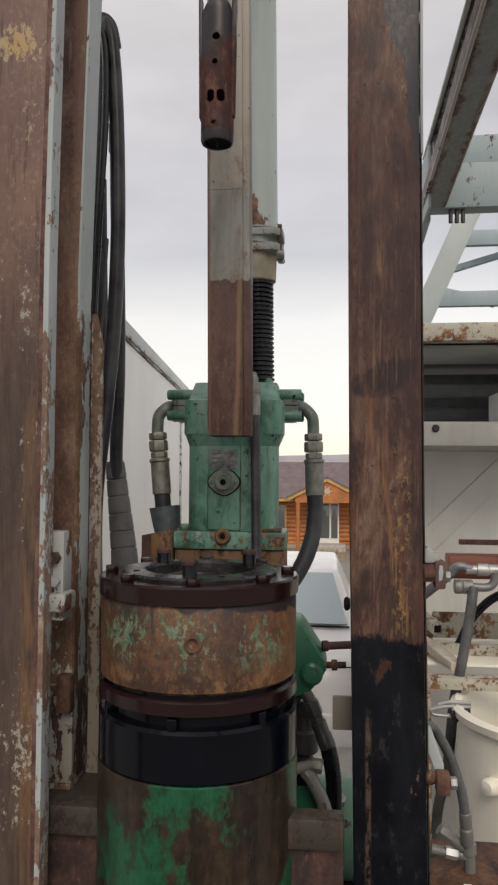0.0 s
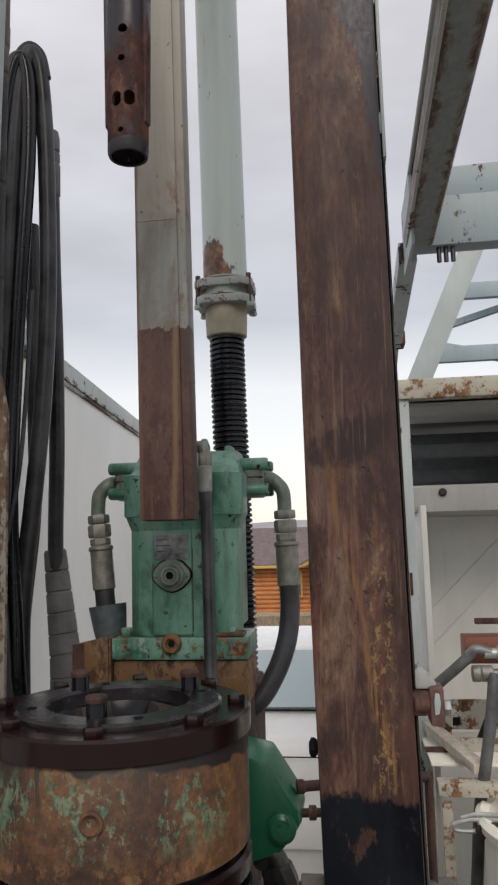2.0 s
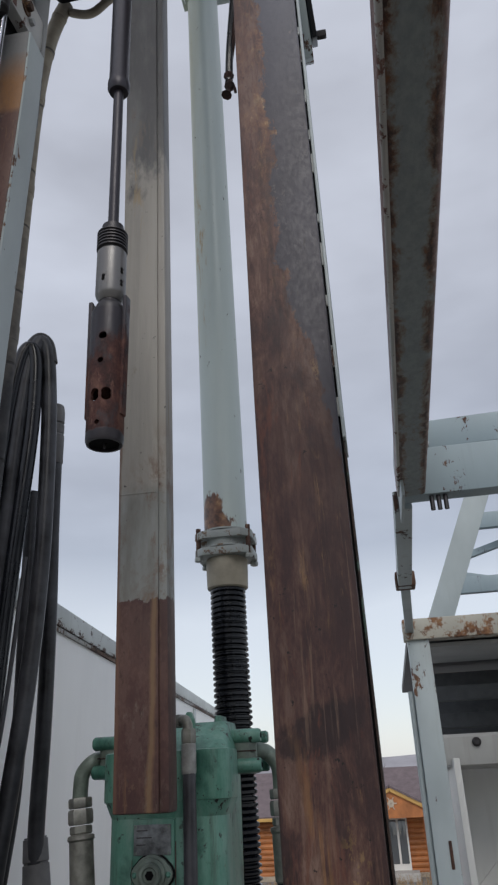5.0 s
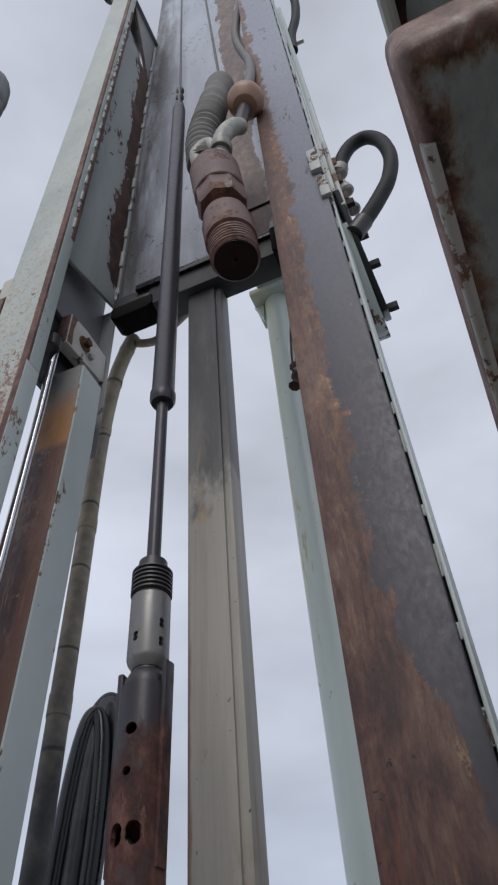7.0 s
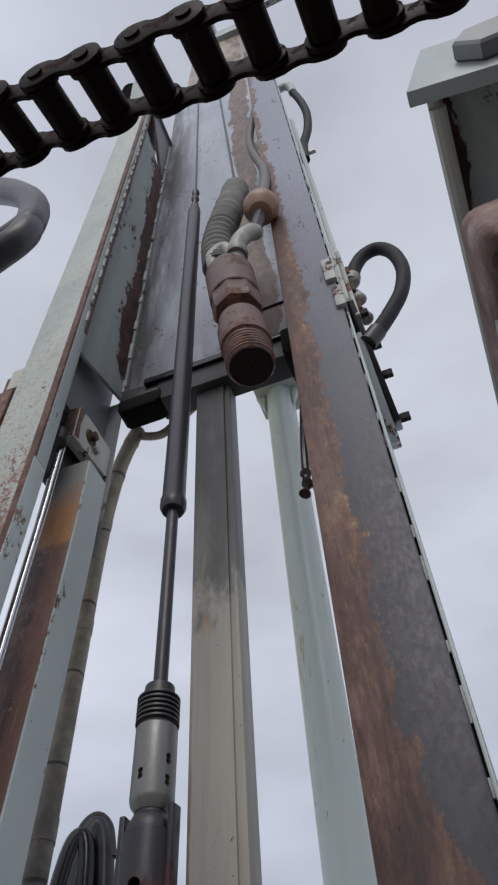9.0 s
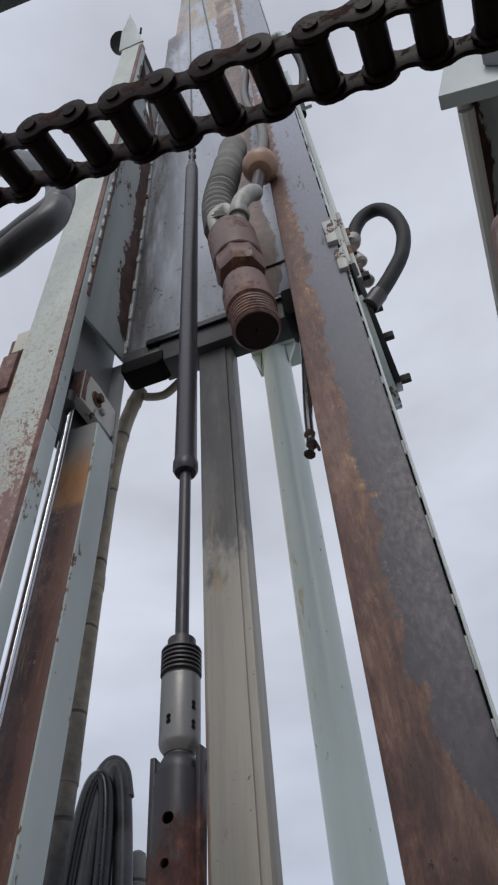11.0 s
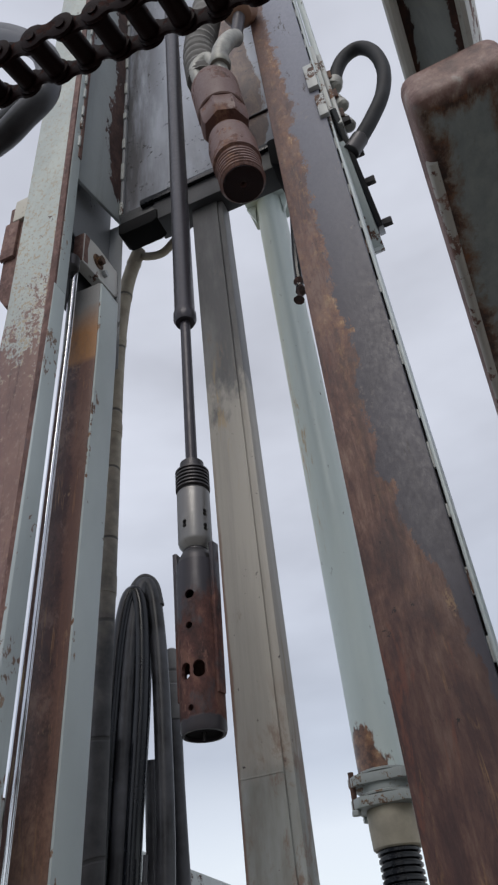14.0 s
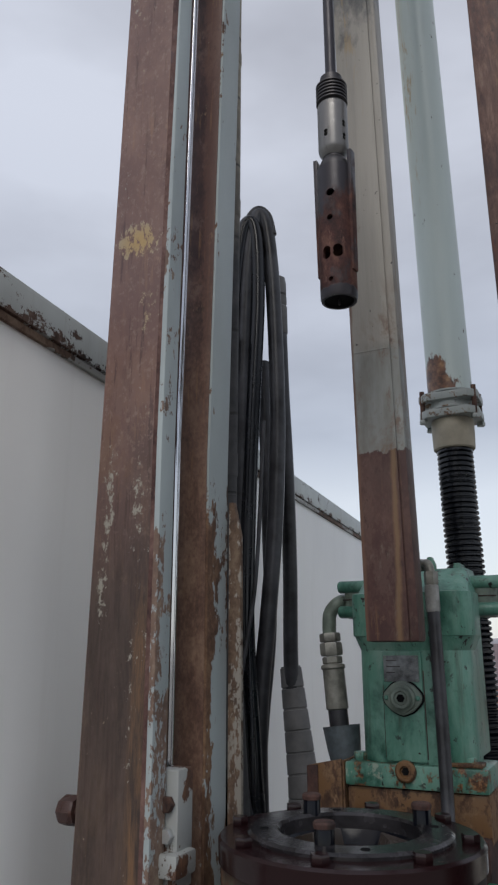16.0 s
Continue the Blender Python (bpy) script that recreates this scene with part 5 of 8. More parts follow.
def teal_material(rusty=False):
    """Old teal machine paint: faded and oil-darkened patches, black specks, brown runs."""
    k = Net("teal_machine_paint_rusty" if rusty else "teal_machine_paint")
    cloud = k.noise(9, 7, 0.65, (1, 1, 0.6), (1, 4, 2), 0.3)
    fade = k.noise(22, 8, 0.7, (1, 1, 0.25), (3, 0, 6))
    grit = k.noise(120, 4, 0.65)
    specks = k.noise(62, 5, 0.62, (1, 1, 0.8), (5, 2, 7))
    where = k.noise(12, 4, 0.6, (1, 1, 0.7), (8, 1, 1))
    col = k.mix(k.span(fade, 0.36, 0.62), (0.060, 0.195, 0.145), (0.150, 0.310, 0.250))
    col = k.mix(k.span(cloud, 0.54, 0.68, 0, 0.65), col, (0.235, 0.340, 0.290))
    col = k.mix(k.span(cloud, 0.49, 0.37, 0, 0.9), col, (0.014, 0.078, 0.056))
    runs = k.noise(34, 7, 0.72, (1, 1, 0.08), (2, 9, 3))
    col = k.mix(k.span(runs, 0.58, 0.68, 0, 0.5), col, (0.060, 0.072, 0.055))
    if rusty:
        crust = k.noise(20, 9, 0.74, (1, 1, 0.8), (4, 4, 2), 0.4)
        orange = k.ramp(grit, [(0.40, (0.045, 0.020, 0.012)), (0.52, (0.16, 0.070, 0.030)), (0.62, (0.30, 0.16, 0.075))])
        col = k.mix(k.span(crust, 0.53, 0.57), col, orange)
        col = k.mix(k.span(crust, 0.43, 0.40, 0, 0.7), col, (0.33, 0.37, 0.31))
    dots = k.maths("MULTIPLY", k.span(specks, 0.600, 0.622), k.span(where, 0.44, 0.54))
    col = k.mix(dots, col, (0.014, 0.013, 0.012))
    chips = k.noise(30, 9, 0.74, (1, 1, 0.7), (7, 7, 0))
    col = k.mix(k.span(chips, 0.655, 0.675), col, (0.085, 0.030, 0.020))
    k.bump(k.maths("SUBTRACT", k.maths("MULTIPLY", grit, 0.5), dots), 0.35, 0.0015)
    return k.done(col, k.span(fade, 0.35, 0.65, 0.30, 0.46))


motor = thing("hydraulic_motor", (-0.205, 2.08, 2.33), "green painted hydraulic drill motor with hoses on both sides", "hydraulic motor")
def rounded(x0, x1, y0, y1, r, n=8):
    """Outline of a block whose two front corners are well rounded."""
    pts = [(x0, y1)]
    for k in range(n + 1):
        a = math.pi / 2 * k / n
        pts.append((x0 + r - r * math.cos(a), y0 + r - r * math.sin(a)))
    for k in range(n + 1):
        a = math.pi / 2 * k / n
        pts.append((x1 - r + r * math.sin(a), y0 + r - r * math.cos(a)))
    return pts + [(x1, y1)]


def loft(low, z0, high, z1):
    bm = bmesh.new()
    a = [bm.verts.new((x, y, z0)) for x, y in low]
    b = [bm.verts.new((x, y, z1)) for x, y in high]
    n = len(a)
    bm.faces.new(a[::-1]), bm.faces.new(b)
    for k in range(n):
        bm.faces.new((a[k], a[(k + 1) % n], b[(k + 1) % n], b[k]))
    return bm


M_teal = teal_material()
part("body", prism(rounded(-0.314, -0.079, 1.962, 2.052, 0.046), 2.420, 2.652, plane="xy", bev=0.003), M_teal, motor)
part("rear_case", prism(rounded(-0.298, -0.094, 2.050, 2.24, 0.010), 2.420, 2.770, plane="xy", bev=0.003), M_teal, motor, "narrower green rear casing")
part("front_boss", box(-0.256, -0.172, 1.9535, 1.97, 2.424, 2.640, 0.006), M_teal, motor)
part("body_seam", box(-0.2575, -0.2555, 1.9600, 1.9625, 2.43, 2.57, 0.0006), M_rust_dark, motor)
part("body_seam", box(-0.1725, -0.1705, 1.9595, 1.9625, 2.43, 2.60, 0.0006), M_rust_dark, motor)
part("shoulder", prism(rounded(-0.324, -0.064, 1.952, 2.056, 0.035), 2.668, 2.760, plane="xy", bev=0.006), M_teal, motor, "wide green upper block")
part("shoulder_taper", loft(rounded(-0.314, -0.079, 1.962, 2.052, 0.046), 2.640, rounded(-0.322, -0.066, 1.954, 2.055, 0.037), 2.670), M_teal, motor)
part("top_block", loft(rounded(-0.318, -0.074, 1.975, 2.16, 0.030), 2.757, rounded(-0.314, -0.088, 2.065, 2.16, 0.020), 2.816), M_teal, motor, "upper casting stepped back to the rear")
part("top_web", prism([(2.00, 2.765), (2.09, 2.812), (2.09, 2.83), (2.15, 2.83), (2.15, 2.765)], -0.120, -0.104, plane="yz", bev=0.003), M_teal, motor)
part("lifting_lug", prism([(-0.150, 2.70), (-0.150, 2.812), (-0.142, 2.828), (-0.132, 2.828), (-0.126, 2.812), (-0.126, 2.70)], 1.935, 1.950, bev=0.003), M_teal, motor, "green lug behind the post")
plate = part("name_plate", box(-0.251, -0.178, 1.9500, 1.9538, 2.578, 2.630, 0.001), plain("scratched_plate", (0.16, 0.17, 0.18), 0.42, 0.4, 0.75, 45), motor, "scratched grey name plate")
for i, w in enumerate((0.022, 0.030, 0.018)):
    part("plate_writing", box(-0.245, -0.245 + w, 1.9494, 1.9502, 2.619 - 0.012 * i, 2.621 - 0.012 * i, 0.0), M_dark, plate)
for px_, pz_ in ((-0.247, 2.626), (-0.182, 2.626), (-0.247, 2.582), (-0.182, 2.582)):
    part("rivet", cyl((px_, 1.9502, pz_), (px_, 1.9485, pz_), 0.0022, 8), M_fit_green, plate)
eye_shape = []
for i in range(40):
    a = 2 * math.pi * i / 40
    wide = 0.036 * (abs(math.cos(a)) ** 1.5) * (1 if math.cos(a) >= 0 else -1)
    eye_shape.append((-0.213 + wide + 0.004 * math.cos(a), 2.547 + 0.034 * math.sin(a) * (1 if abs(math.cos(a)) < 0.75 else 0.92)))
part("plug_gasket", prism([(-0.213 + (x - -0.213) * 1.09, 2.547 + (z - 2.547) * 1.09) for x, z in eye_shape], 1.9505, 1.9535, bev=0.001), M_bump, motor, "dark greasy gasket")
pl = part("port_plug", prism(eye_shape, 1.9425, 1.9505, bev=0.003), M_fit_green, motor, "oval grey-green port flange with two ears")
part("plug_boss", lathe([(0.028, 0), (0.0275, 0.006), (0.022, 0.008), (0.0215, 0.014), (0.019, 0.016), (0.014, 0.016), (0.012, 0.013), (0.0005, 0.013)], (-0.213, 1.9425, 2.547), (-0.213, 1.0, 2.547), 32), M_fit_green, pl, "round grey-green plug")
part("socket_hole", cyl((-0.213, 1.9296, 2.547), (-0.213, 1.9283, 2.547), 0.0085, 6), M_bump, pl, "dark hexagon socket")
for sd in (-1, 1):
    part("ear_screw", lathe([(0.0050, 0), (0.0050, 0.003), (0.003, 0.005)], (-0.213 + sd * 0.0325, 1.9425, 2.547), (-0.213 + sd * 0.0325, 1.0, 2.547), 14), M_teal, pl)
M_teal_rust = teal_material(True)
fl = part("flange", box(-0.344, -0.056, 1.950, 2.10, 2.374, 2.420, 0.007), M_teal_rust, motor, "green flange breaking out in rust")
part("flange_lip", box(-0.140, -0.066, 1.953, 2.00, 2.4205, 2.428, 0.003), M_adapter, fl, "orange rust crust on the flange")
dp = part("drain_plug", lathe([(0.021, 0), (0.021, 0.007), (0.017, 0.011), (0.011, 0.011), (0.009, 0.005), (0.001, 0.005)], (-0.215, 1.950, 2.408), (-0.215, 1.0, 2.408), 24), M_adapter, motor, "rusty drain plug")
part("plug_socket", cyl((-0.215, 1.9452, 2.408), (-0.215, 1.9435, 2.408), 0.0075, 6), M_bump, dp)
part("adapter", box(-0.342, -0.058, 1.960, 2.10, 2.285, 2.373, 0.006), M_adapter, motor, "rusty adapter below the flange")
for bx in (-0.318, -0.098):
    part("bolt", hexnut((bx, 1.985, 2.4205), (bx, 1.985, 2.436), 0.016), M_teal_rust, motor)


def port(side):
    s = 1 if side > 0 else -1
    x0, w = (-0.090, 0.056) if s > 0 else (-0.302, 0.080)
    p = part("port_block", prism(rounded(min(x0, x0 + s * w), max(x0, x0 + s * w), 2.095, 2.19, 0.018), 2.712, 2.800, plane="xy", bev=0.010), M_fit_green, motor, "split flange port on the motor")
    part("port_split", box(min(x0, x0 + s * (w + 0.002)), max(x0, x0 + s * (w + 0.002)), 2.0935, 2.10, 2.7545, 2.7575, 0.0005), M_rust_dark, p)
    for zz in (2.786, 2.728):
        bolt = part("port_bolt", lathe([(0.0135, 0), (0.0145, 0.003), (0.0145, w + 0.004), (0.012, w + 0.008)], (x0 + s * 0.005, 2.100, zz), (x0 + s * 0.2, 2.100, zz), 16), M_teal, p, "round green bolt head")
        part("bolt_socket", cyl((x0 + s * (w + 0.0132), 2.100, zz), (x0 + s * (w + 0.0145), 2.100, zz), 0.006, 6), M_bump, bolt)
        part("port_bolt", lathe([(0.0125, 0), (0.0130, 0.003), (0.0130, w + 0.008), (0.010, w + 0.012)], (x0 + s * 0.005, 2.180, zz), (x0 + s * 0.2, 2.180, zz), 14), M_teal, p)
    ex = 0.010 if s > 0 else -0.424
    ey = 2.145 if s > 0 else 2.105
    pts = [(x0 + s * 0.030, 2.140, 2.758), (x0 + s * (w + 0.004), 2.138, 2.757), (ex - s * 0.024, ey + 0.005, 2.750), (ex - s * 0.004, ey, 2.728), (ex, ey, 2.700), (ex, ey, 2.672)]
    e = part("elbow", tube(pts, 0.0165, 18, 8), M_fit_green, p, "bent grey-green tube")
    q = Vector((ex, ey, 2.680))
    d = Vector((0.03 if s > 0 else 0.09, -0.02, -1)).normalized()
    for h0, h1, r in ((0.0, 0.020, 0.0250), (0.022, 0.052, 0.0265), (0.054, 0.070, 0.0235)):
        part("fitting_nut", hexnut(q + d * h0, q + d * h1, r), M_fit, e, "grey hexagon fitting")
    part("crimp", lathe([(0.021, 0), (0.0280, 0.003), (0.0290, 0.010), (0.0255, 0.014), (0.0260, 0.100), (0.021, 0.104)], q + d * 0.070, q + d, 22), M_fit, e, "grey crimped hose end")
    q2 = q + d * 0.165
    if s > 0:
        hp = [q2, q2 + Vector((0.001, 0, -0.06)), q2 + Vector((-0.008, -0.01, -0.13)), q2 + Vector((-0.035, -0.03, -0.20)), q2 + Vector((-0.080, -0.05, -0.26)), q2 + Vector((-0.17, -0.06, -0.31))]
    else:
        hp = [q2, q2 + Vector((0.006, 0, -0.06)), q2 + Vector((0.012, 0, -0.12)), q2 + Vector((0.03, -0.01, -0.22)), q2 + Vector((0.06, -0.02, -0.32))]
    part("hose", tube(hp, 0.0225, 18, 8), M_hose, p, "thick dark rubber hose")


port(-1), port(1)
part("hose_cup", lathe([(0.031, 0), (0.038, 0.045), (0.043, 0.095), (0.039, 0.095), (0.034, 0.03), (0.020, 0.01)], (-0.388, 2.095, 2.380), (-0.402, 2.100, 2.49), 24, closed=False), plain("grey_plastic_cup", (0.085, 0.105, 0.12), 0.5, 0, 0.5, 30), motor, "grey plastic guard round the hose")
gp = part("guard_plate", prism([(-0.424, 2.30), (-0.424, 2.408), (-0.349, 2.424), (-0.349, 2.30)], 1.945, 1.953, bev=0.002), M_adapter, motor, "rusty angle plate")
part("guard_bend", prism([(-0.4245, 2.30), (-0.4245, 2.408), (-0.400, 2.411), (-0.400, 2.30)], 1.9415, 1.9445, bev=0.001), M_rust_dark, gp, "dark greasy fold")
part("guard_side", box(-0.352, -0.346, 1.953, 2.10, 2.30, 2.42, 0.002), M_adapter, gp)
# thin line hose in front of the motor
lh = thing("line_hose", (-0.125, 1.90, 2.33), "thin black hydraulic hose with a grey elbow fitting", "hose")
part("elbow_fitting", tube([(-0.175, 1.955, 2.808), (-0.155, 1.935, 2.812), (-0.140, 1.920, 2.812), (-0.133, 1.912, 2.800), (-0.131, 1.910, 2.775)], 0.0095, 14, 8), M_fit, lh, "grey elbow")
part("nut", hexnut((-0.1625, 1.943, 2.8105), (-0.1505, 1.931, 2.8125), 0.0135), M_fit, lh)
part("nut", hexnut((-0.131, 1.910, 2.795), (-0.131, 1.910, 2.768), 0.0145), M_fit, lh)
part("crimp", lathe([(0.011, 0), (0.0140, 0.003), (0.0145, 0.05), (0.0130, 0.055)], (-0.131, 1.910, 2.769), (-0.130, 1.905, 2.6), 18), M_fit_pale, lh, "pale grey crimp")
part("hose", tube([(-0.130, 1.908, 2.716), (-0.127, 1.900, 2.60), (-0.124, 1.890, 2.48), (-0.121, 1.875, 2.37), (-0.119, 1.85, 2.30)], 0.0125, 14, 8), M_hose, lh)

# ---- chuck ----
CX, CY = -0.207, 1.570
chuck = thing("drill_chuck", (CX, CY, 1.55), "round rusty drill chuck with bolted maroon cap and flaking green paint", "drill chuck")
up = (CX, CY, 9)
at = lambda z: (CX, CY, z)
part("cap_ring", lathe([(0.186, 0), (0.2005, 0.004), (0.2015, 0.034), (0.1975, 0.038), (0.150, 0.038), (0.148, 0.036), (0.120, 0.01), (0.120, -0.03)], at(2.332), up, 96, closed=False), M_maroon, chuck, "dark maroon cap ring")
part("top_plate", lathe([(0.156, 0), (0.157, 0.005), (0.152, 0.009), (0.112, 0.0095), (0.108, 0.005), (0.106, -0.05)], at(2.3695), up, 72, closed=False), M_grey_steel, chuck, "worn grey top ring")
part("bore", lathe([(0.107, 0.0), (0.095, -0.02), (0.085, -0.03), (0.080, -0.10), (0.001, -0.10)], at(2.355), up, 40, closed=False), M_black_steel, chuck)
for i in range(8):
    a = radians(6 + 45 * i)
    sx, sy = CX + 0.179 * math.cos(a), CY + 0.179 * math.sin(a)
    part("cap_screw", hexnut((sx, sy, 2.370), (sx, sy, 2.383), 0.0135), M_maroon, chuck, "low oily hexagon head")
for i in range(4):
    a = radians(28 + 90 * i)
    part("plate_hole", cyl((CX + 0.131 * math.cos(a), CY + 0.131 * math.sin(a), 2.3775), (CX + 0.131 * math.cos(a), CY + 0.131 * math.sin(a), 2.3795), 0.007, 14), M_bump, chuck)
for bx, by in ((-0.093, 0.080), (0.093, 0.080), (0.0, -0.110)):
    jaw = part("jaw_bolt", lathe([(0.013, -0.05), (0.0145, -0.02), (0.0145, 0.036), (0.0130, 0.039)], (CX + bx, CY + by, 2.362), (CX + bx, CY + by, 9), 20), M_black_steel, chuck, "tall greasy bolt in the bore")
    part("bolt_head", lathe([(0.0155, 0), (0.0160, 0.003), (0.0160, 0.006), (0.0140, 0.009), (0.001, 0.0095)], (CX + bx, CY + by, 2.399), (CX + bx, CY + by, 9), 20), M_rust_dark, jaw, "worn dark bolt head")
for k in range(3):
    a = radians(-90 + 120 * k)
    part("jaw", bar((CX + 0.05 * math.cos(a), CY + 0.05 * math.sin(a), 2.352), (CX + 0.10 * math.cos(a), CY + 0.10 * math.sin(a), 2.336), 0.06, 0.03, 0.004), M_table, chuck)
body = part("body", lathe([(0.188, 0), (0.196, 0.006), (0.1965, 0.15), (0.192, 0.158)], at(2.176), up, 96), M_chuck, chuck, "rusty body with flaking green paint")
part("side_screw", lathe([(0.0155, 0), (0.0155, 0.006), (0.0125, 0.008), (0.010, 0.004), (0.006, 0.001), (0.0005, 0.001)], (-0.185, 1.376, 2.269), (-0.185 + 0.02, 1.0, 2.269), 24), M_rust, chuck, "recessed set screw")
part("groove", lathe([(0.186, 0), (0.186, 0.02)], at(2.160), up, 64), M_black_steel, chuck)
part("lower_ring", lathe([(0.19, 0), (0.1985, 0.004), (0.1985, 0.026), (0.192, 0.031)], at(2.138), up, 96), M_maroon, chuck, "brown spacer ring")
part("gap", lathe([(0.180, 0), (0.180, 0.04)], at(2.108), up, 64), M_black_steel, chuck)
for k in range(7):
    a = 2 * math.pi * k / 7 + 0.15
    c, s_ = math.cos(a), math.sin(a)
    part("spacer", bar((CX + 0.175 * c, CY + 0.175 * s_, 2.125), (CX + 0.1945 * c, CY + 0.1945 * s_, 2.125), 0.018, 0.022, 0.002), M_black_steel, chuck)
part("black_band", lathe([(0.19, 0), (0.1985, 0.003), (0.1985, 0.088), (0.193, 0.094)], at(2.021), up, 96), M_black_steel, chuck, "oily black steel band")
part("lower_body", lathe([(0.198, 0), (0.1995, 0.01), (0.1995, 0.4675), (0.197, 0.4695)], at(1.55), up, 96), M_green_worn, chuck, "green lower housing worn to rust")

# drill head housing behind and below
head = thing("drill_carriage", (-0.2, 1.8, 0.92), "rusty steel drill carriage riding between the guide rails", "carriage")
part("table_bar", box(-0.56, 0.085, 1.50, 1.552, 1.86, 1.918, 0.006), M_table, head, "greasy front bar")
part("table", box(-0.56, -0.03, 1.554, 2.25, 1.85, 1.905, 0.006), M_table, head, "dark oily top plate")
part("apron", box(-0.56, 0.085, 1.52, 1.54, 1.0, 1.86, 0.004), M_rust_dark, head)
part("gear_case", box(-0.40, -0.04, 1.62, 2.26, 0.92, 1.85, 0.03), M_green_worn, head, "green gear case")
part("motor_stand", box(-0.36, -0.06, 1.93, 2.26, 1.905, 2.30, 0.01), M_rust_dark, head)
arm = part("green_arm", prism([(-0.07, 2.236), (-0.008, 2.222), (0.045, 2.140), (0.052, 2.116), (0.012, 2.064), (-0.06, 2.04)], 1.80, 1.94, bev=0.014), M_green_deep, head, "deep green arm casting")
part("arm_boss", lathe([(0.026, 0), (0.026, 0.014), (0.018, 0.019), (0.009, 0.019), (0.009, 0.026)], (0.016, 1.80, 2.112), (0.016, 1.0, 2.112), 28), M_green_deep, arm)
part("arm_fitting", lathe([(0.008, 0), (0.008, 0.015), (0.013, 0.016), (0.013, 0.028), (0.008, 0.03), (0.008, 0.05)], (0.046, 1.85, 2.118), (0.11, 1.85, 2.120), 12), M_rust, arm, "brass-brown grease fitting")
lev = thing("control_rod", (0.10, 1.9, 1.9), "rusty brown steel rod with a collar at its end", "rod")
part("rod", lathe([(0.013, 0), (0.013, 0.012), (0.0095, 0.016), (0.0095, 0.25)], (0.040, 1.86, 2.160), (0.30, 1.92, 2.165), 16), M_rust_dark, lev)
part("rod_stay", cyl((0.285, 1.92, 2.165), (0.285, 1.92, 0.92), 0.008, 10), M_rust_dark, lev)

hb = thing("side_hose", (0.03, 1.82, 1.9), "black hydraulic hose with angled steel fitting beside the chuck", "hose")
part("elbow", tube([(-0.030, 1.835, 2.035), (-0.012, 1.822, 2.060), (0.004, 1.814, 2.058), (0.018, 1.811, 2.033)], 0.0145, 16, 6), M_valve, hb, "dull grey steel elbow")
part("nut", hexnut((0.012, 1.811, 2.044), (0.026, 1.810, 2.012), 0.0195), M_valve, hb)
part("nut", hexnut((0.026, 1.810, 2.010), (0.031, 1.810, 1.998), 0.0165), M_valve, hb)
part("crimp", lathe([(0.0155, 0), (0.0185, 0.003), (0.0175, 0.03), (0.0195, 0.034), (0.0195, 0.062), (0.0165, 0.066)], (0.030, 1.810, 2.000), (0.057, 1.810, 1.935), 20), M_valve, hb)
part("hose", tube([(0.053, 1.81, 1.945), (0.062, 1.81, 1.905), (0.068, 1.81, 1.855), (0.067, 1.81, 1.79), (0.058, 1.82, 1.70), (0.05, 1.83, 1.5)], 0.0185, 18, 8), M_rubber, hb)
sb = thing("spool_valve", (0.0, 1.86, 0.92), "dark steel valve with stacked fittings beside the chuck", "valve")
part("spool", lathe([(0.03, 0), (0.032, 0.004), (0.032, 0.048), (0.027, 0.052), (0.022, 0.054), (0.022, 0.066), (0.031, 0.070), (0.034, 0.074), (0.034, 0.120), (0.030, 0.124), (0.026, 0.126), (0.026, 0.160), (0.029, 0.164), (0.029, 0.185), (0.018, 0.19)], (-0.003, 1.875, 1.835), (-0.003, 1.875, 3), 28), M_valve, sb, "stacked dark grey valve spool")
part("tee", tube([(-0.020, 1.79, 1.895), (0.006, 1.79, 1.903), (0.024, 1.785, 1.909), (0.038, 1.785, 1.906)], 0.0125, 14, 6), M_fit_dull, sb, "dull grey tee fitting")
part("tee_nut", hexnut((0.024, 1.786, 1.908), (0.042, 1.785, 1.905), 0.0165), M_fit_dull, sb)
part("tee_nut", hexnut((0.004, 1.79, 1.895), (0.016, 1.789, 1.880), 0.0175), M_fit_dull, sb)
part("tee_leg", tube([(0.004, 1.79, 1.897), (0.018, 1.788, 1.874), (0.036, 1.785, 1.842), (0.050, 1.782, 1.800), (0.054, 1.782, 1.70)], 0.0155, 14, 6), M_fit_dull, sb)
part("foot", box(-0.04, 0.03, 1.84, 1.91, 0.92, 1.836, 0.006), M_green_deep, sb)
pump = thing("green_pump_housing", (0.02, 2.05, 0.92), "green painted pump housing beside the gear case, shadow below it as a black block", "pump")
part("housing", lathe([(0.001, -0.13), (0.10, -0.13), (0.125, -0.115), (0.125, 0.115), (0.10, 0.13), (0.001, 0.13)], (0.055, 2.06, 1.645), (0.5, 2.06, 1.645), 40), M_green_pale, pump, "faded green rounded housing")
part("plug", hexnut((0.085, 1.975, 1.745), (0.088, 1.955, 1.765), 0.013), M_galv_bolt, pump)
# black block added for the dark shadow below the housing
part("base", box(-0.07, 0.18, 1.93, 2.20, 0.92, 1.55, 0.01), M_bump, pump, "black block in place of the shadow under the housing")

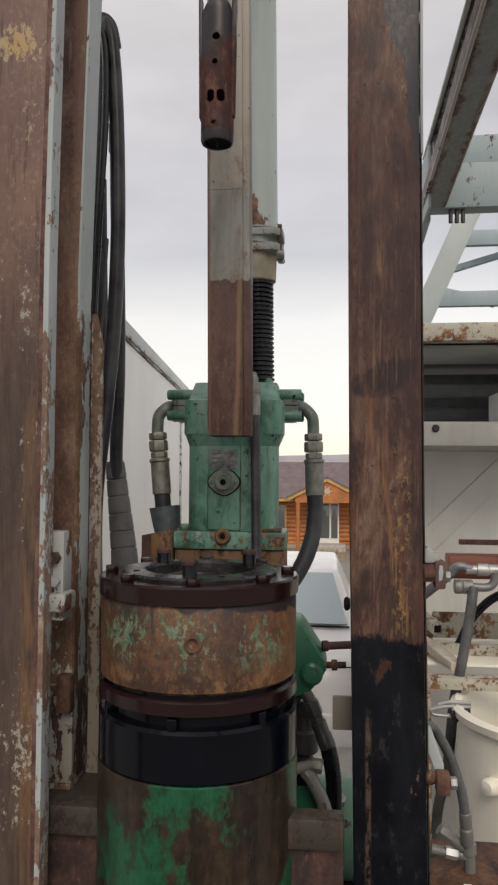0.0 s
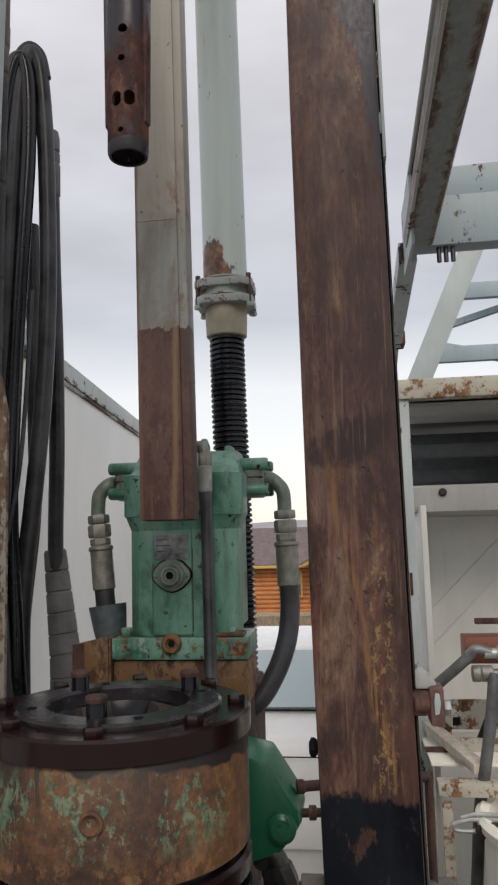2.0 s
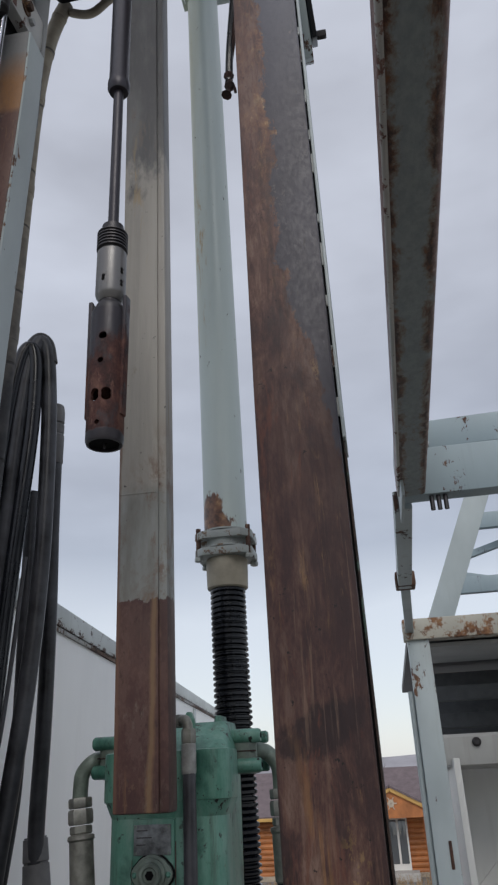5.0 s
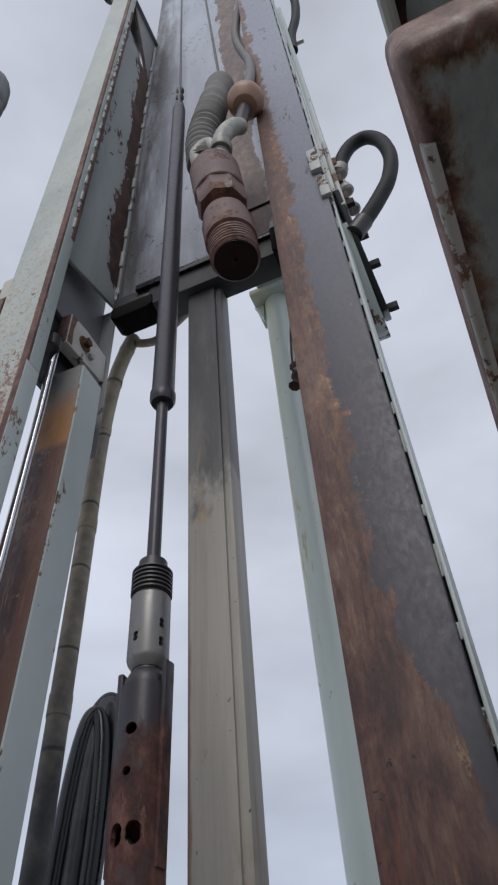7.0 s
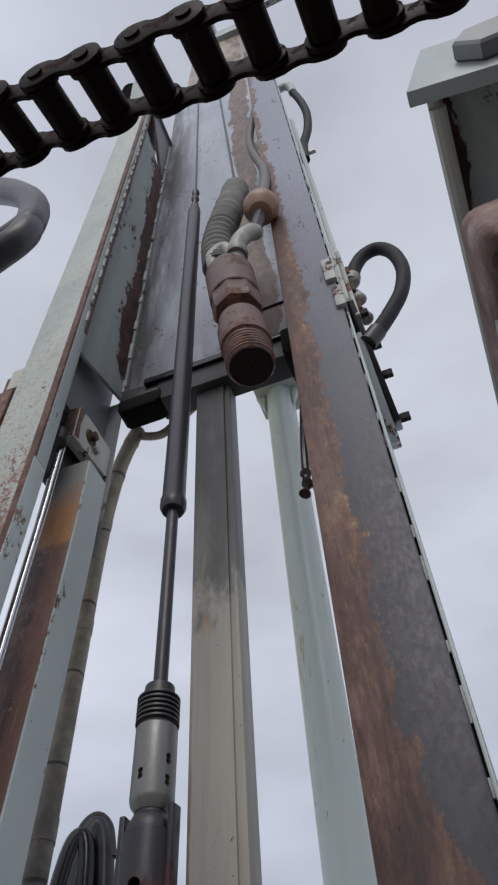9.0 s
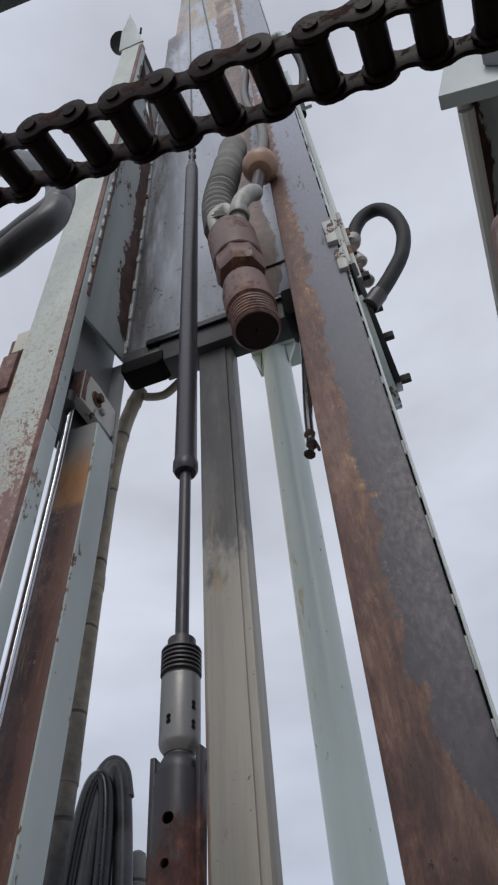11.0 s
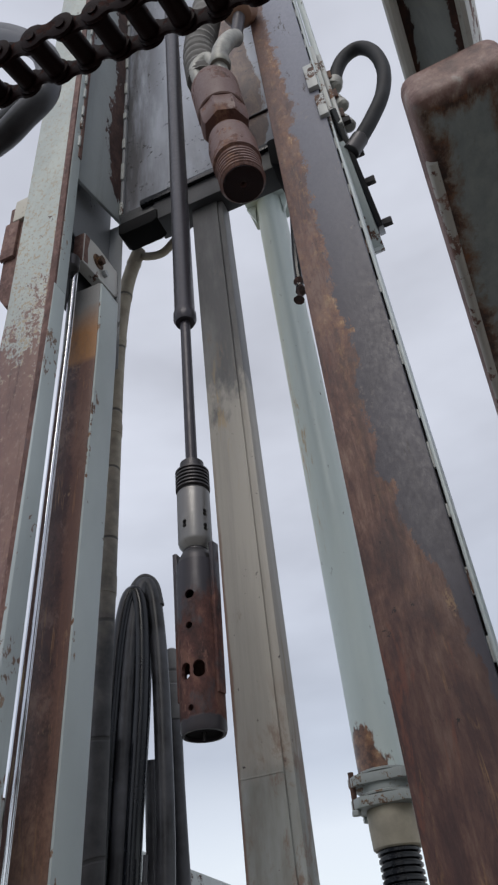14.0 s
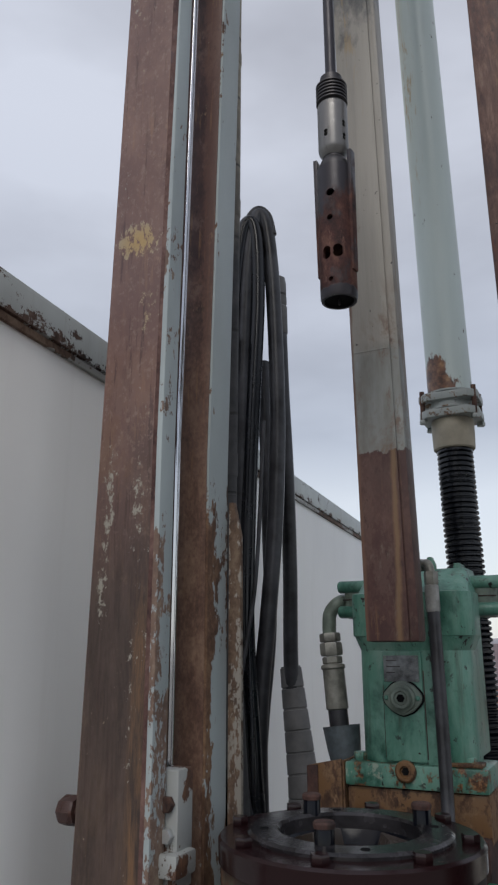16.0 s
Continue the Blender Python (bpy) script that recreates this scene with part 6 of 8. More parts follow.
# ---- hanging wireline tool ----
TX, TY, TZ = -0.168, 1.50, 3.224
tool = thing("core_overshot", (TX, TY, TZ), "steel core barrel overshot hanging on a wire rope, rusty lower tube", "drilling tool")
tz = lambda h: (TX, TY, TZ + h)
tup = (TX, TY, 99)
sleeve = part("outer_tube", lathe([(0.0325, 0.006), (0.0305, 0.0), (0.0265, 0.0), (0.0265, 0.262), (0.0325, 0.262), (0.0325, 0.006)], tz(0), tup, 48, closed=False), M_tube, tool, "rusty brown tube with round holes and slots")
part("end_plug", lathe([(0.004, 0.0), (0.0262, 0.0), (0.0262, 0.012), (0.004, 0.012)], tz(0.004), tup, 36, closed=False), M_bump, tool, "black end face")
bpy.context.view_layer.update()
cut = bmesh.new()
for ang, h, r in ((-95, 0.030, 0.0045), (-108, 0.083, 0.0085), (-70, 0.083, 0.0085), (-92, 0.150, 0.0055), (-88, 0.200, 0.0075), (20, 0.12, 0.008), (150, 0.09, 0.008)):
    a = radians(ang)
    d = Vector((math.cos(a), math.sin(a), 0))
    for dz in ((0.0,) if r != 0.0085 else (-0.004, 0.004)):
        cyl(d * 0.015 + Vector((0, 0, h + dz)), d * 0.06 + Vector((0, 0, h + dz)), r, 18, bm=cut)
drill_holes(sleeve, cut)
for ang in (-180, -10):
    a = radians(ang)
    d, t = Vector((math.cos(a), math.sin(a), 0)), Vector((-math.sin(a), math.cos(a), 0))
    c0 = Vector((TX, TY, TZ)) + d * 0.0315
    part("latch_dog", bar(c0 + Vector((0, 0, 0.05)), c0 + d * 0.003 + Vector((0, 0, 0.292)), 0.017, 0.008, 0.002, up=d), M_tube, tool, "spring latch strip")
part("neck", lathe([(0.026, 0), (0.0275, 0.003), (0.0275, 0.018), (0.022, 0.03), (0.019, 0.032), (0.019, 0.048)], tz(0.255), tup, 32), M_dark, tool)
sp = part("latch_body", lathe([(0.020, 0), (0.0265, 0.010), (0.028, 0.016), (0.028, 0.110), (0.026, 0.113)], tz(0.290), tup, 32), M_bright, tool, "bare steel latch body with slots")
bpy.context.view_layer.update()
cut = bmesh.new()
for ang, h in ((-100, 0.330), (-25, 0.322), (-25, 0.350), (80, 0.34)):
    a = radians(ang)
    d = Vector((math.cos(a), math.sin(a), 0))
    for dz in (-0.0035, 0.0035):
        cyl(d * 0.018 + Vector((0, 0, h + dz)), d * 0.05 + Vector((0, 0, h + dz)), 0.0040, 14, bm=cut)
drill_holes(sp, cut)
thread = [(0.024, 0.0)]
for i in range(6):
    h = 0.004 + 0.0072 * i
    thread += [(0.0245, h), (0.0295, h + 0.0018), (0.0295, h + 0.0045), (0.0245, h + 0.0062)]
thread += [(0.024, 0.05), (0.021, 0.052), (0.021, 0.064), (0.016, 0.068)]
part("threaded_collar", lathe(thread, tz(0.402), tup, 36), M_dark, tool, "dark threaded collar")
part("rod", cyl(tz(0.465), tz(0.86), 0.0105, 20), M_rod, tool, "thin grey rod")
part("sinker_bar", lathe([(0.012, 0), (0.020, 0.001), (0.0240, 0.010), (0.0240, 0.028), (0.0215, 0.036), (0.0215, 1.56), (0.017, 1.60), (0.008, 1.62)], tz(0.835), tup, 28), M_rod, tool, "thick grey sinker bar")
part("rope_socket", tube([tz(2.44), tz(2.5), tz(2.55), tz(2.62)], 0.012, 10, 8, radii=lambda s: 0.010 + 0.005 * math.sin(s * 90)), M_dark, tool)
part("wire_rope", cyl(tz(2.6), (-0.25, 1.5, 11.25), 0.0045, 8), M_dark, tool, "thin wire rope")
dr = part("drip_screw", cyl(tz(-0.006), tz(0.01), 0.002, 8), M_dark, tool)

# ---- water swivel on its cable ----
S0 = Vector((0.010, 1.465, 4.40))
S1 = (S0 + Vector((-0.085, 0.0, 1.0)))
sw = thing("water_swivel", tuple(S0), "red-brown rusty water swivel hanging on a cable", "water swivel")
prof = [(0.006, 0.02), (0.006, 0.0), (0.052, 0.0), (0.055, 0.004)]
for i in range(6):
    h = 0.006 + 0.012 * i
    prof += [(0.055, h), (0.0585, h + 0.003), (0.0585, h + 0.008), (0.055, h + 0.0105)]
prof += [(0.056, 0.082), (0.063, 0.086), (0.064, 0.16), (0.058, 0.205), (0.040, 0.225), (0.033, 0.23), (0.033, 0.26)]
part("pin_end", lathe([(0.92 * r, h) for r, h in prof], S0, S1, 44, closed=False), M_swivel, sw, "threaded rusty pin end")
ax = (S1 - S0).normalized()
part("pin_face", lathe([(0.007, 0), (0.046, 0.0), (0.047, 0.003), (0.007, 0.003)], S0 - ax * 0.0015, S1, 32, closed=False), M_maroon, sw, "dark maroon end face")
hx = part("hex_body", lathe([(0.034, 0), (0.058, 0.004), (0.063, 0.02), (0.063, 0.075), (0.060, 0.08)], S0 + ax * 0.255, S1, 8), M_swivel, sw, "faceted red-brown swivel body")
part("upper_body", lathe([(0.060, 0), (0.063, 0.004), (0.065, 0.15), (0.052, 0.19), (0.03, 0.20)], S0 + ax * 0.334, S1, 36), M_swivel, sw)
top = S0 + ax * 0.53
part("elbow", tube([top + Vector((0.03, -0.02, -0.02)), top + Vector((0.040, -0.035, 0.05)), top + Vector((0.055, -0.035, 0.10)), top + Vector((0.075, -0.02, 0.16)), top + Vector((0.085, 0, 0.20))], 0.024, 16, 8), M_old_fit, sw, "grey bent pipe elbow")
part("elbow_collar", lathe([(0.028, 0), (0.030, 0.004), (0.030, 0.02), (0.026, 0.026)], top + Vector((0.036, -0.03, 0.0)), top + Vector((0.042, -0.034, 0.05)), 20), M_fit, sw)
part("shackle", tube([top + Vector((-0.03, -0.02, -0.02)), top + Vector((-0.035, -0.03, 0.06)), top + Vector((0.0, -0.03, 0.09)), top + Vector((0.02, -0.02, 0.03))], 0.018, 12, 8), M_old_fit, sw, "grey cable shackle")
part("coil_cover", tube([top + Vector((-0.025, 0.0, 0.03)), top + Vector((-0.03, 0, 0.22)), top + Vector((0.0, 0, 0.42)), top + Vector((0.03, 0.02, 0.70))], 0.05, 20, 26, radii=lambda s: 0.046 + 0.0025 * math.sin(s * 520)), M_cloth, sw, "grey ribbed cover over the cable end")
part("link_pipe", cyl(top + Vector((0.083, 0, 0.19)), top + Vector((0.105, 0.0, 0.32)), 0.019, 16), M_rod, sw)
bpos = top + Vector((0.112, 0.0, 0.38))
part("ball", lathe([(0.012, -0.052), (0.036, -0.043), (0.052, -0.020), (0.056, 0), (0.052, 0.022), (0.036, 0.044), (0.012, 0.054)], bpos, bpos + Vector((0.02, 0, 0.2)), 28), M_ball, sw, "worn orange ball stop")
part("water_hose", tube([bpos + Vector((0.006, 0, 0.05)), bpos + Vector((0.02, 0.05, 0.5)), bpos + Vector((-0.03, 0.1, 1.2)), bpos + Vector((0.07, 0.1, 2.2)), bpos + Vector((0.10, 0.1, 3.4)), bpos + Vector((-0.05, 0.1, 5.6))], 0.018, 12, 10), M_hose_grey, sw, "grey water hose")
part("hoist_cable", cyl(top + Vector((0.03, 0.02, 0.68)), (-0.22, 1.52, 11.25), 0.0055, 8), M_dark, sw, "steel hoist cable")

# ---- hoses on the left ----
hoses = [
    ("wrapped_hose", [(-0.488, 1.85, 4.93), (-0.506, 1.85, 4.88), (-0.532, 1.85, 4.77), (-0.550, 1.85, 4.6), (-0.558, 1.85, 4.4), (-0.560, 1.85, 4.1), (-0.562, 1.85, 3.75), (-0.566, 1.85, 3.3), (-0.566, 1.85, 2.8), (-0.54, 1.86, 2.3), (-0.52, 1.87, 1.9)], 0.022, M_wrap, "tan wrapped hose running down behind the rail"),
    ("tan_hose", [(-0.490, 1.86, 4.93), (-0.466, 1.855, 4.895), (-0.403, 1.85, 4.868), (-0.348, 1.85, 4.915), (-0.30, 1.86, 4.98)], 0.013, M_wrap, "short tan hose sagging under the cross beam"),
    ("hydraulic_hose", [(-0.625, 2.03, 1.95), (-0.622, 2.02, 2.6), (-0.614, 2.01, 3.1), (-0.606, 2.02, 3.5), (-0.598, 2.03, 3.72), (-0.582, 2.045, 3.822), (-0.562, 2.058, 3.80), (-0.547, 2.062, 3.66), (-0.537, 2.062, 3.45), (-0.533, 2.060, 3.20), (-0.541, 2.055, 2.95), (-0.560, 2.05, 2.72), (-0.580, 2.04, 2.48), (-0.572, 2.03, 2.2), (-0.555, 2.02, 1.95)], 0.0205, M_hose, "thick dusty black hose looped over and hanging down"),
    ("hydraulic_hose", [(-0.660, 2.0, 1.95), (-0.655, 2.0, 2.6), (-0.645, 2.0, 3.2), (-0.632, 2.01, 3.58), (-0.615, 2.02, 3.76), (-0.594, 2.03, 3.80), (-0.578, 2.032, 3.73), (-0.574, 2.03, 3.55), (-0.582, 2.02, 3.30), (-0.592, 2.01, 3.0), (-0.594, 2.0, 2.7), (-0.572, 1.99, 2.42), (-0.550, 1.98, 2.15), (-0.545, 1.98, 1.95)], 0.0195, M_rubber, "thick black hose looped over and hanging down"),
    ("hydraulic_hose", [(-0.700, 2.05, 1.95), (-0.695, 2.05, 2.7), (-0.680, 2.06, 3.3), (-0.655, 2.08, 3.66), (-0.630, 2.09, 3.77), (-0.608, 2.09, 3.74), (-0.600, 2.08, 3.55), (-0.612, 2.06, 3.2), (-0.622, 2.05, 2.8), (-0.600, 2.04, 2.4), (-0.585, 2.03, 1.95)], 0.0200, M_hose, "thick dusty black hose looped over and hanging down"),
    ("hydraulic_hose", [(-0.640, 1.96, 3.45), (-0.638, 1.95, 3.1), (-0.626, 1.94, 2.75), (-0.590, 1.93, 2.45), (-0.545, 1.93, 2.2), (-0.525, 1.94, 1.95)], 0.0175, M_hose, "black hose slanting across the others"),
    ("hydraulic_hose", [(-0.610, 2.14, 3.42), (-0.600, 2.14, 3.0), (-0.596, 2.14, 2.7), (-0.615, 2.12, 2.4), (-0.62, 2.10, 1.95)], 0.0170, M_hose, "black hose hanging behind the loops"),
    ("cable_line", [(-0.60, 2.0, 3.0), (-0.585, 1.99, 2.7), (-0.555, 1.95, 2.45), (-0.545, 1.93, 2.1)], 0.005, M_rubber, "thin black cable among the hoses"),
    ("cable_line", [(-0.545, 2.0, 3.2), (-0.565, 1.99, 2.8), (-0.59, 1.94, 2.5), (-0.585, 1.93, 2.2)], 0.005, M_hose, "thin black cable among the hoses"),
]
for nm, pts, r, mat, lab in hoses:
    if nm in ("hydraulic_hose", "wrapped_hose"):
        hh = thing(nm, min(pts, key=lambda p: p[2]), lab, "hose", "hoses beside the mast" if nm == "hydraulic_hose" else "")
        part("hose", tube(pts, r, 16, 9), mat, hh)
        if nm == "hydraulic_hose":
            foot = Vector(pts[-1])
            part("end_fitting", lathe([(r, 0), (r + 0.004, 0.004), (r + 0.004, 0.06), (r * 0.8, 0.065), (r * 0.8, 0.09)], foot, foot - Vector((0, 0, 1)), 16), M_valve, hh, "dull crimped end fitting")
        for f in () if nm == "hydraulic_hose" else (0.10, 0.22, 0.34, 0.47, 0.60, 0.74):
            run = spline(pts, 9)
            c = int(f * len(run))
            part("tape_band", tube([run[c], run[c + 1]], r + 0.0015, 16, raw=True), M_wrap, hh, "tape band")
        continue
    solo(nm, tube(pts, r, 16, 9), mat, min(pts, key=lambda p: p[2]), lab, "hose")
tape = thing("hose_tape", (-0.58, 2.05, 3.80), "grey tape wound round the hose loop", "tape")
part("band", tube([(-0.610, 2.030, 3.775), (-0.598, 2.036, 3.822), (-0.578, 2.048, 3.846), (-0.556, 2.060, 3.826), (-0.543, 2.064, 3.765)], 0.012, 10, 8), plain("black_tape", (0.035, 0.036, 0.04), 0.6, 0, 0.4, 60), tape)
eh = thing("end_hose", (-0.60, 2.22, 2.2), "black hose with a pale grey end fitting standing up", "hose")
part("hose", tube([(-0.584, 2.205, 3.53), (-0.580, 2.206, 3.35), (-0.572, 2.21, 3.1), (-0.572, 2.22, 2.85), (-0.582, 2.24, 2.6), (-0.575, 2.25, 2.4)], 0.0195, 16, 8), M_hose, eh)
part("end_sleeve", lathe([(0.020, 0), (0.0225, 0.004), (0.0225, 0.085), (0.0185, 0.09), (0.0215, 0.096), (0.0215, 0.118), (0.0170, 0.122), (0.0210, 0.127), (0.0210, 0.160), (0.0175, 0.180), (0.010, 0.186)], (-0.584, 2.203, 3.525), (-0.585, 2.202, 3.71), 24), M_hose_grey, eh, "pale grey end fitting")
gs = thing("spiral_sleeve", (-0.53, 2.24, 2.0), "grey spiral-wrapped hose sleeve", "hose")
part("sleeve", tube([(-0.590, 2.255, 2.60), (-0.578, 2.252, 2.50), (-0.562, 2.246, 2.38), (-0.550, 2.238, 2.28), (-0.535, 2.23, 2.0)], 0.03, 24, 64, radii=lambda s: 0.028 + 0.014 * min(1.0, s / 0.35) - (0.0025 if (s % 0.052) < 0.004 else 0.0)), M_hose_grey, gs)
wr = thing("guard_sleeve", (-0.47, 1.95, 1.9), "dark padded sleeve round the lower hoses", "hose")
part("sleeve", tube([(-0.56, 1.95, 2.30), (-0.54, 1.94, 2.22), (-0.49, 1.92, 2.16), (-0.44, 1.90, 2.13)], 0.026, 16, 10), M_rubber, wr)
part("sleeve", tube([(-0.55, 1.9, 2.16), (-0.50, 1.88, 2.12), (-0.44, 1.86, 2.10)], 0.034, 16, 10), M_hose_grey, wr)
part("sleeve", tube([(-0.53, 1.9, 1.98), (-0.48, 1.88, 1.93), (-0.44, 1.86, 1.85), (-0.42, 1.86, 1.75)], 0.015, 14, 10), M_rubber, wr)

# hose loops on the outer side of the mast
lo_h = thing("loop_hose", (0.27, 1.60, 4.56), "dusty black hose bent in a loop beside the mast", "hose")
part("hose", tube([(0.268, 1.60, 4.90), (0.285, 1.60, 4.965), (0.318, 1.60, 5.02), (0.362, 1.60, 5.03), (0.393, 1.60, 4.97), (0.398, 1.60, 4.86), (0.372, 1.60, 4.75), (0.328, 1.60, 4.665), (0.285, 1.60, 4.60), (0.262, 1.60, 4.57)], 0.019, 16, 10), M_hose_matte, lo_h)
part("crimp", cyl((0.262, 1.60, 4.885), (0.272, 1.60, 4.915), 0.022, 16, 0.002), M_old_fit, lo_h, "pale crimped end")
part("crimp", cyl((0.252, 1.60, 4.56), (0.285, 1.60, 4.602), 0.022, 16, 0.002), M_dark, lo_h)
uh = thing("upper_hose", (0.26, 1.62, 6.0), "black hose with a pale elbow high on the mast", "hose")
part("elbow", tube([(0.235, 1.62, 7.46), (0.27, 1.62, 7.46), (0.292, 1.62, 7.40), (0.297, 1.62, 7.25)], 0.022, 12, 8), M_blue_worn, uh)
part("hose", tube([(0.298, 1.62, 7.26), (0.318, 1.62, 7.0), (0.322, 1.62, 6.75), (0.300, 1.62, 6.5), (0.262, 1.62, 6.3), (0.25, 1.62, 6.1)], 0.019, 14, 8), M_hose_matte, uh)
rope = thing("frayed_rope", (0.035, 1.72, 4.24), "frayed dark rope end hanging from the cross beam", "rope")
part("strand", tube([(0.062, 1.76, 4.86), (0.058, 1.74, 4.66), (0.044, 1.72, 4.42), (0.038, 1.72, 4.30)], 0.010, 10, 8), M_rubber, rope)
part("strand", tube([(0.066, 1.76, 4.86), (0.068, 1.74, 4.66), (0.058, 1.72, 4.48), (0.046, 1.72, 4.38)], 0.006, 8, 8), M_rust_dark, rope)
part("frayed_end", tube([(0.038, 1.72, 4.33), (0.040, 1.715, 4.28), (0.032, 1.71, 4.245)], 0.013, 8, 6, radii=lambda s: 0.010 + 0.004 * math.sin(s * 160)), M_rust_dark, rope)
part("frayed_end", tube([(0.040, 1.72, 4.31), (0.052, 1.715, 4.27), (0.055, 1.71, 4.25)], 0.004, 6, 6), M_rust_dark, rope)

# ---- chain overhead ----
def chain_link(kind, pitch, bm=None):
    """One pair of side plates with its pins, along x, the ladder facing -y and down."""
    bm = bmesh.new()
    w = 0.0165 if kind else 0.0128
    for s in (-1, 1):
        ends = 0.0102
        left = [(ends * math.cos(math.pi / 2 + math.pi * k / 8), ends * math.sin(math.pi / 2 + math.pi * k / 8)) for k in range(9)]
        low = [(pitch * f, -ends * g) for f, g in ((0.22, 0.92), (0.36, 0.70), (0.5, 0.62), (0.64, 0.70), (0.78, 0.92))]
        right = [(pitch - u, -v) for u, v in left]
        high = [(pitch - u, -v) for u, v in low]
        waist = left + low + right + high
        prism(waist, s * w, s * (w + 0.0031), bm, plane="xy", bev=0.0008)
    if not kind:
        for u in (0.0, pitch):
            cyl((u, 0, -w), (u, 0, w), 0.0080, 14, bm=bm)
    else:
        for u in (0.0, pitch):
            cyl((u, 0, -w - 0.0045), (u, 0, w + 0.0045), 0.0042, 10, bm=bm)
    return bm


chain = thing("roller_chain", (0.15, 0.755, 3.45), "dark rusty heavy roller chain slung overhead", "chain")
PITCH = 0.0270
meshes = []
for kind in (0, 1):
    b = chain_link(kind, PITCH)
    meshes.append(mesh_of("link", b, M_chain, chain))
cur = []
RISE = 0.008
cat = spline([(x, y, z + RISE) for x, y, z in ((-0.60, 0.75, 3.66), (-0.30, 0.752, 3.565), (-0.05, 0.754, 3.506), (0.10, 0.755, 3.474), (0.22, 0.756, 3.448), (0.34, 0.757, 3.424), (0.50, 0.76, 3.40), (0.62, 0.76, 3.40))], 80)
cur, acc = [cat[0]], cat[0]
for p in cat:
    if (p - cur[-1]).length >= PITCH:
        cur.append(p)
for i, (a, b) in enumerate(zip(cur, cur[1:])):
    src = meshes[i % 2]
    ob = src if i < 2 else src.copy()
    if i >= 2:
        scene.collection.objects.link(ob)
    d = (b - a).normalized()
    wide = Vector((0.10, 0.64, -0.76))
    zax = (Vector((0, 1, 0.32)) - d * Vector((0, 1, 0.32)).dot(d)).normalized()
    yax = zax.cross(d)
    m = Matrix((d, yax, zax)).transposed().to_4x4()
    m.translation = a - BASE[chain]
    ob.matrix_basis = m

oh = thing("coiled_hose", (-0.75, 0.95, 3.7), "coil of dusty grey hose hanging overhead", "hose")
for i in range(2):
    part("coil", tube([(-0.95, 0.95, 4.22 + 0.02 * i), (-0.60, 0.95, 4.42 + 0.03 * i), (-0.36, 0.93, 4.34 + 0.03 * i), (-0.20, 0.91, 4.16 + 0.02 * i), (-0.095, 0.90, 4.0), (-0.060, 0.90, 3.90 - 0.02 * i), (-0.080, 0.90, 3.835 - 0.03 * i), (-0.25, 0.92, 3.84 - 0.03 * i), (-0.95, 0.95, 3.99)], 0.0165, 16, 8), M_hose, oh)
part("hanger", bar((-0.95, 0.95, 3.70), (-0.95, 0.95, 4.25), 0.04, 0.04, 0.003), M_rust_dark, oh)
part("hanger_post", bar((-0.95, 0.95, 0.92), (-0.95, 0.95, 3.70), 0.05, 0.05, 0.004), M_rust_dark, oh)
part("hanger_arm", bar((-0.95, 0.95, 3.372), (-0.95, 0.56, 3.372), 0.05, 0.05, 0.004), M_rust_dark, oh)
M_spread = weathered("old_green_tube", (0.050, 0.070, 0.060), 0.66, 7, seed=95, stretch=(0.4, 1, 1), spec=0.15, rough=0.6, tones=((0.010, 0.006, 0.005), (0.040, 0.018, 0.014), (0.085, 0.042, 0.032)))
spt = thing("spreader_tube", (-0.93, 0.593, 3.330), "dark rusty steel tube with old green paint overhead", "tube")
part("tube_wall", cyl((-0.93, 0.593, 3.372), (0.66, 0.647, 3.337), 0.042, 28, 0.006), M_spread, spt)
part("end_cap", cyl((0.655, 0.6468, 3.3371), (0.672, 0.6474, 3.3367), 0.037, 24, 0.004), M_rust_dark, spt)

# ---- overhead side frame ----
frame_ob = thing("overhead_gantry", (0.39, 1.8, 3.35), "pale blue steel gantry with a rust-edged beam and cross bars", "gantry")
M_galv_dark = plain("dull_grey_bolt", (0.20, 0.205, 0.215), 0.45, 0.5)
TRUSS = (((1.08, 6.0, 4.405), (2.6, 6.0, 4.41), 0.12), ((0.85, 6.0, 3.945), (2.6, 6.0, 3.95), 0.12), ((0.98, 6.0, 4.19), (1.7, 6.0, 4.40), 0.05), ((0.92, 6.0, 4.06), (1.40, 6.0, 3.95), 0.07))


def skew(bm):
    """The side beam runs a little out of line with the mast."""
    for v in bm.verts:
        v.co.x += 0.0205 * (v.co.y - 0.9)
        if v.co.z > 3.57:
            v.co.z += 0.035 * (v.co.y - 0.85)
    return bm


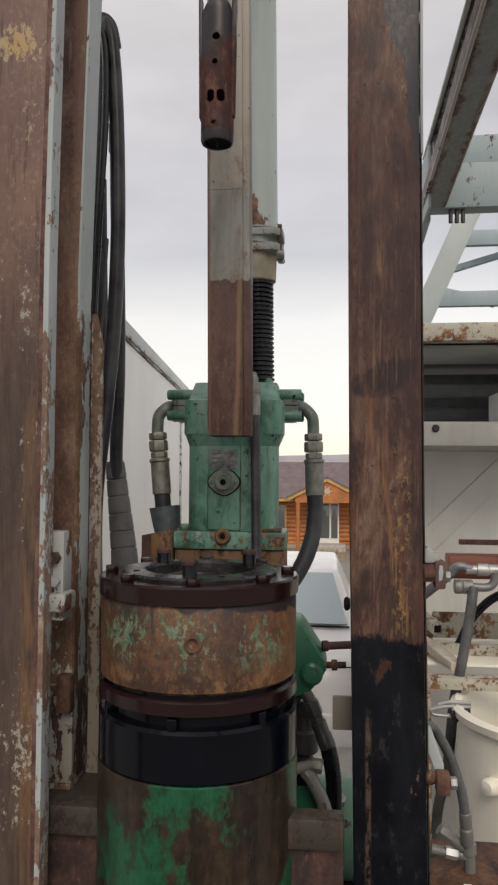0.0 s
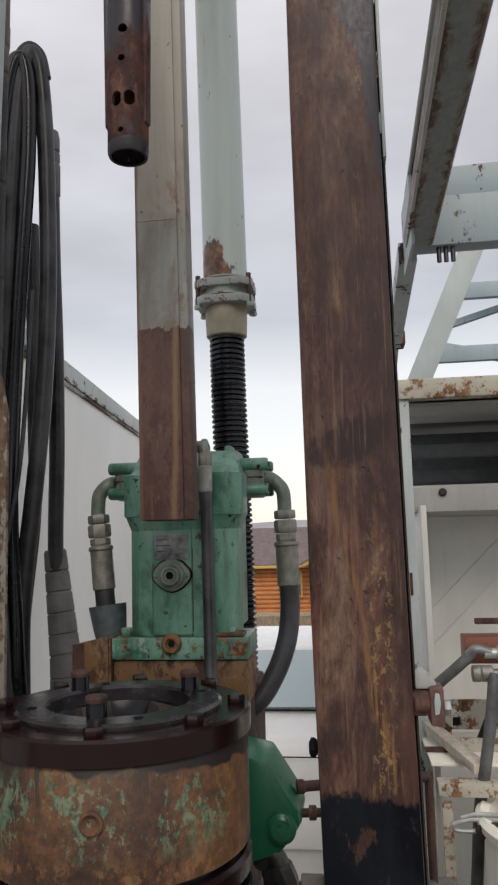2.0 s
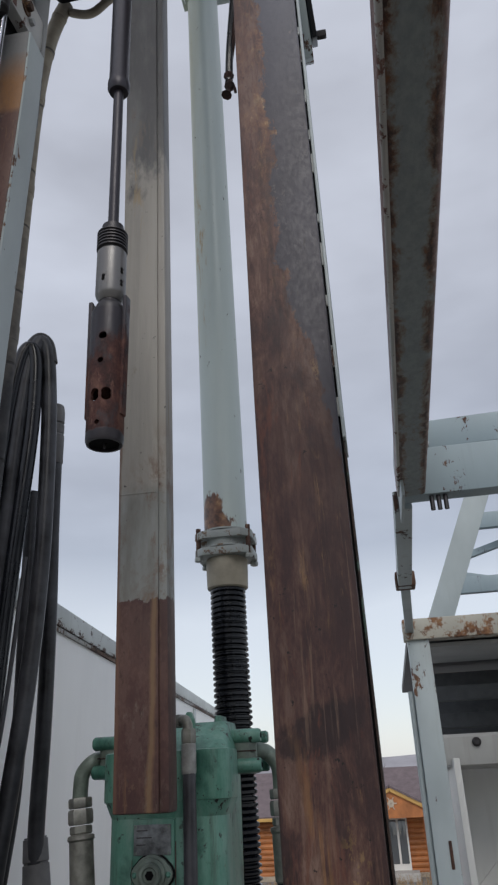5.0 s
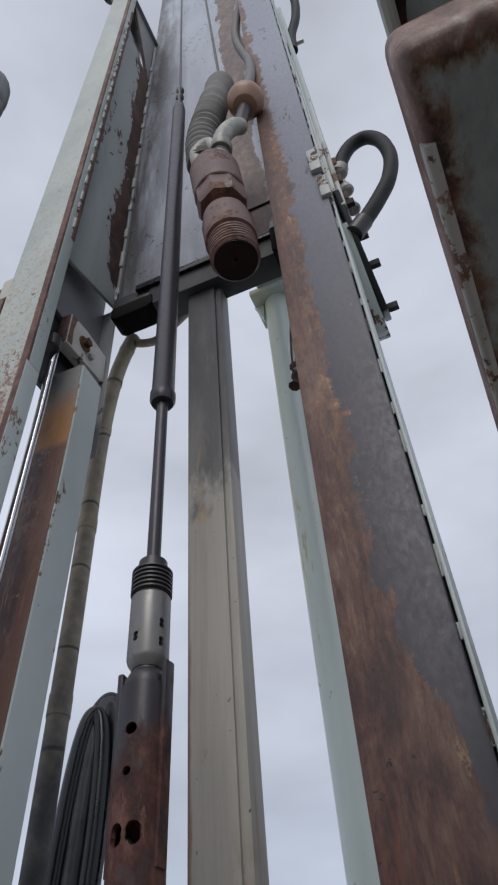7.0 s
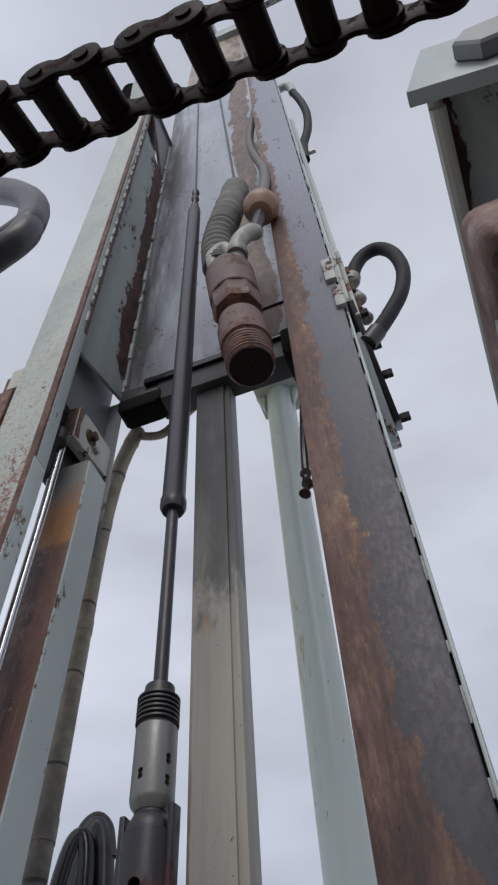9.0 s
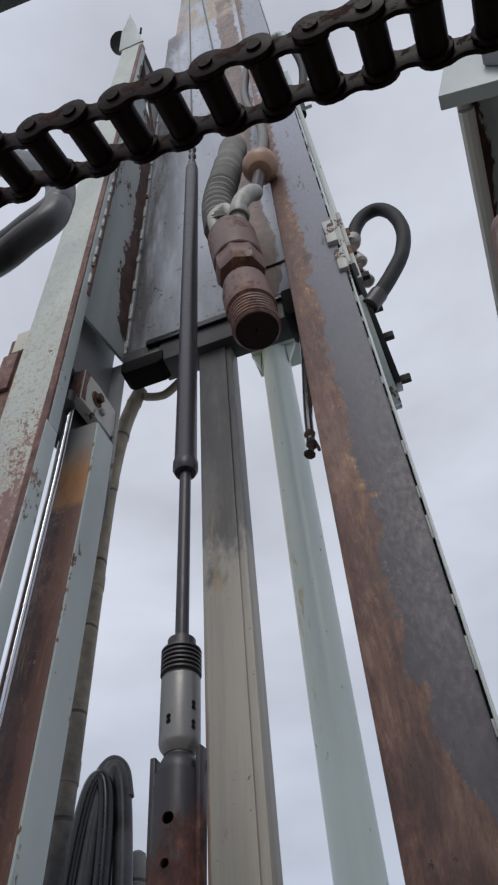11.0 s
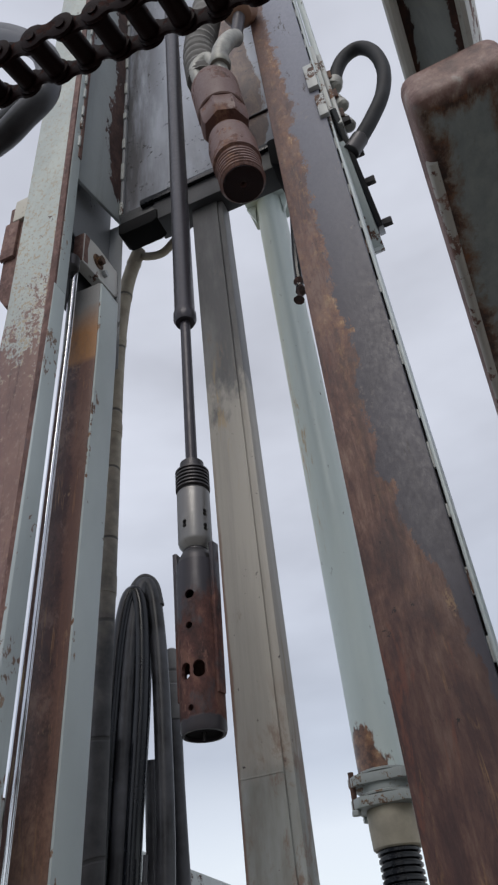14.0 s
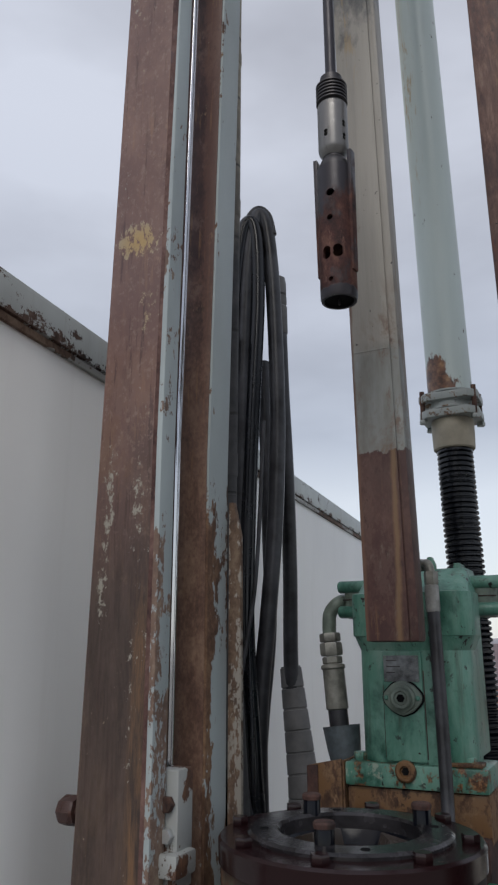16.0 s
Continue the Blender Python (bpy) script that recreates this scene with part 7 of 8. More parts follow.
def beam_under():
    """Underside of the tube: pink-brown worn rim, rust broken out inside it, grey-green in the middle."""
    k = Net("beam_underside")
    x, y = k.sep.outputs["X"], k.sep.outputs["Y"]
    u = k.maths("SUBTRACT", x, k.maths("MULTIPLY", k.maths("SUBTRACT", y, 0.9), 0.0235))
    off = k.maths("ABSOLUTE", k.maths("SUBTRACT", u, 0.361))
    off = k.maths("MAXIMUM", off, k.span(y, 0.893, 0.935, 0.044, 0.0))
    n = k.noise(13, 9, 0.72, (1, 0.6, 1), (2, 2, 2), 0.5)
    n2 = k.noise(60, 7, 0.74, (1, 0.6, 1), (6, 1, 0))
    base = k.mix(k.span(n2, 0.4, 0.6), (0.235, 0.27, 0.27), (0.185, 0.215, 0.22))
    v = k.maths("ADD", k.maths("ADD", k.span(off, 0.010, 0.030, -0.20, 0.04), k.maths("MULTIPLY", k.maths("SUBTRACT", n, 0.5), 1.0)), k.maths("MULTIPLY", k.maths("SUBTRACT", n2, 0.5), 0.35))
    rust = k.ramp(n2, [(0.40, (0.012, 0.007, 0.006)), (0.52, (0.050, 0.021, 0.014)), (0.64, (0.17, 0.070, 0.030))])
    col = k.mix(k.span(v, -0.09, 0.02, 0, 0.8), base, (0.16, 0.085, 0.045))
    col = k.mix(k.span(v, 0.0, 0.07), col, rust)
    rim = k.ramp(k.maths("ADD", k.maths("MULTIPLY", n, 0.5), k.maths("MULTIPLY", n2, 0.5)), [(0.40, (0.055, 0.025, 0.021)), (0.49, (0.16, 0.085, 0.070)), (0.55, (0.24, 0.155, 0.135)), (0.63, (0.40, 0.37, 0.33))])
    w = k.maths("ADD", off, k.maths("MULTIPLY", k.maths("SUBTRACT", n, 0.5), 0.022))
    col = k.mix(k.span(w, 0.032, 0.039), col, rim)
    k.bump(k.maths("ADD", n2, v), 0.4, 0.002)
    return k.done(col, 0.5)


def channel_inside():
    """Grey-green web of the upper channel with two ragged dark rust runs."""
    k = Net("channel_inside")
    x, y = k.sep.outputs["X"], k.sep.outputs["Y"]
    u = k.maths("SUBTRACT", x, k.maths("MULTIPLY", k.maths("SUBTRACT", y, 0.9), 0.0235))
    off = k.maths("ABSOLUTE", k.maths("SUBTRACT", u, 0.369))
    n = k.noise(30, 8, 0.72, (1, 0.4, 1), (2, 7, 2), 0.6)
    v = k.maths("ADD", k.span(off, 0.010, 0.021, -0.10, 0.06), k.maths("MULTIPLY", k.maths("SUBTRACT", n, 0.5), 0.7))
    col = k.mix(k.span(n, 0.4, 0.6), (0.34, 0.38, 0.38), (0.27, 0.305, 0.31))
    col = k.mix(k.span(v, -0.01, 0.01), col, k.ramp(n, [(0.45, (0.09, 0.035, 0.022)), (0.60, (0.022, 0.011, 0.010))]))
    k.bump(n, 0.3, 0.002)
    return k.done(col, 0.55)


M_under, M_inside = beam_under(), channel_inside()
M_flange = weathered("pale_flange", (0.46, 0.46, 0.43), 0.34, 11, seed=75, stretch=(1, 0.4, 1), tones=((0.05, 0.024, 0.02), (0.13, 0.065, 0.05), (0.24, 0.15, 0.12)))


def roll(bm, px, pz, deg=17):
    """The beam hangs a little rolled, its outer side lower."""
    m = Matrix.Translation((px, 0, pz)) @ Matrix.Rotation(radians(deg), 4, "Y") @ Matrix.Translation((-px, 0, -pz))
    bmesh.ops.transform(bm, matrix=m, verts=bm.verts)
    return bm


UX, UZ, LX, LZ = 0.338, 3.600, 0.3220, 3.445
for x0, x1 in ((0.338, 0.347), (0.396, 0.405)):
    part("beam_flange", skew(roll(box(x0, x1, 0.853, 2.64, 3.586, 3.655, 0.004), UX, UZ)), M_flange, frame_ob, "pale channel flange flaking to rust")
part("beam_web", skew(roll(box(0.347, 0.396, 0.853, 2.62, 3.600, 3.612, 0.001), UX, UZ)), M_inside, frame_ob, "grey-green web with dark rust runs")
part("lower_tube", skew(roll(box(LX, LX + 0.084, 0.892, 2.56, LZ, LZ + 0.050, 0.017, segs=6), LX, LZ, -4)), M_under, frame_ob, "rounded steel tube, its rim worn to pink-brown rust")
for y in (1.25, 2.45):
    part("beam_hanger", skew(box(0.352, 0.388, y, y + 0.03, 3.47, 3.62, 0.002)), M_flange, frame_ob)
jb = part("end_plate", roll(box(0.321, 0.421, 0.842, 0.853, 3.580, 3.677, 0.0015), 0.321, 3.58, 18), M_blue, frame_ob, "thick pale end plate")
part("bolt", hexnut((0.384, 0.842, 3.600), (0.384, 0.829, 3.600), 0.025), M_galv_dark, jb, "large grey hexagon bolt head")
part("joint_plate", box(0.360, 0.369, 2.40, 2.66, 3.40, 3.60, 0.002), M_blue, frame_ob)
part("rolled_edge", skew(tube([(0.340, 0.86, 3.585), (0.340, 2.62, 3.585)], 0.006, 10, 2)), M_flange, frame_ob, "pink-brown worn edge")
part("rolled_edge", skew(tube([(0.3262, 0.95, 3.4500), (0.3262, 2.54, 3.4500)], 0.0052, 16, 2)), M_flange, frame_ob, "pink-brown worn edge")
part("crossbar", bar((0.40, 2.62, 3.660), (1.9, 2.62, 3.700), 0.05, 0.095, 0.004), M_truss, frame_ob, "pale blue cross bar")
part("crossbar", bar((0.37, 2.585, 3.524), (1.9, 2.585, 3.535), 0.07, 0.150, 0.004), M_truss, frame_ob, "pale blue cross bar")
for bx in (0.455, 0.475, 0.495):
    part("stud", cyl((bx, 2.57, 3.405), (bx, 2.57, 3.455), 0.007, 10), M_dark, frame_ob)
part("bolt_tail", cyl((0.42, 2.56, 3.615), (0.47, 2.56, 3.612), 0.011, 10), M_galv, frame_ob)
leg = part("leg", bar((0.372, 2.64, 3.47), (0.382, 3.5, 3.415), 0.055, 0.065, 0.005), M_blue_worn, frame_ob, "sloping rusted leg of the frame")
part("leg_clamp", box(0.345, 0.425, 3.44, 3.54, 3.385, 3.445, 0.008), M_rust, leg)
part("leg_foot", bar((0.385, 3.54, 3.415), (0.405, 4.2, 3.33), 0.04, 0.04, 0.004), M_blue, leg)
part("brace", bar((0.545, 5.0, 3.33), (1.115, 5.0, 4.62), 0.05, 0.140, 0.005), M_blue, frame_ob, "broad pale sloping brace")
for i, (a, b, w) in enumerate(TRUSS):
    a, b = (a[0], a[1] + 0.09 * i, a[2]), (b[0], b[1] + 0.09 * i, b[2])
    part("truss_member", bar(a, b, 0.06, w, 0.005), M_truss, frame_ob, "pale blue truss member")
part("truss_post", bar((2.5, 5.90, 3.3), (2.5, 5.90, 4.7), 0.1, 0.1, 0.005), M_blue, frame_ob)

# ---- tool shed unit behind, on the right ----
shed = thing("shelter_cabin", (1.0, 4.8, 0.0), "grey panelled rig cabin with a pale rusty eave beam", "cabin")
part("eave_beam", box(0.372, 3.2, 4.16, 4.26, 3.283, 3.383, 0.008), M_cream_rust, shed, "pale eave beam flaking to rust")
part("corner_post", box(0.388, 0.492, 4.18, 4.26, 0.0, 3.283, 0.006), M_blue_worn, shed, "pale blue corner post with chips")
part("post_slot", box(0.452, 0.466, 4.174, 4.182, 2.31, 2.42, 0.003), M_rust, shed)
part("post_tube", cyl((0.375, 4.22, 0.0), (0.375, 4.22, 3.05), 0.014, 14), M_blue, shed)
part("wall_panel", box(0.56, 3.2, 5.0, 5.05, 0.0, 2.75, 0.003), M_greywall, shed, "flat grey wall panel")
part("side_wall", box(0.53, 0.56, 4.28, 5.05, 0.0, 2.75, 0.003), M_greywall, shed)
part("wall_brace", prism([(0.600, 1.927), (0.600, 2.130), (1.80, 3.310), (1.80, 3.111)], 4.986, 5.0, bev=0.004), M_greywall, shed, "diagonal grey brace")
for rz in (1.55, 1.78, 1.95):
    part("wall_rivet", lathe([(0.010, 0), (0.009, 0.004), (0.001, 0.006)], (0.578, 4.984, rz), (0.578, 4.0, rz), 12), M_galv, shed)
part("wall_post", box(0.560, 0.588, 4.984, 5.0, 0.4, 2.74, 0.003), M_greywall, shed, "narrow grey edge trim")
part("gutter_plate", prism([(4.40, 2.845), (4.42, 2.86), (4.95, 2.74), (4.95, 2.70), (4.40, 2.72)], 0.50, 3.2, plane="yz", bev=0.004), M_lintel, shed, "dull sloping lintel plate")
part("lintel_bolt", lathe([(0.02, 0), (0.022, 0.01), (0.012, 0.02)], (0.66, 4.40, 2.82), (0.66, 4.0, 2.80), 14), M_dark, shed)
part("roof_slab", box(0.40, 3.2, 4.262, 7.2, 3.32, 3.37, 0.004), M_darkroof, shed, "dark roof over the cabin")
part("soffit", box(0.495, 3.2, 4.262, 4.88, 3.255, 3.275, 0.003), M_lintel, shed, "dull pale soffit board behind the eave")
for i, (yy, zz) in enumerate(((4.98, 3.10), (5.28, 2.97))):
    part("roof_rib", box(0.48, 3.2, yy, yy + 0.10, zz - 0.04, zz + 0.04, 0.006), M_darkroof, shed)
part("back_board", box(0.48, 3.2, 5.6, 5.64, 2.6, 3.28, 0.003), M_darkroof, shed)
part("ceiling_box", box(1.08, 1.6, 4.45, 5.0, 2.85, 3.06, 0.01), M_greywall, shed)

# ---- rack, valves and tank in front of the cabin ----
rack = thing("steel_rack", (0.8, 3.7, 0.0), "rusty painted angle-iron rack with boards on it", "rack")
part("front_rail", box(0.47, 2.0, 3.54, 3.56, 1.585, 1.635, 0.003), M_cream_rust, rack, "rusty front rail")
part("front_lip", box(0.47, 2.0, 3.56, 3.62, 1.628, 1.636, 0.001), M_cream_rust, rack)
part("back_rail", box(0.62, 2.0, 4.26, 4.28, 1.66, 1.80, 0.003), M_cream_rust, rack, "rusty tray edge")
part("tray_floor", box(0.47, 2.0, 3.78, 4.28, 1.63, 1.642, 0.002), M_cream, rack)
part("tray_side", box(0.62, 2.0, 3.95, 3.97, 1.64, 1.70, 0.003), M_cream_rust, rack)
for bx in (0.5, 1.9):
    for by in (3.56, 4.26):
        part("rack_leg", box(bx - 0.02, bx + 0.02, by - 0.02, by + 0.02, 0.0, 1.56, 0.003), M_cream_rust, rack)
for a, b, w, lab in (((0.50, 4.2, 1.70), (0.645, 3.60, 1.675), 0.06, "weathered board end with rusty tip"), ((1.02, 4.2, 1.84), (1.18, 3.9, 1.80), 0.08, "pale board end resting on the rack")):
    solo("timber_board", bar(a, b, w, 0.040, 0.004), M_wood, ((a[0] + b[0]) / 2, (a[1] + b[1]) / 2, min(a[2], b[2]) - 0.017), lab, "board", "boards on the rack")

sq = thing("square_tube", (0.59, 4.1, 1.70), "short pale square steel tube lying on the rack", "tube")
part("wall", bar((0.530, 4.32, 1.795), (0.612, 4.00, 1.762), 0.052, 0.052, 0.003), M_cream_rust, sq, "pale painted wall with rust at the end")
part("hollow_end", bar((0.611, 4.003, 1.7622), (0.6128, 3.997, 1.7618), 0.036, 0.036, 0.001), M_bump, sq, "dark open end")
part("tube_foot", box(0.54, 0.60, 4.08, 4.20, 1.642, 1.752, 0.003), M_cream_rust, sq)
bt = thing("flat_bar", (0.47, 3.95, 1.642), "small brown flat bar lying on the rack tray", "bar")
part("bar", bar((0.46, 3.95, 1.652), (0.56, 3.95, 1.652), 0.03, 0.018, 0.003), M_rust, bt)

vm = thing("valve_manifold", (0.8, 3.72, 1.64), "grey galvanised pipe fittings on a red-brown valve block", "valve manifold")
part("valve_block", box(0.635, 1.3, 3.76, 3.90, 2.055, 2.165, 0.006), M_redpaint, vm, "red-brown valve block")
part("stand", box(0.95, 1.15, 3.78, 3.90, 1.64, 2.06, 0.006), M_blue_rust, vm)
part("lever_bar", box(0.68, 1.2, 3.74, 3.77, 2.222, 2.246, 0.004), M_rust_dark, vm, "dark lever bar")
part("lever_bar", box(0.86, 1.3, 3.70, 3.73, 2.19, 2.212, 0.004), M_rust_dark, vm, "dark lever bar")
part("elbow", tube([(0.64, 3.70, 2.10), (0.665, 3.69, 2.125), (0.70, 3.69, 2.12), (0.73, 3.69, 2.11)], 0.022, 14, 6), M_galv_dark, vm, "grey elbow")
part("pipe_run", lathe([(0.022, 0), (0.022, 0.05), (0.03, 0.052), (0.03, 0.10), (0.026, 0.105), (0.026, 0.19), (0.032, 0.192), (0.032, 0.23)], (0.70, 3.69, 2.11), (1.3, 3.69, 2.115), 20), M_galv, vm)
part("tee", tube([(0.66, 3.68, 2.03), (0.72, 3.68, 2.03), (0.80, 3.68, 2.03), (0.83, 3.68, 2.06), (0.83, 3.68, 2.10)], 0.020, 14, 6), M_galv_dark, vm)
part("coupling", lathe([(0.03, 0), (0.034, 0.004), (0.034, 0.03), (0.03, 0.034), (0.034, 0.04), (0.034, 0.08), (0.03, 0.084)], (0.645, 3.68, 2.03), (0.8, 3.68, 2.03), 20), M_fit, vm)
part("suction_hose", tube([(0.645, 3.70, 2.10), (0.55, 3.70, 2.02), (0.45, 3.72, 1.94), (0.36, 3.76, 1.90), (0.2, 3.8, 1.7)], 0.023, 16, 8), M_hose_dusty, vm, "dusty grey hose leading away")
part("down_hose", tube([(0.728, 3.66, 2.03), (0.715, 3.63, 1.96), (0.690, 3.61, 1.82), (0.660, 3.60, 1.67), (0.628, 3.60, 1.50), (0.595, 3.60, 1.18), (0.545, 3.60, 0.92), (0.52, 3.60, 0.0)], 0.024, 16, 8), M_hose_dusty, vm, "dusty grey hose going down")
part("loop_hose", tube([(1.3, 3.9, 2.0), (0.95, 3.92, 1.97), (0.80, 3.95, 1.86), (0.72, 3.98, 1.70), (0.70, 3.98, 1.66)], 0.022, 14, 8), M_rubber, vm)

tank = thing("water_tank", (1.05, 3.35, 0.0), "cream plastic water tank with a round knob and rolled rim", "water tank")
part("shell", lathe([(0.43, 0.0), (0.455, 0.02), (0.42, 1.50), (0.445, 1.52), (0.45, 1.55), (0.43, 1.565), (0.40, 1.55), (0.38, 0.4), (0.001, 0.4)], (1.04, 3.42, 0.0), (1.04, 3.42, 5), 64, closed=False), M_cream, tank)
part("knob", lathe([(0.022, 0), (0.026, 0.01), (0.036, 0.03), (0.036, 0.06), (0.026, 0.075), (0.001, 0.08)], (0.730, 3.16, 1.33), (0.635, 3.08, 1.33), 22), M_cream, tank, "round cream knob")
cl = thing("wire_clamp", (0.6, 3.40, 1.49), "pale bent wire clamp with a dark hook on the tank rim", "clamp")
part("wire", tube([(0.70, 3.42, 1.53), (0.60, 3.40, 1.535), (0.54, 3.40, 1.52), (0.53, 3.40, 1.51), (0.545, 3.40, 1.497), (0.62, 3.40, 1.495), (0.70, 3.41, 1.50)], 0.009, 10, 8), M_galv, cl)
part("wire", tube([(0.70, 3.42, 1.545), (0.62, 3.40, 1.555), (0.56, 3.40, 1.54)], 0.008, 10, 8), M_galv, cl)
part("hook", tube([(0.69, 3.37, 1.53), (0.64, 3.37, 1.525), (0.615, 3.37, 1.51), (0.635, 3.37, 1.48)], 0.009, 10, 8), M_rust_dark, cl)
cl.location.x -= 0.03
cl.location.z += 0.02

fh = thing("drain_hose", (0.35, 1.9, 0.92), "dark hose with grey pipe fittings beside the tank", "hose")
part("hose", tube([(0.262, 1.85, 1.99), (0.300, 1.98, 1.945), (0.337, 2.09, 1.892), (0.374, 2.10, 1.824), (0.402, 2.10, 1.741), (0.416, 2.11, 1.665)], 0.0130, 16, 8), M_hose_dusty, fh)
part("crimp", lathe([(0.014, 0), (0.0165, 0.003), (0.0165, 0.040), (0.0145, 0.044), (0.0175, 0.048), (0.0175, 0.085), (0.015, 0.09)], (0.415, 2.11, 1.680), (0.422, 2.12, 1.58), 20), M_fit_dull, fh, "grey crimped end")
part("tee", tube([(0.350, 2.13, 1.622), (0.385, 2.13, 1.598), (0.432, 2.13, 1.566)], 0.0150, 14, 6), M_fit_dull, fh, "grey pipe fitting")
part("tee_nut", hexnut((0.352, 2.13, 1.620), (0.380, 2.13, 1.602), 0.0185), M_fit_dull, fh)
part("tee", tube([(0.330, 2.13, 1.568), (0.372, 2.13, 1.562), (0.436, 2.13, 1.552)], 0.0130, 14, 6), M_fit_dull, fh, "grey pipe fitting")
part("tee_nut", hexnut((0.366, 2.13, 1.563), (0.398, 2.13, 1.558), 0.0165), M_galv, fh)
part("stem", lathe([(0.016, 0), (0.020, 0.004), (0.020, 0.03), (0.015, 0.034), (0.015, 0.10)], (0.426, 2.13, 1.592), (0.432, 2.13, 1.49), 18), M_fit_dull, fh)
part("support", box(0.30, 0.56, 2.08, 2.30, 0.92, 1.515, 0.006), M_rust, fh, "rusty brown base plate")
part("tag", box(0.405, 0.425, 2.075, 2.081, 1.495, 1.508, 0.001), M_white, fh)

# ---- white cargo box on the left ----
van = thing("cargo_box", (-2.1, 4.7, 0.0), "large white cargo box with a chipped pale top rail", "cargo box")
W0, W1 = (-0.751, 1.15), (-1.390, 8.20)
tilt = math.atan2(W1[0] - W0[0], W1[1] - W0[1])


def van_box(u0, u1, v0, v1, z0, z1, bev):
    """u: outwards from the visible wall, v: along it."""
    bm = box(u0, u1, v0, v1, z0, z1, bev)
    m = Matrix.Translation((W0[0], W0[1], 0)) @ Matrix.Rotation(-tilt, 4, "Z")
    bmesh.ops.transform(bm, matrix=m, verts=bm.verts)
    return bm


VL = 7.08
M_lip = weathered("rusty_rail_lip", (0.30, 0.30, 0.28), 0.66, 9, seed=44, stretch=(1, 0.3, 1), tones=((0.03, 0.018, 0.013), (0.10, 0.06, 0.04), (0.20, 0.14, 0.10)))
part("side_wall", van_box(-2.4, 0.0, 0.0, VL, 0.0, 3.245, 0.004), M_white, van, "smooth white side panel")
part("top_rail", van_box(-2.4, 0.016, -0.02, VL + 0.02, 3.250, 3.328, 0.008), M_alu, van, "pale chipped top rail")
part("rail_lip", van_box(0.0, 0.010, 0.0, VL, 3.232, 3.249, 0.003), M_lip, van, "rusty lip below the rail")
part("corner_post", van_box(-0.10, 0.012, 5.16, 5.25, 0.0, 3.221, 0.004), M_alu, van)

# ---- white car ----
car = thing("parked_car", (0.1, 7.3, 0.0), "white parked car with sky reflection coloured into its rear glass", "car")


def car_shell():
    bm = bmesh.new()
    prof = [(5.95, 0.16), (5.90, 0.55), (5.93, 0.80), (5.99, 0.93), (6.15, 0.985), (6.72, 1.03), (9.1, 1.02), (10.15, 0.86), (10.28, 0.55), (10.22, 0.3)]
    ws = [0.80, 0.86, 0.88, 0.87, 0.85, 0.84, 0.84, 0.82, 0.84, 0.80]
    left = [bm.verts.new((0.2 - w, y, z)) for (y, z), w in zip(prof, ws)]
    right = [bm.verts.new((0.2 + w, y, z)) for (y, z), w in zip(prof, ws)]
    for k in range(len(prof) - 1):
        bm.faces.new((left[k], right[k], right[k + 1], left[k + 1]))
    bm.faces.new(left[::-1]), bm.faces.new(right)
    bm.faces.new((left[-1], right[-1], right[0], left[0]))
    bmesh.ops.recalc_face_normals(bm, faces=bm.faces)
    bmesh.ops.bevel(bm, geom=bm.edges[:], offset=0.05, segments=3, affect="EDGES", profile=0.6)
    return bm


part("body", car_shell(), M_car, car, "glossy white body")


def slab(quad, thick, bm=None):
    bm = bm or bmesh.new()
    vs = [Vector(q) for q in quad]
    n = (vs[1] - vs[0]).cross(vs[3] - vs[0]).normalized() * thick
    a, b = [bm.verts.new(v) for v in vs], [bm.verts.new(v + n) for v in vs]
    bm.faces.new(a), bm.faces.new(b[::-1])
    for k in range(4):
        bm.faces.new((a[k], b[k], b[(k + 1) % 4], a[(k + 1) % 4]))
    return bm


cab = bmesh.new()
low = [(-0.56, 6.60, 1.0), (0.96, 6.60, 1.0), (0.96, 9.2, 1.0), (-0.56, 9.2, 1.0)]
high = [(-0.36, 7.30, 1.40), (0.76, 7.30, 1.40), (0.74, 8.5, 1.44), (-0.34, 8.5, 1.44)]
lo = [cab.verts.new(p) for p in low]
hi = [cab.verts.new(p) for p in high]
cab.faces.new(lo[::-1]), cab.faces.new(hi)
for k in range(4):
    cab.faces.new((lo[k], lo[(k + 1) % 4], hi[(k + 1) % 4], hi[k]))
bmesh.ops.bevel(cab, geom=cab.edges[:], offset=0.07, segments=4, affect="EDGES", profile=0.6)
part("cabin", cab, M_car, car)
part("rear_glass", slab([(-0.44, 6.66, 1.055), (0.84, 6.66, 1.055), (0.70, 7.22, 1.375), (-0.30, 7.22, 1.375)], 0.012), M_glass, car, "rear glass, pale blue for the sky reflected in it")
part("glass_seal", bar((-0.46, 6.645, 1.045), (0.86, 6.645, 1.045), 0.02, 0.012, 0.003), M_rubber, car)
part("bumper", box(-0.66, 1.06, 5.86, 5.98, 0.38, 0.60, 0.04), M_car, car)
part("lid_seam", box(-0.60, 1.0, 5.915, 5.925, 0.905, 0.912, 0.001), M_rubber, car)
for sx in (-0.56, 0.86):
    part("tail_light", box(sx, sx + 0.10, 5.90, 5.96, 0.70, 0.88, 0.01), plain("red_lens", (0.25, 0.02, 0.02), 0.2), car, "red tail light")
for sx in (-0.60, 0.86):
    for sy in (6.75, 9.45):
        wh = part("wheel", lathe([(0.20, 0), (0.31, 0.01), (0.33, 0.05), (0.33, 0.15), (0.31, 0.19), (0.20, 0.2)], (sx - 0.03, sy, 0.33), (sx + 1, sy, 0.33), 32), M_rubber, car)
        part("rim", cyl((sx - 0.035, sy, 0.33), (sx + 0.175, sy, 0.33), 0.20, 24, 0.01), M_bright, wh)

car.scale = (0.9, 1.0, 1.15)
car.location.x -= 0.55

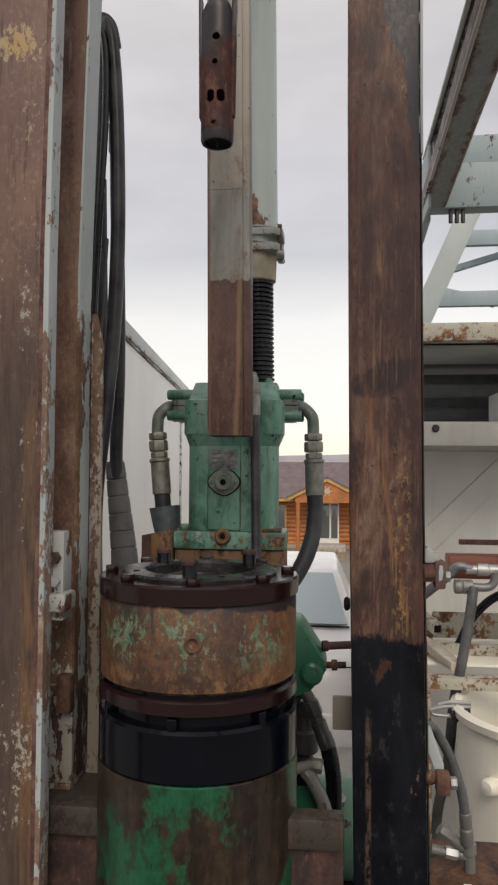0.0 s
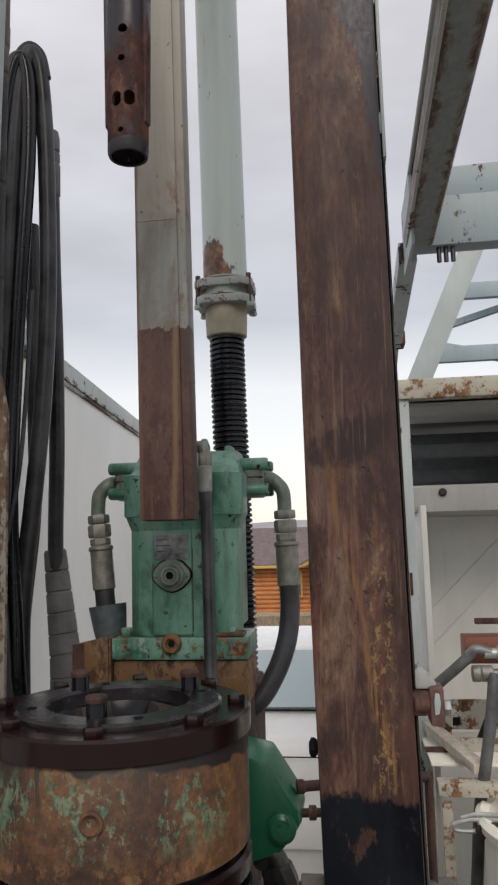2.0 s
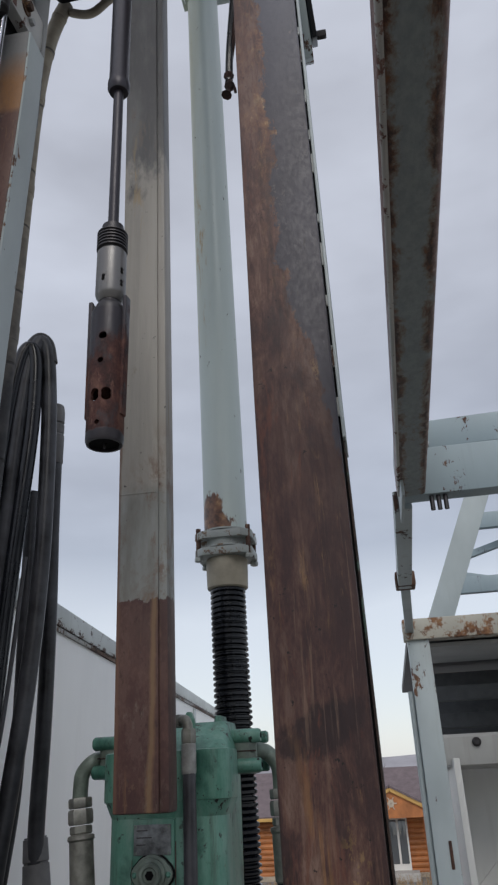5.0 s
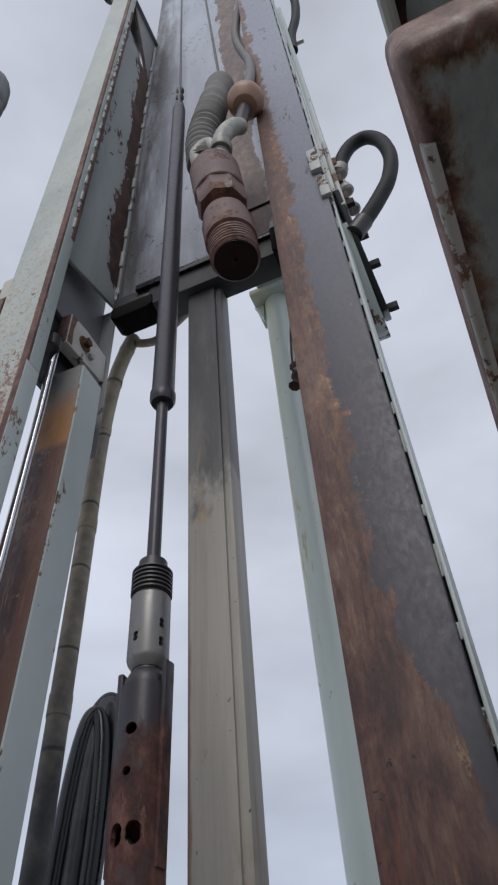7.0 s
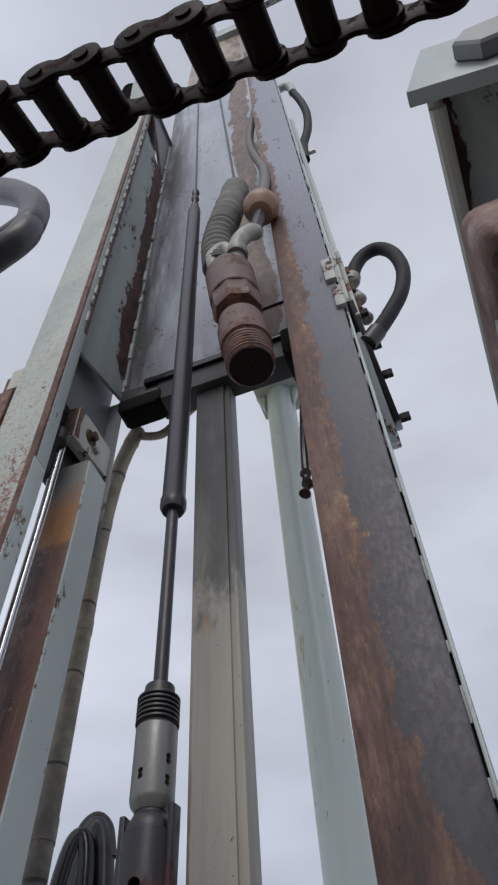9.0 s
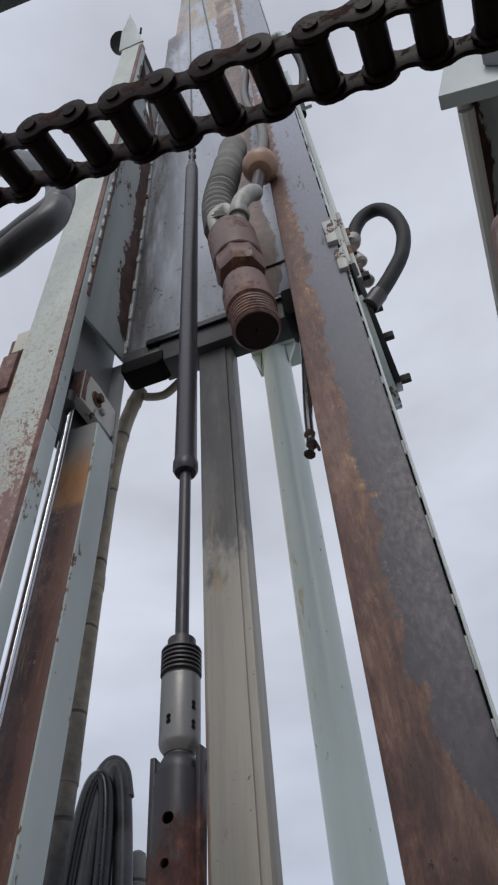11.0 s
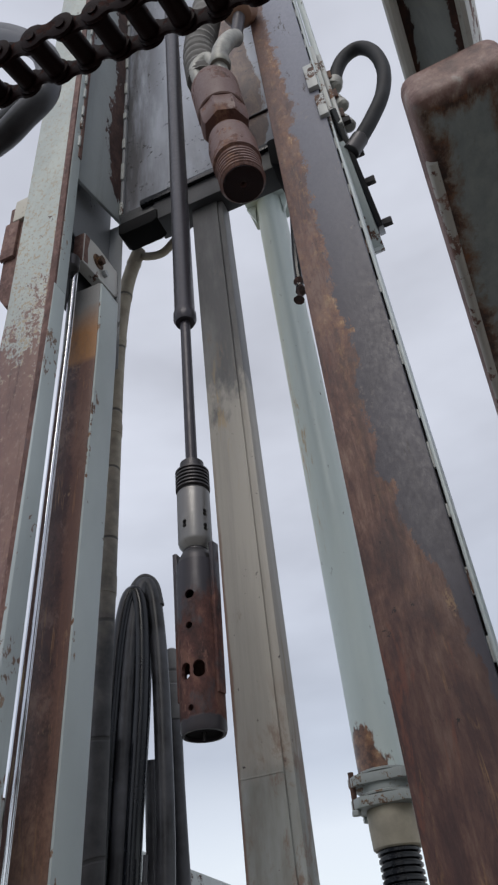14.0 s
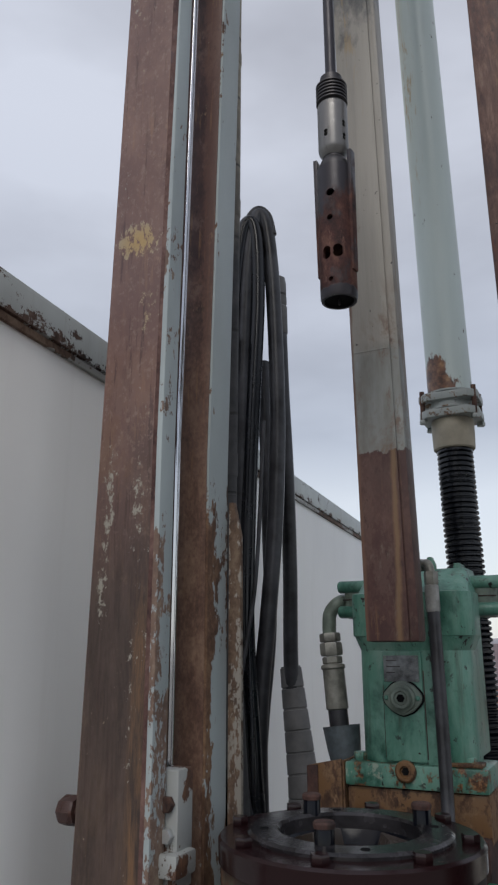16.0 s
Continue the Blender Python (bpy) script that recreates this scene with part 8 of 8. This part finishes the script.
# ---- log house ----
HY, HF = 42.0, -1.62
house = thing("log_house", (-2.0, HY + 3, -1.9), "orange log house with a grey shingle roof and white entrance doors", "house")
M_log = plain("orange_log", (0.42, 0.155, 0.05), 0.55, 0, 0.35, 1.2)
M_trim = plain("yellow_wood_trim", (0.55, 0.33, 0.10), 0.5, 0, 0.15, 2)
M_roof = plain("brown_shingle", (0.16, 0.125, 0.13), 0.85, 0, 0.25, 3)
M_door = plain("white_door", (0.78, 0.76, 0.72), 0.4, 0, 0.04, 4)
for i in range(10):
    zc = HF - 0.05 + 0.22 * i
    part("log", lathe([(0.10, 0), (0.125, 0.02), (0.125, 13.98), (0.10, 14)], (-10.2, HY + 0.4, zc), (9, HY + 0.4, zc), 10), M_log, house)
part("wall_core", box(-10.0, 3.8, HY + 0.42, HY + 7.5, -1.95, 0.65, 0.0), M_log, house)
part("foundation", box(-10.1, 3.9, HY + 0.1, HY + 7.5, -2.1, -1.72, 0.01), plain("tan_stone_base", (0.40, 0.33, 0.25), 0.9), house)
roof = bmesh.new()
slab([(-11, HY - 0.35, 0.52), (5, HY - 0.35, 0.52), (5, HY + 4.0, 2.35), (-11, HY + 4.0, 2.35)], 0.14, roof)
slab([(5, HY + 8.4, 0.52), (-11, HY + 8.4, 0.52), (-11, HY + 4.0, 2.35), (5, HY + 4.0, 2.35)], 0.14, roof)
part("roof", roof, M_roof, house, "brown-grey shingle roof", smooth=False)
part("gutter", box(-11, 5, HY - 0.42, HY - 0.34, 0.46, 0.60, 0.01), M_trim, house)
part("gable_wall", prism([(-1.55, 0.45), (1.9, 0.45), (1.9, 0.75), (0.18, 1.50), (-1.55, 0.72)], HY - 1.2, HY + 2.6), M_log, house, "orange gable over the entrance")
for s in (-1, 1):
    part("gable_board", bar((0.18, HY - 1.25, 1.58), (0.18 + s * 2.15, HY - 1.25, 0.60), 0.12, 0.16, 0.01), M_trim, house, "yellow gable board")
    g = bmesh.new()
    e = 0.18 + s * 2.2
    q = [(0.18, HY - 1.35, 1.66), (e, HY - 1.35, 0.66), (e, HY + 2.6, 0.66), (0.18, HY + 2.6, 1.66)]
    slab(q if s > 0 else q[::-1], 0.09, g)
    part("gable_roof", g, M_roof, house, "brown-grey shingle roof", smooth=False)
orn = part("gable_ornament", lathe([(0.16, 0), (0.16, 0.02)], (0.2, HY - 1.22, 1.02), (0.2, HY - 3, 1.02), 8), plain("pale_ornament", (0.5, 0.42, 0.33), 0.6), house, "pale star ornament")
for k in range(6):
    a = math.pi * k / 3
    part("ornament_ray", bar((0.2, HY - 1.23, 1.02), (0.2 + 0.27 * math.cos(a), HY - 1.23, 1.02 + 0.27 * math.sin(a)), 0.03, 0.05, 0.0), plain("pale_ornament_ray", (0.5, 0.42, 0.33), 0.6), orn)
ent = part("entrance", box(-0.72, 0.86, HY + 0.05, HY + 0.2, HF, 0.52, 0.01), M_door, house, "white entrance doors with side glass")
for x0, x1 in ((-0.62, -0.38), (-0.28, 0.02 + 0.3), (0.42, 0.78)):
    part("pane", box(x0, x1, HY + 0.02, HY + 0.06, HF + 0.25, 0.34, 0.01), M_pane, ent)
for x0, x1 in ((-3.05, -2.2),):
    wdw = part("window", box(x0 - 0.1, x1 + 0.1, HY + 0.18, HY + 0.30, -1.0, 0.28, 0.01), M_trim, house, "window in a yellow wooden frame")
    part("pane", box(x0, x1, HY + 0.15, HY + 0.2, -0.9, 0.18, 0.01), M_pane, wdw)
for i in range(4):
    part("porch_step", box(-1.0, 1.2, HY - 1.2 - 0.35 * i, HY + 0.1, HF - 0.17 * (i + 1), HF - 0.17 * i, 0.01), plain("concrete_step", (0.42, 0.40, 0.37), 0.85), house)
for px in (-1.4, 1.75):
    part("porch_post", cyl((px, HY - 1.1, -2.0), (px, HY - 1.1, 0.5), 0.11, 14), M_log, house)


house.scale = (1.0, 1.0, 1.12)
house.location.x -= 0.25


def bare_tree(x, y, z, h, seed):
    rng = random.Random(seed)
    tr = thing("bare_tree", (x, y, z), "bare grey-brown winter tree beyond the house", "tree", "bare trees")
    M = M_twig
    trunk = bmesh.new()
    crown = bmesh.new()

    def grow(bm, p, d, length, r, depth):
        q = p + d * length
        lathe([(r, 0), (r * 0.7, length)], p, q, 6 if depth < 2 else 4, bm)
        if depth >= 5:
            return
        for k in range(3 if depth else 4):
            nd = (d + Vector((rng.uniform(-1, 1), rng.uniform(-1, 1), rng.uniform(-0.25, 0.7))) * 0.75).normalized()
            grow(crown, q - d * length * rng.uniform(0, 0.35), nd, length * rng.uniform(0.6, 0.8), r * 0.58, depth + 1)
    grow(trunk, Vector((x, y, z)), Vector((0, 0, 1)), h * 0.3, h * 0.022, 0)
    part("trunk", trunk, M, tr)
    part("crown", crown, M, tr)


M_twig = plain("grey_bark", (0.19, 0.16, 0.15), 0.9, 0, 0.2, 4)
for i, (x, y, h) in enumerate(((-3.4, 60, 5.8), (-1.1, 58, 7.4), (3.5, 63, 6.0), (-8, 66, 6.5), (7.5, 60, 6.4))):
    bare_tree(x, y, -2.2, h, i + 5)


def scrub():
    rng = random.Random(3)
    bm = bmesh.new()
    for i in range(900):
        x, y = rng.uniform(-6, 6), rng.uniform(33, 40.3)
        z = -1.95 + 0.0
        for k in range(3):
            a = rng.uniform(0, 6.28)
            hgt, lean = rng.uniform(0.15, 0.55), rng.uniform(0.05, 0.25)
            v0 = bm.verts.new((x - 0.02, y, z))
            v1 = bm.verts.new((x + 0.02, y, z))
            v2 = bm.verts.new((x + lean * math.cos(a), y + lean * math.sin(a), z + hgt))
            bm.faces.new((v0, v1, v2))
    return bm


tagged(mesh_of("dry_scrub", scrub(), plain("dry_grass", (0.30, 0.21, 0.12), 0.9, 0, 0.35, 3)), "tufts of dry brown grass before the house", "dry grass", kind="stuff")
